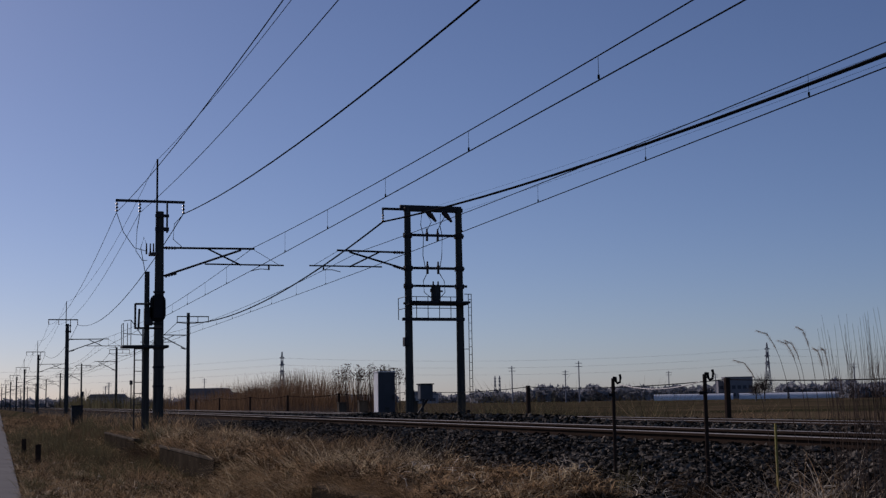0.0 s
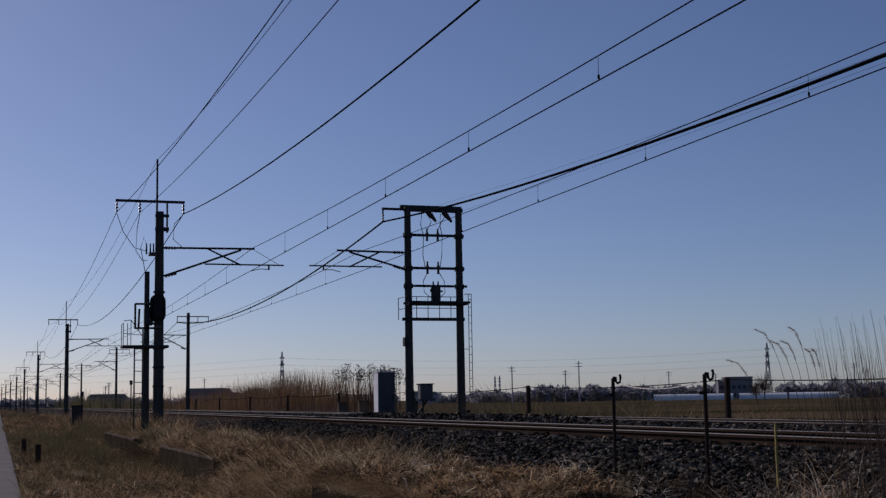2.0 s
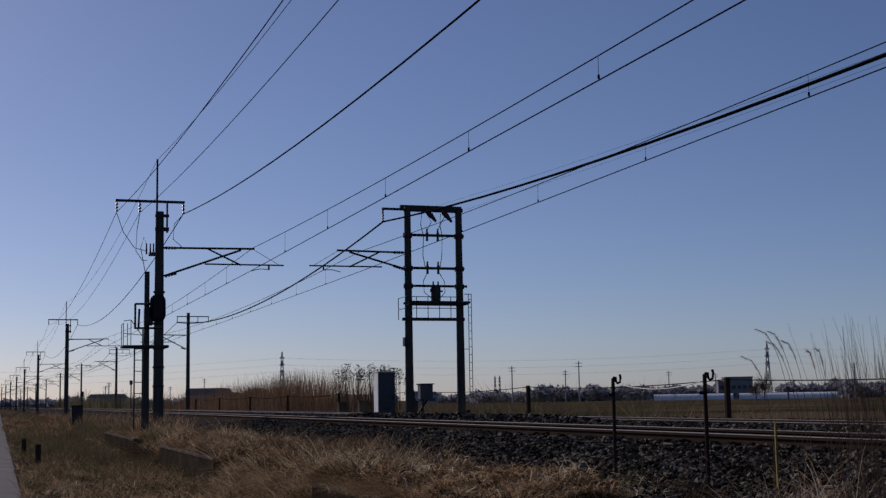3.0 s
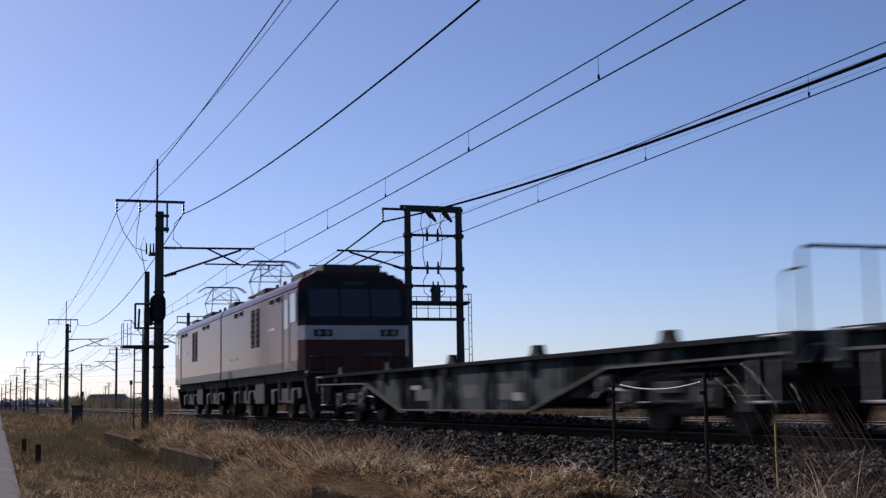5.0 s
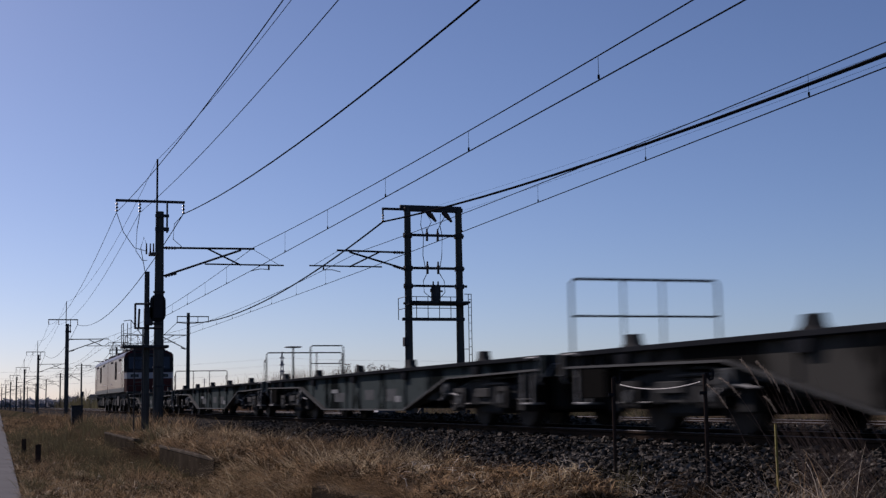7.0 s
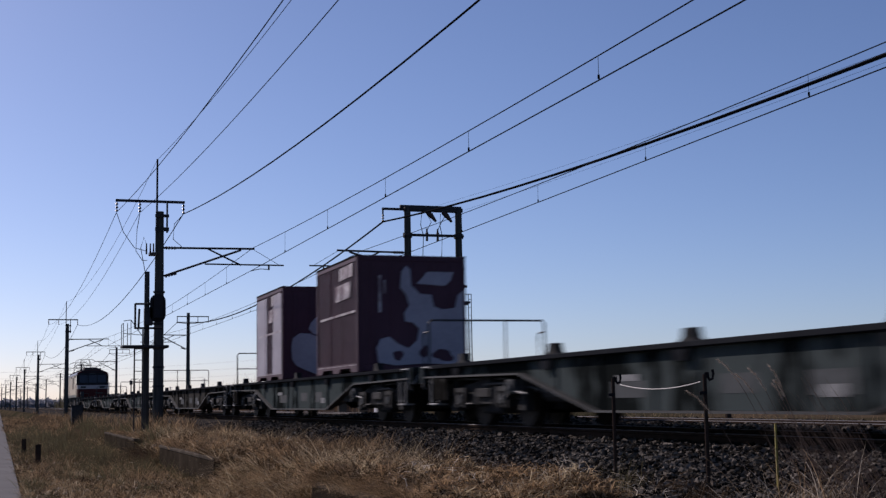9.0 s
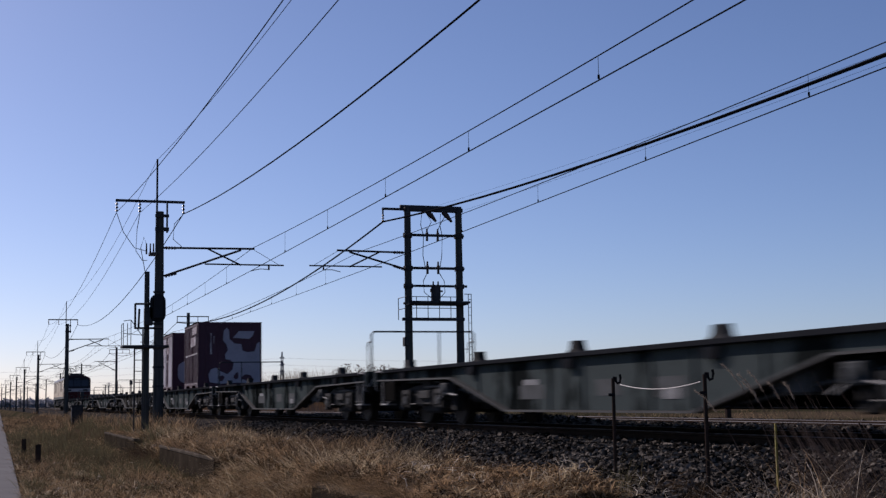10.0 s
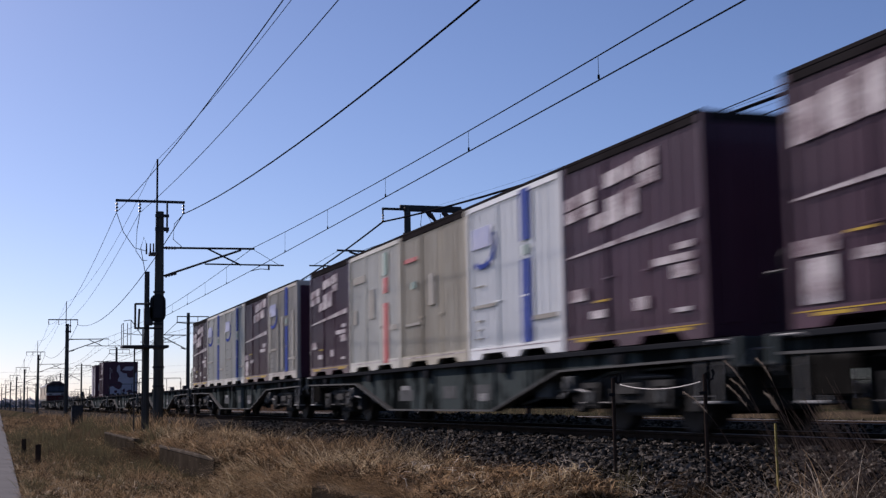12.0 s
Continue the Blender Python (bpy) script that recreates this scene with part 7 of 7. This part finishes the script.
def bare_tree(px, dist, h, seed):
    x, y, z = far(px, dist)
    r = random.Random(seed)
    ob = thing("bare_tree", "leafless grey winter tree with a rounded crown", "tree", "bare trees", at=pose(x, y, z))
    part("trunk", Build().tube([(0, 0, 0), (0.1, 0, h * 0.25), (0.0, 0.1, h * 0.5)], [0.2, 0.16, 0.1], 6), M_TWIG, ob)
    b = Build()
    for i in range(260):
        a, e = r.uniform(0, 6.28), r.uniform(0.15, 1.45)
        l0 = r.uniform(0.1, 0.4) * h
        d = Vector((math.cos(a) * math.cos(e), math.sin(a) * math.cos(e), math.sin(e)))
        p0 = Vector((0, 0, h * r.uniform(0.2, 0.5))) + d * l0 * 0.4
        p1 = p0 + d * h * r.uniform(0.18, 0.42)
        b.rod(p0, p1, 0.035, 0.012, seg=3, cap=False)
    part("crown", b, M_TWIG, ob, "fine bare twigs")


for px, dist, h, sd in ((447, 200, 5.2, 1), (460, 205, 4.6, 2), (435, 210, 4.4, 3), (1345, 330, 7.5, 4), (1330, 335, 6, 5)):
    bare_tree(px, dist, h, sd)
for px, dist, h in ((231, 140, 3.2), (145, 120, 1.9)):
    x, y, z = far(px, dist)
    c = thing("trackside_mast", "slim grey trackside mast with a small box", "mast", "trackside masts", at=pose(x, y, -0.6))
    part("mast", Build().rod((0, 0, 0), (0, 0, h), 0.06, seg=8), M_STEEL, c)
    part("head", Build().quadbox((-0.15, -0.12, h - 0.1), (0.15, 0.12, h + 0.35), 0.03), M_STEEL, c)
x, y, z = far(137, 74)
c = thing("trackside_cabinet", "dark grey trackside cabinet beside the pole", "cabinet", at=pose(x, y, -0.75))
part("body", Build().quadbox((-0.3, 0, 0), (0.3, 0.5, 1.15), 0.02), M_STEEL, c)
part("roof", Build().quadbox((-0.34, -0.04, 1.15), (0.34, 0.54, 1.2), 0.01), M_STEEL, c)


# ---- motion of the train and the pampas ----
def motions():
    times = [0.0, 1.0, 2.0, 3.0, 4.0, 5.0, 6.0, 7.0, 8.0, 9.0, 10.0, 11.0, 12.0]
    walk(LOCO, [(t, on_line(TRACK_X, LOCO_REAR + 12.1 + SPEED * t)) for t in times])
    for ob, y in zip(WAGONS, WAGON_Y):
        walk(ob, [(t, on_line(TRACK_X, y + SPEED * t)) for t in times])
    for ob, w, dy in CARGO:
        walk(ob, [(t, on_line(TRACK_X, WAGON_Y[w] + dy + SPEED * t)) for t in times])
    for ob, x, y, seed, plume in STALKS:
        r = random.Random(seed * 13 + 5)
        rows, t = [], 0.0
        k = 1.0 if plume else 1.3
        while t < 12.01:
            calm = t < 3.0
            amp = (1.2 if calm else 6.0) * k
            base = (0 if t < 2.0 else 4.0 if t < 3.1 else 34.0 if t < 4.5 else 29.0) * k
            rows.append((min(t, 12.0), pose(x, y, -0.5, r.uniform(-amp, amp) - base * 1.2, base * 0.8 + r.uniform(-amp, amp), 18.9)))
            t += 0.5 if calm else 0.4
        if rows[-1][0] < 12.0:
            rows.append((12.0, rows[-1][1]))
        walk(ob, rows)


motions()
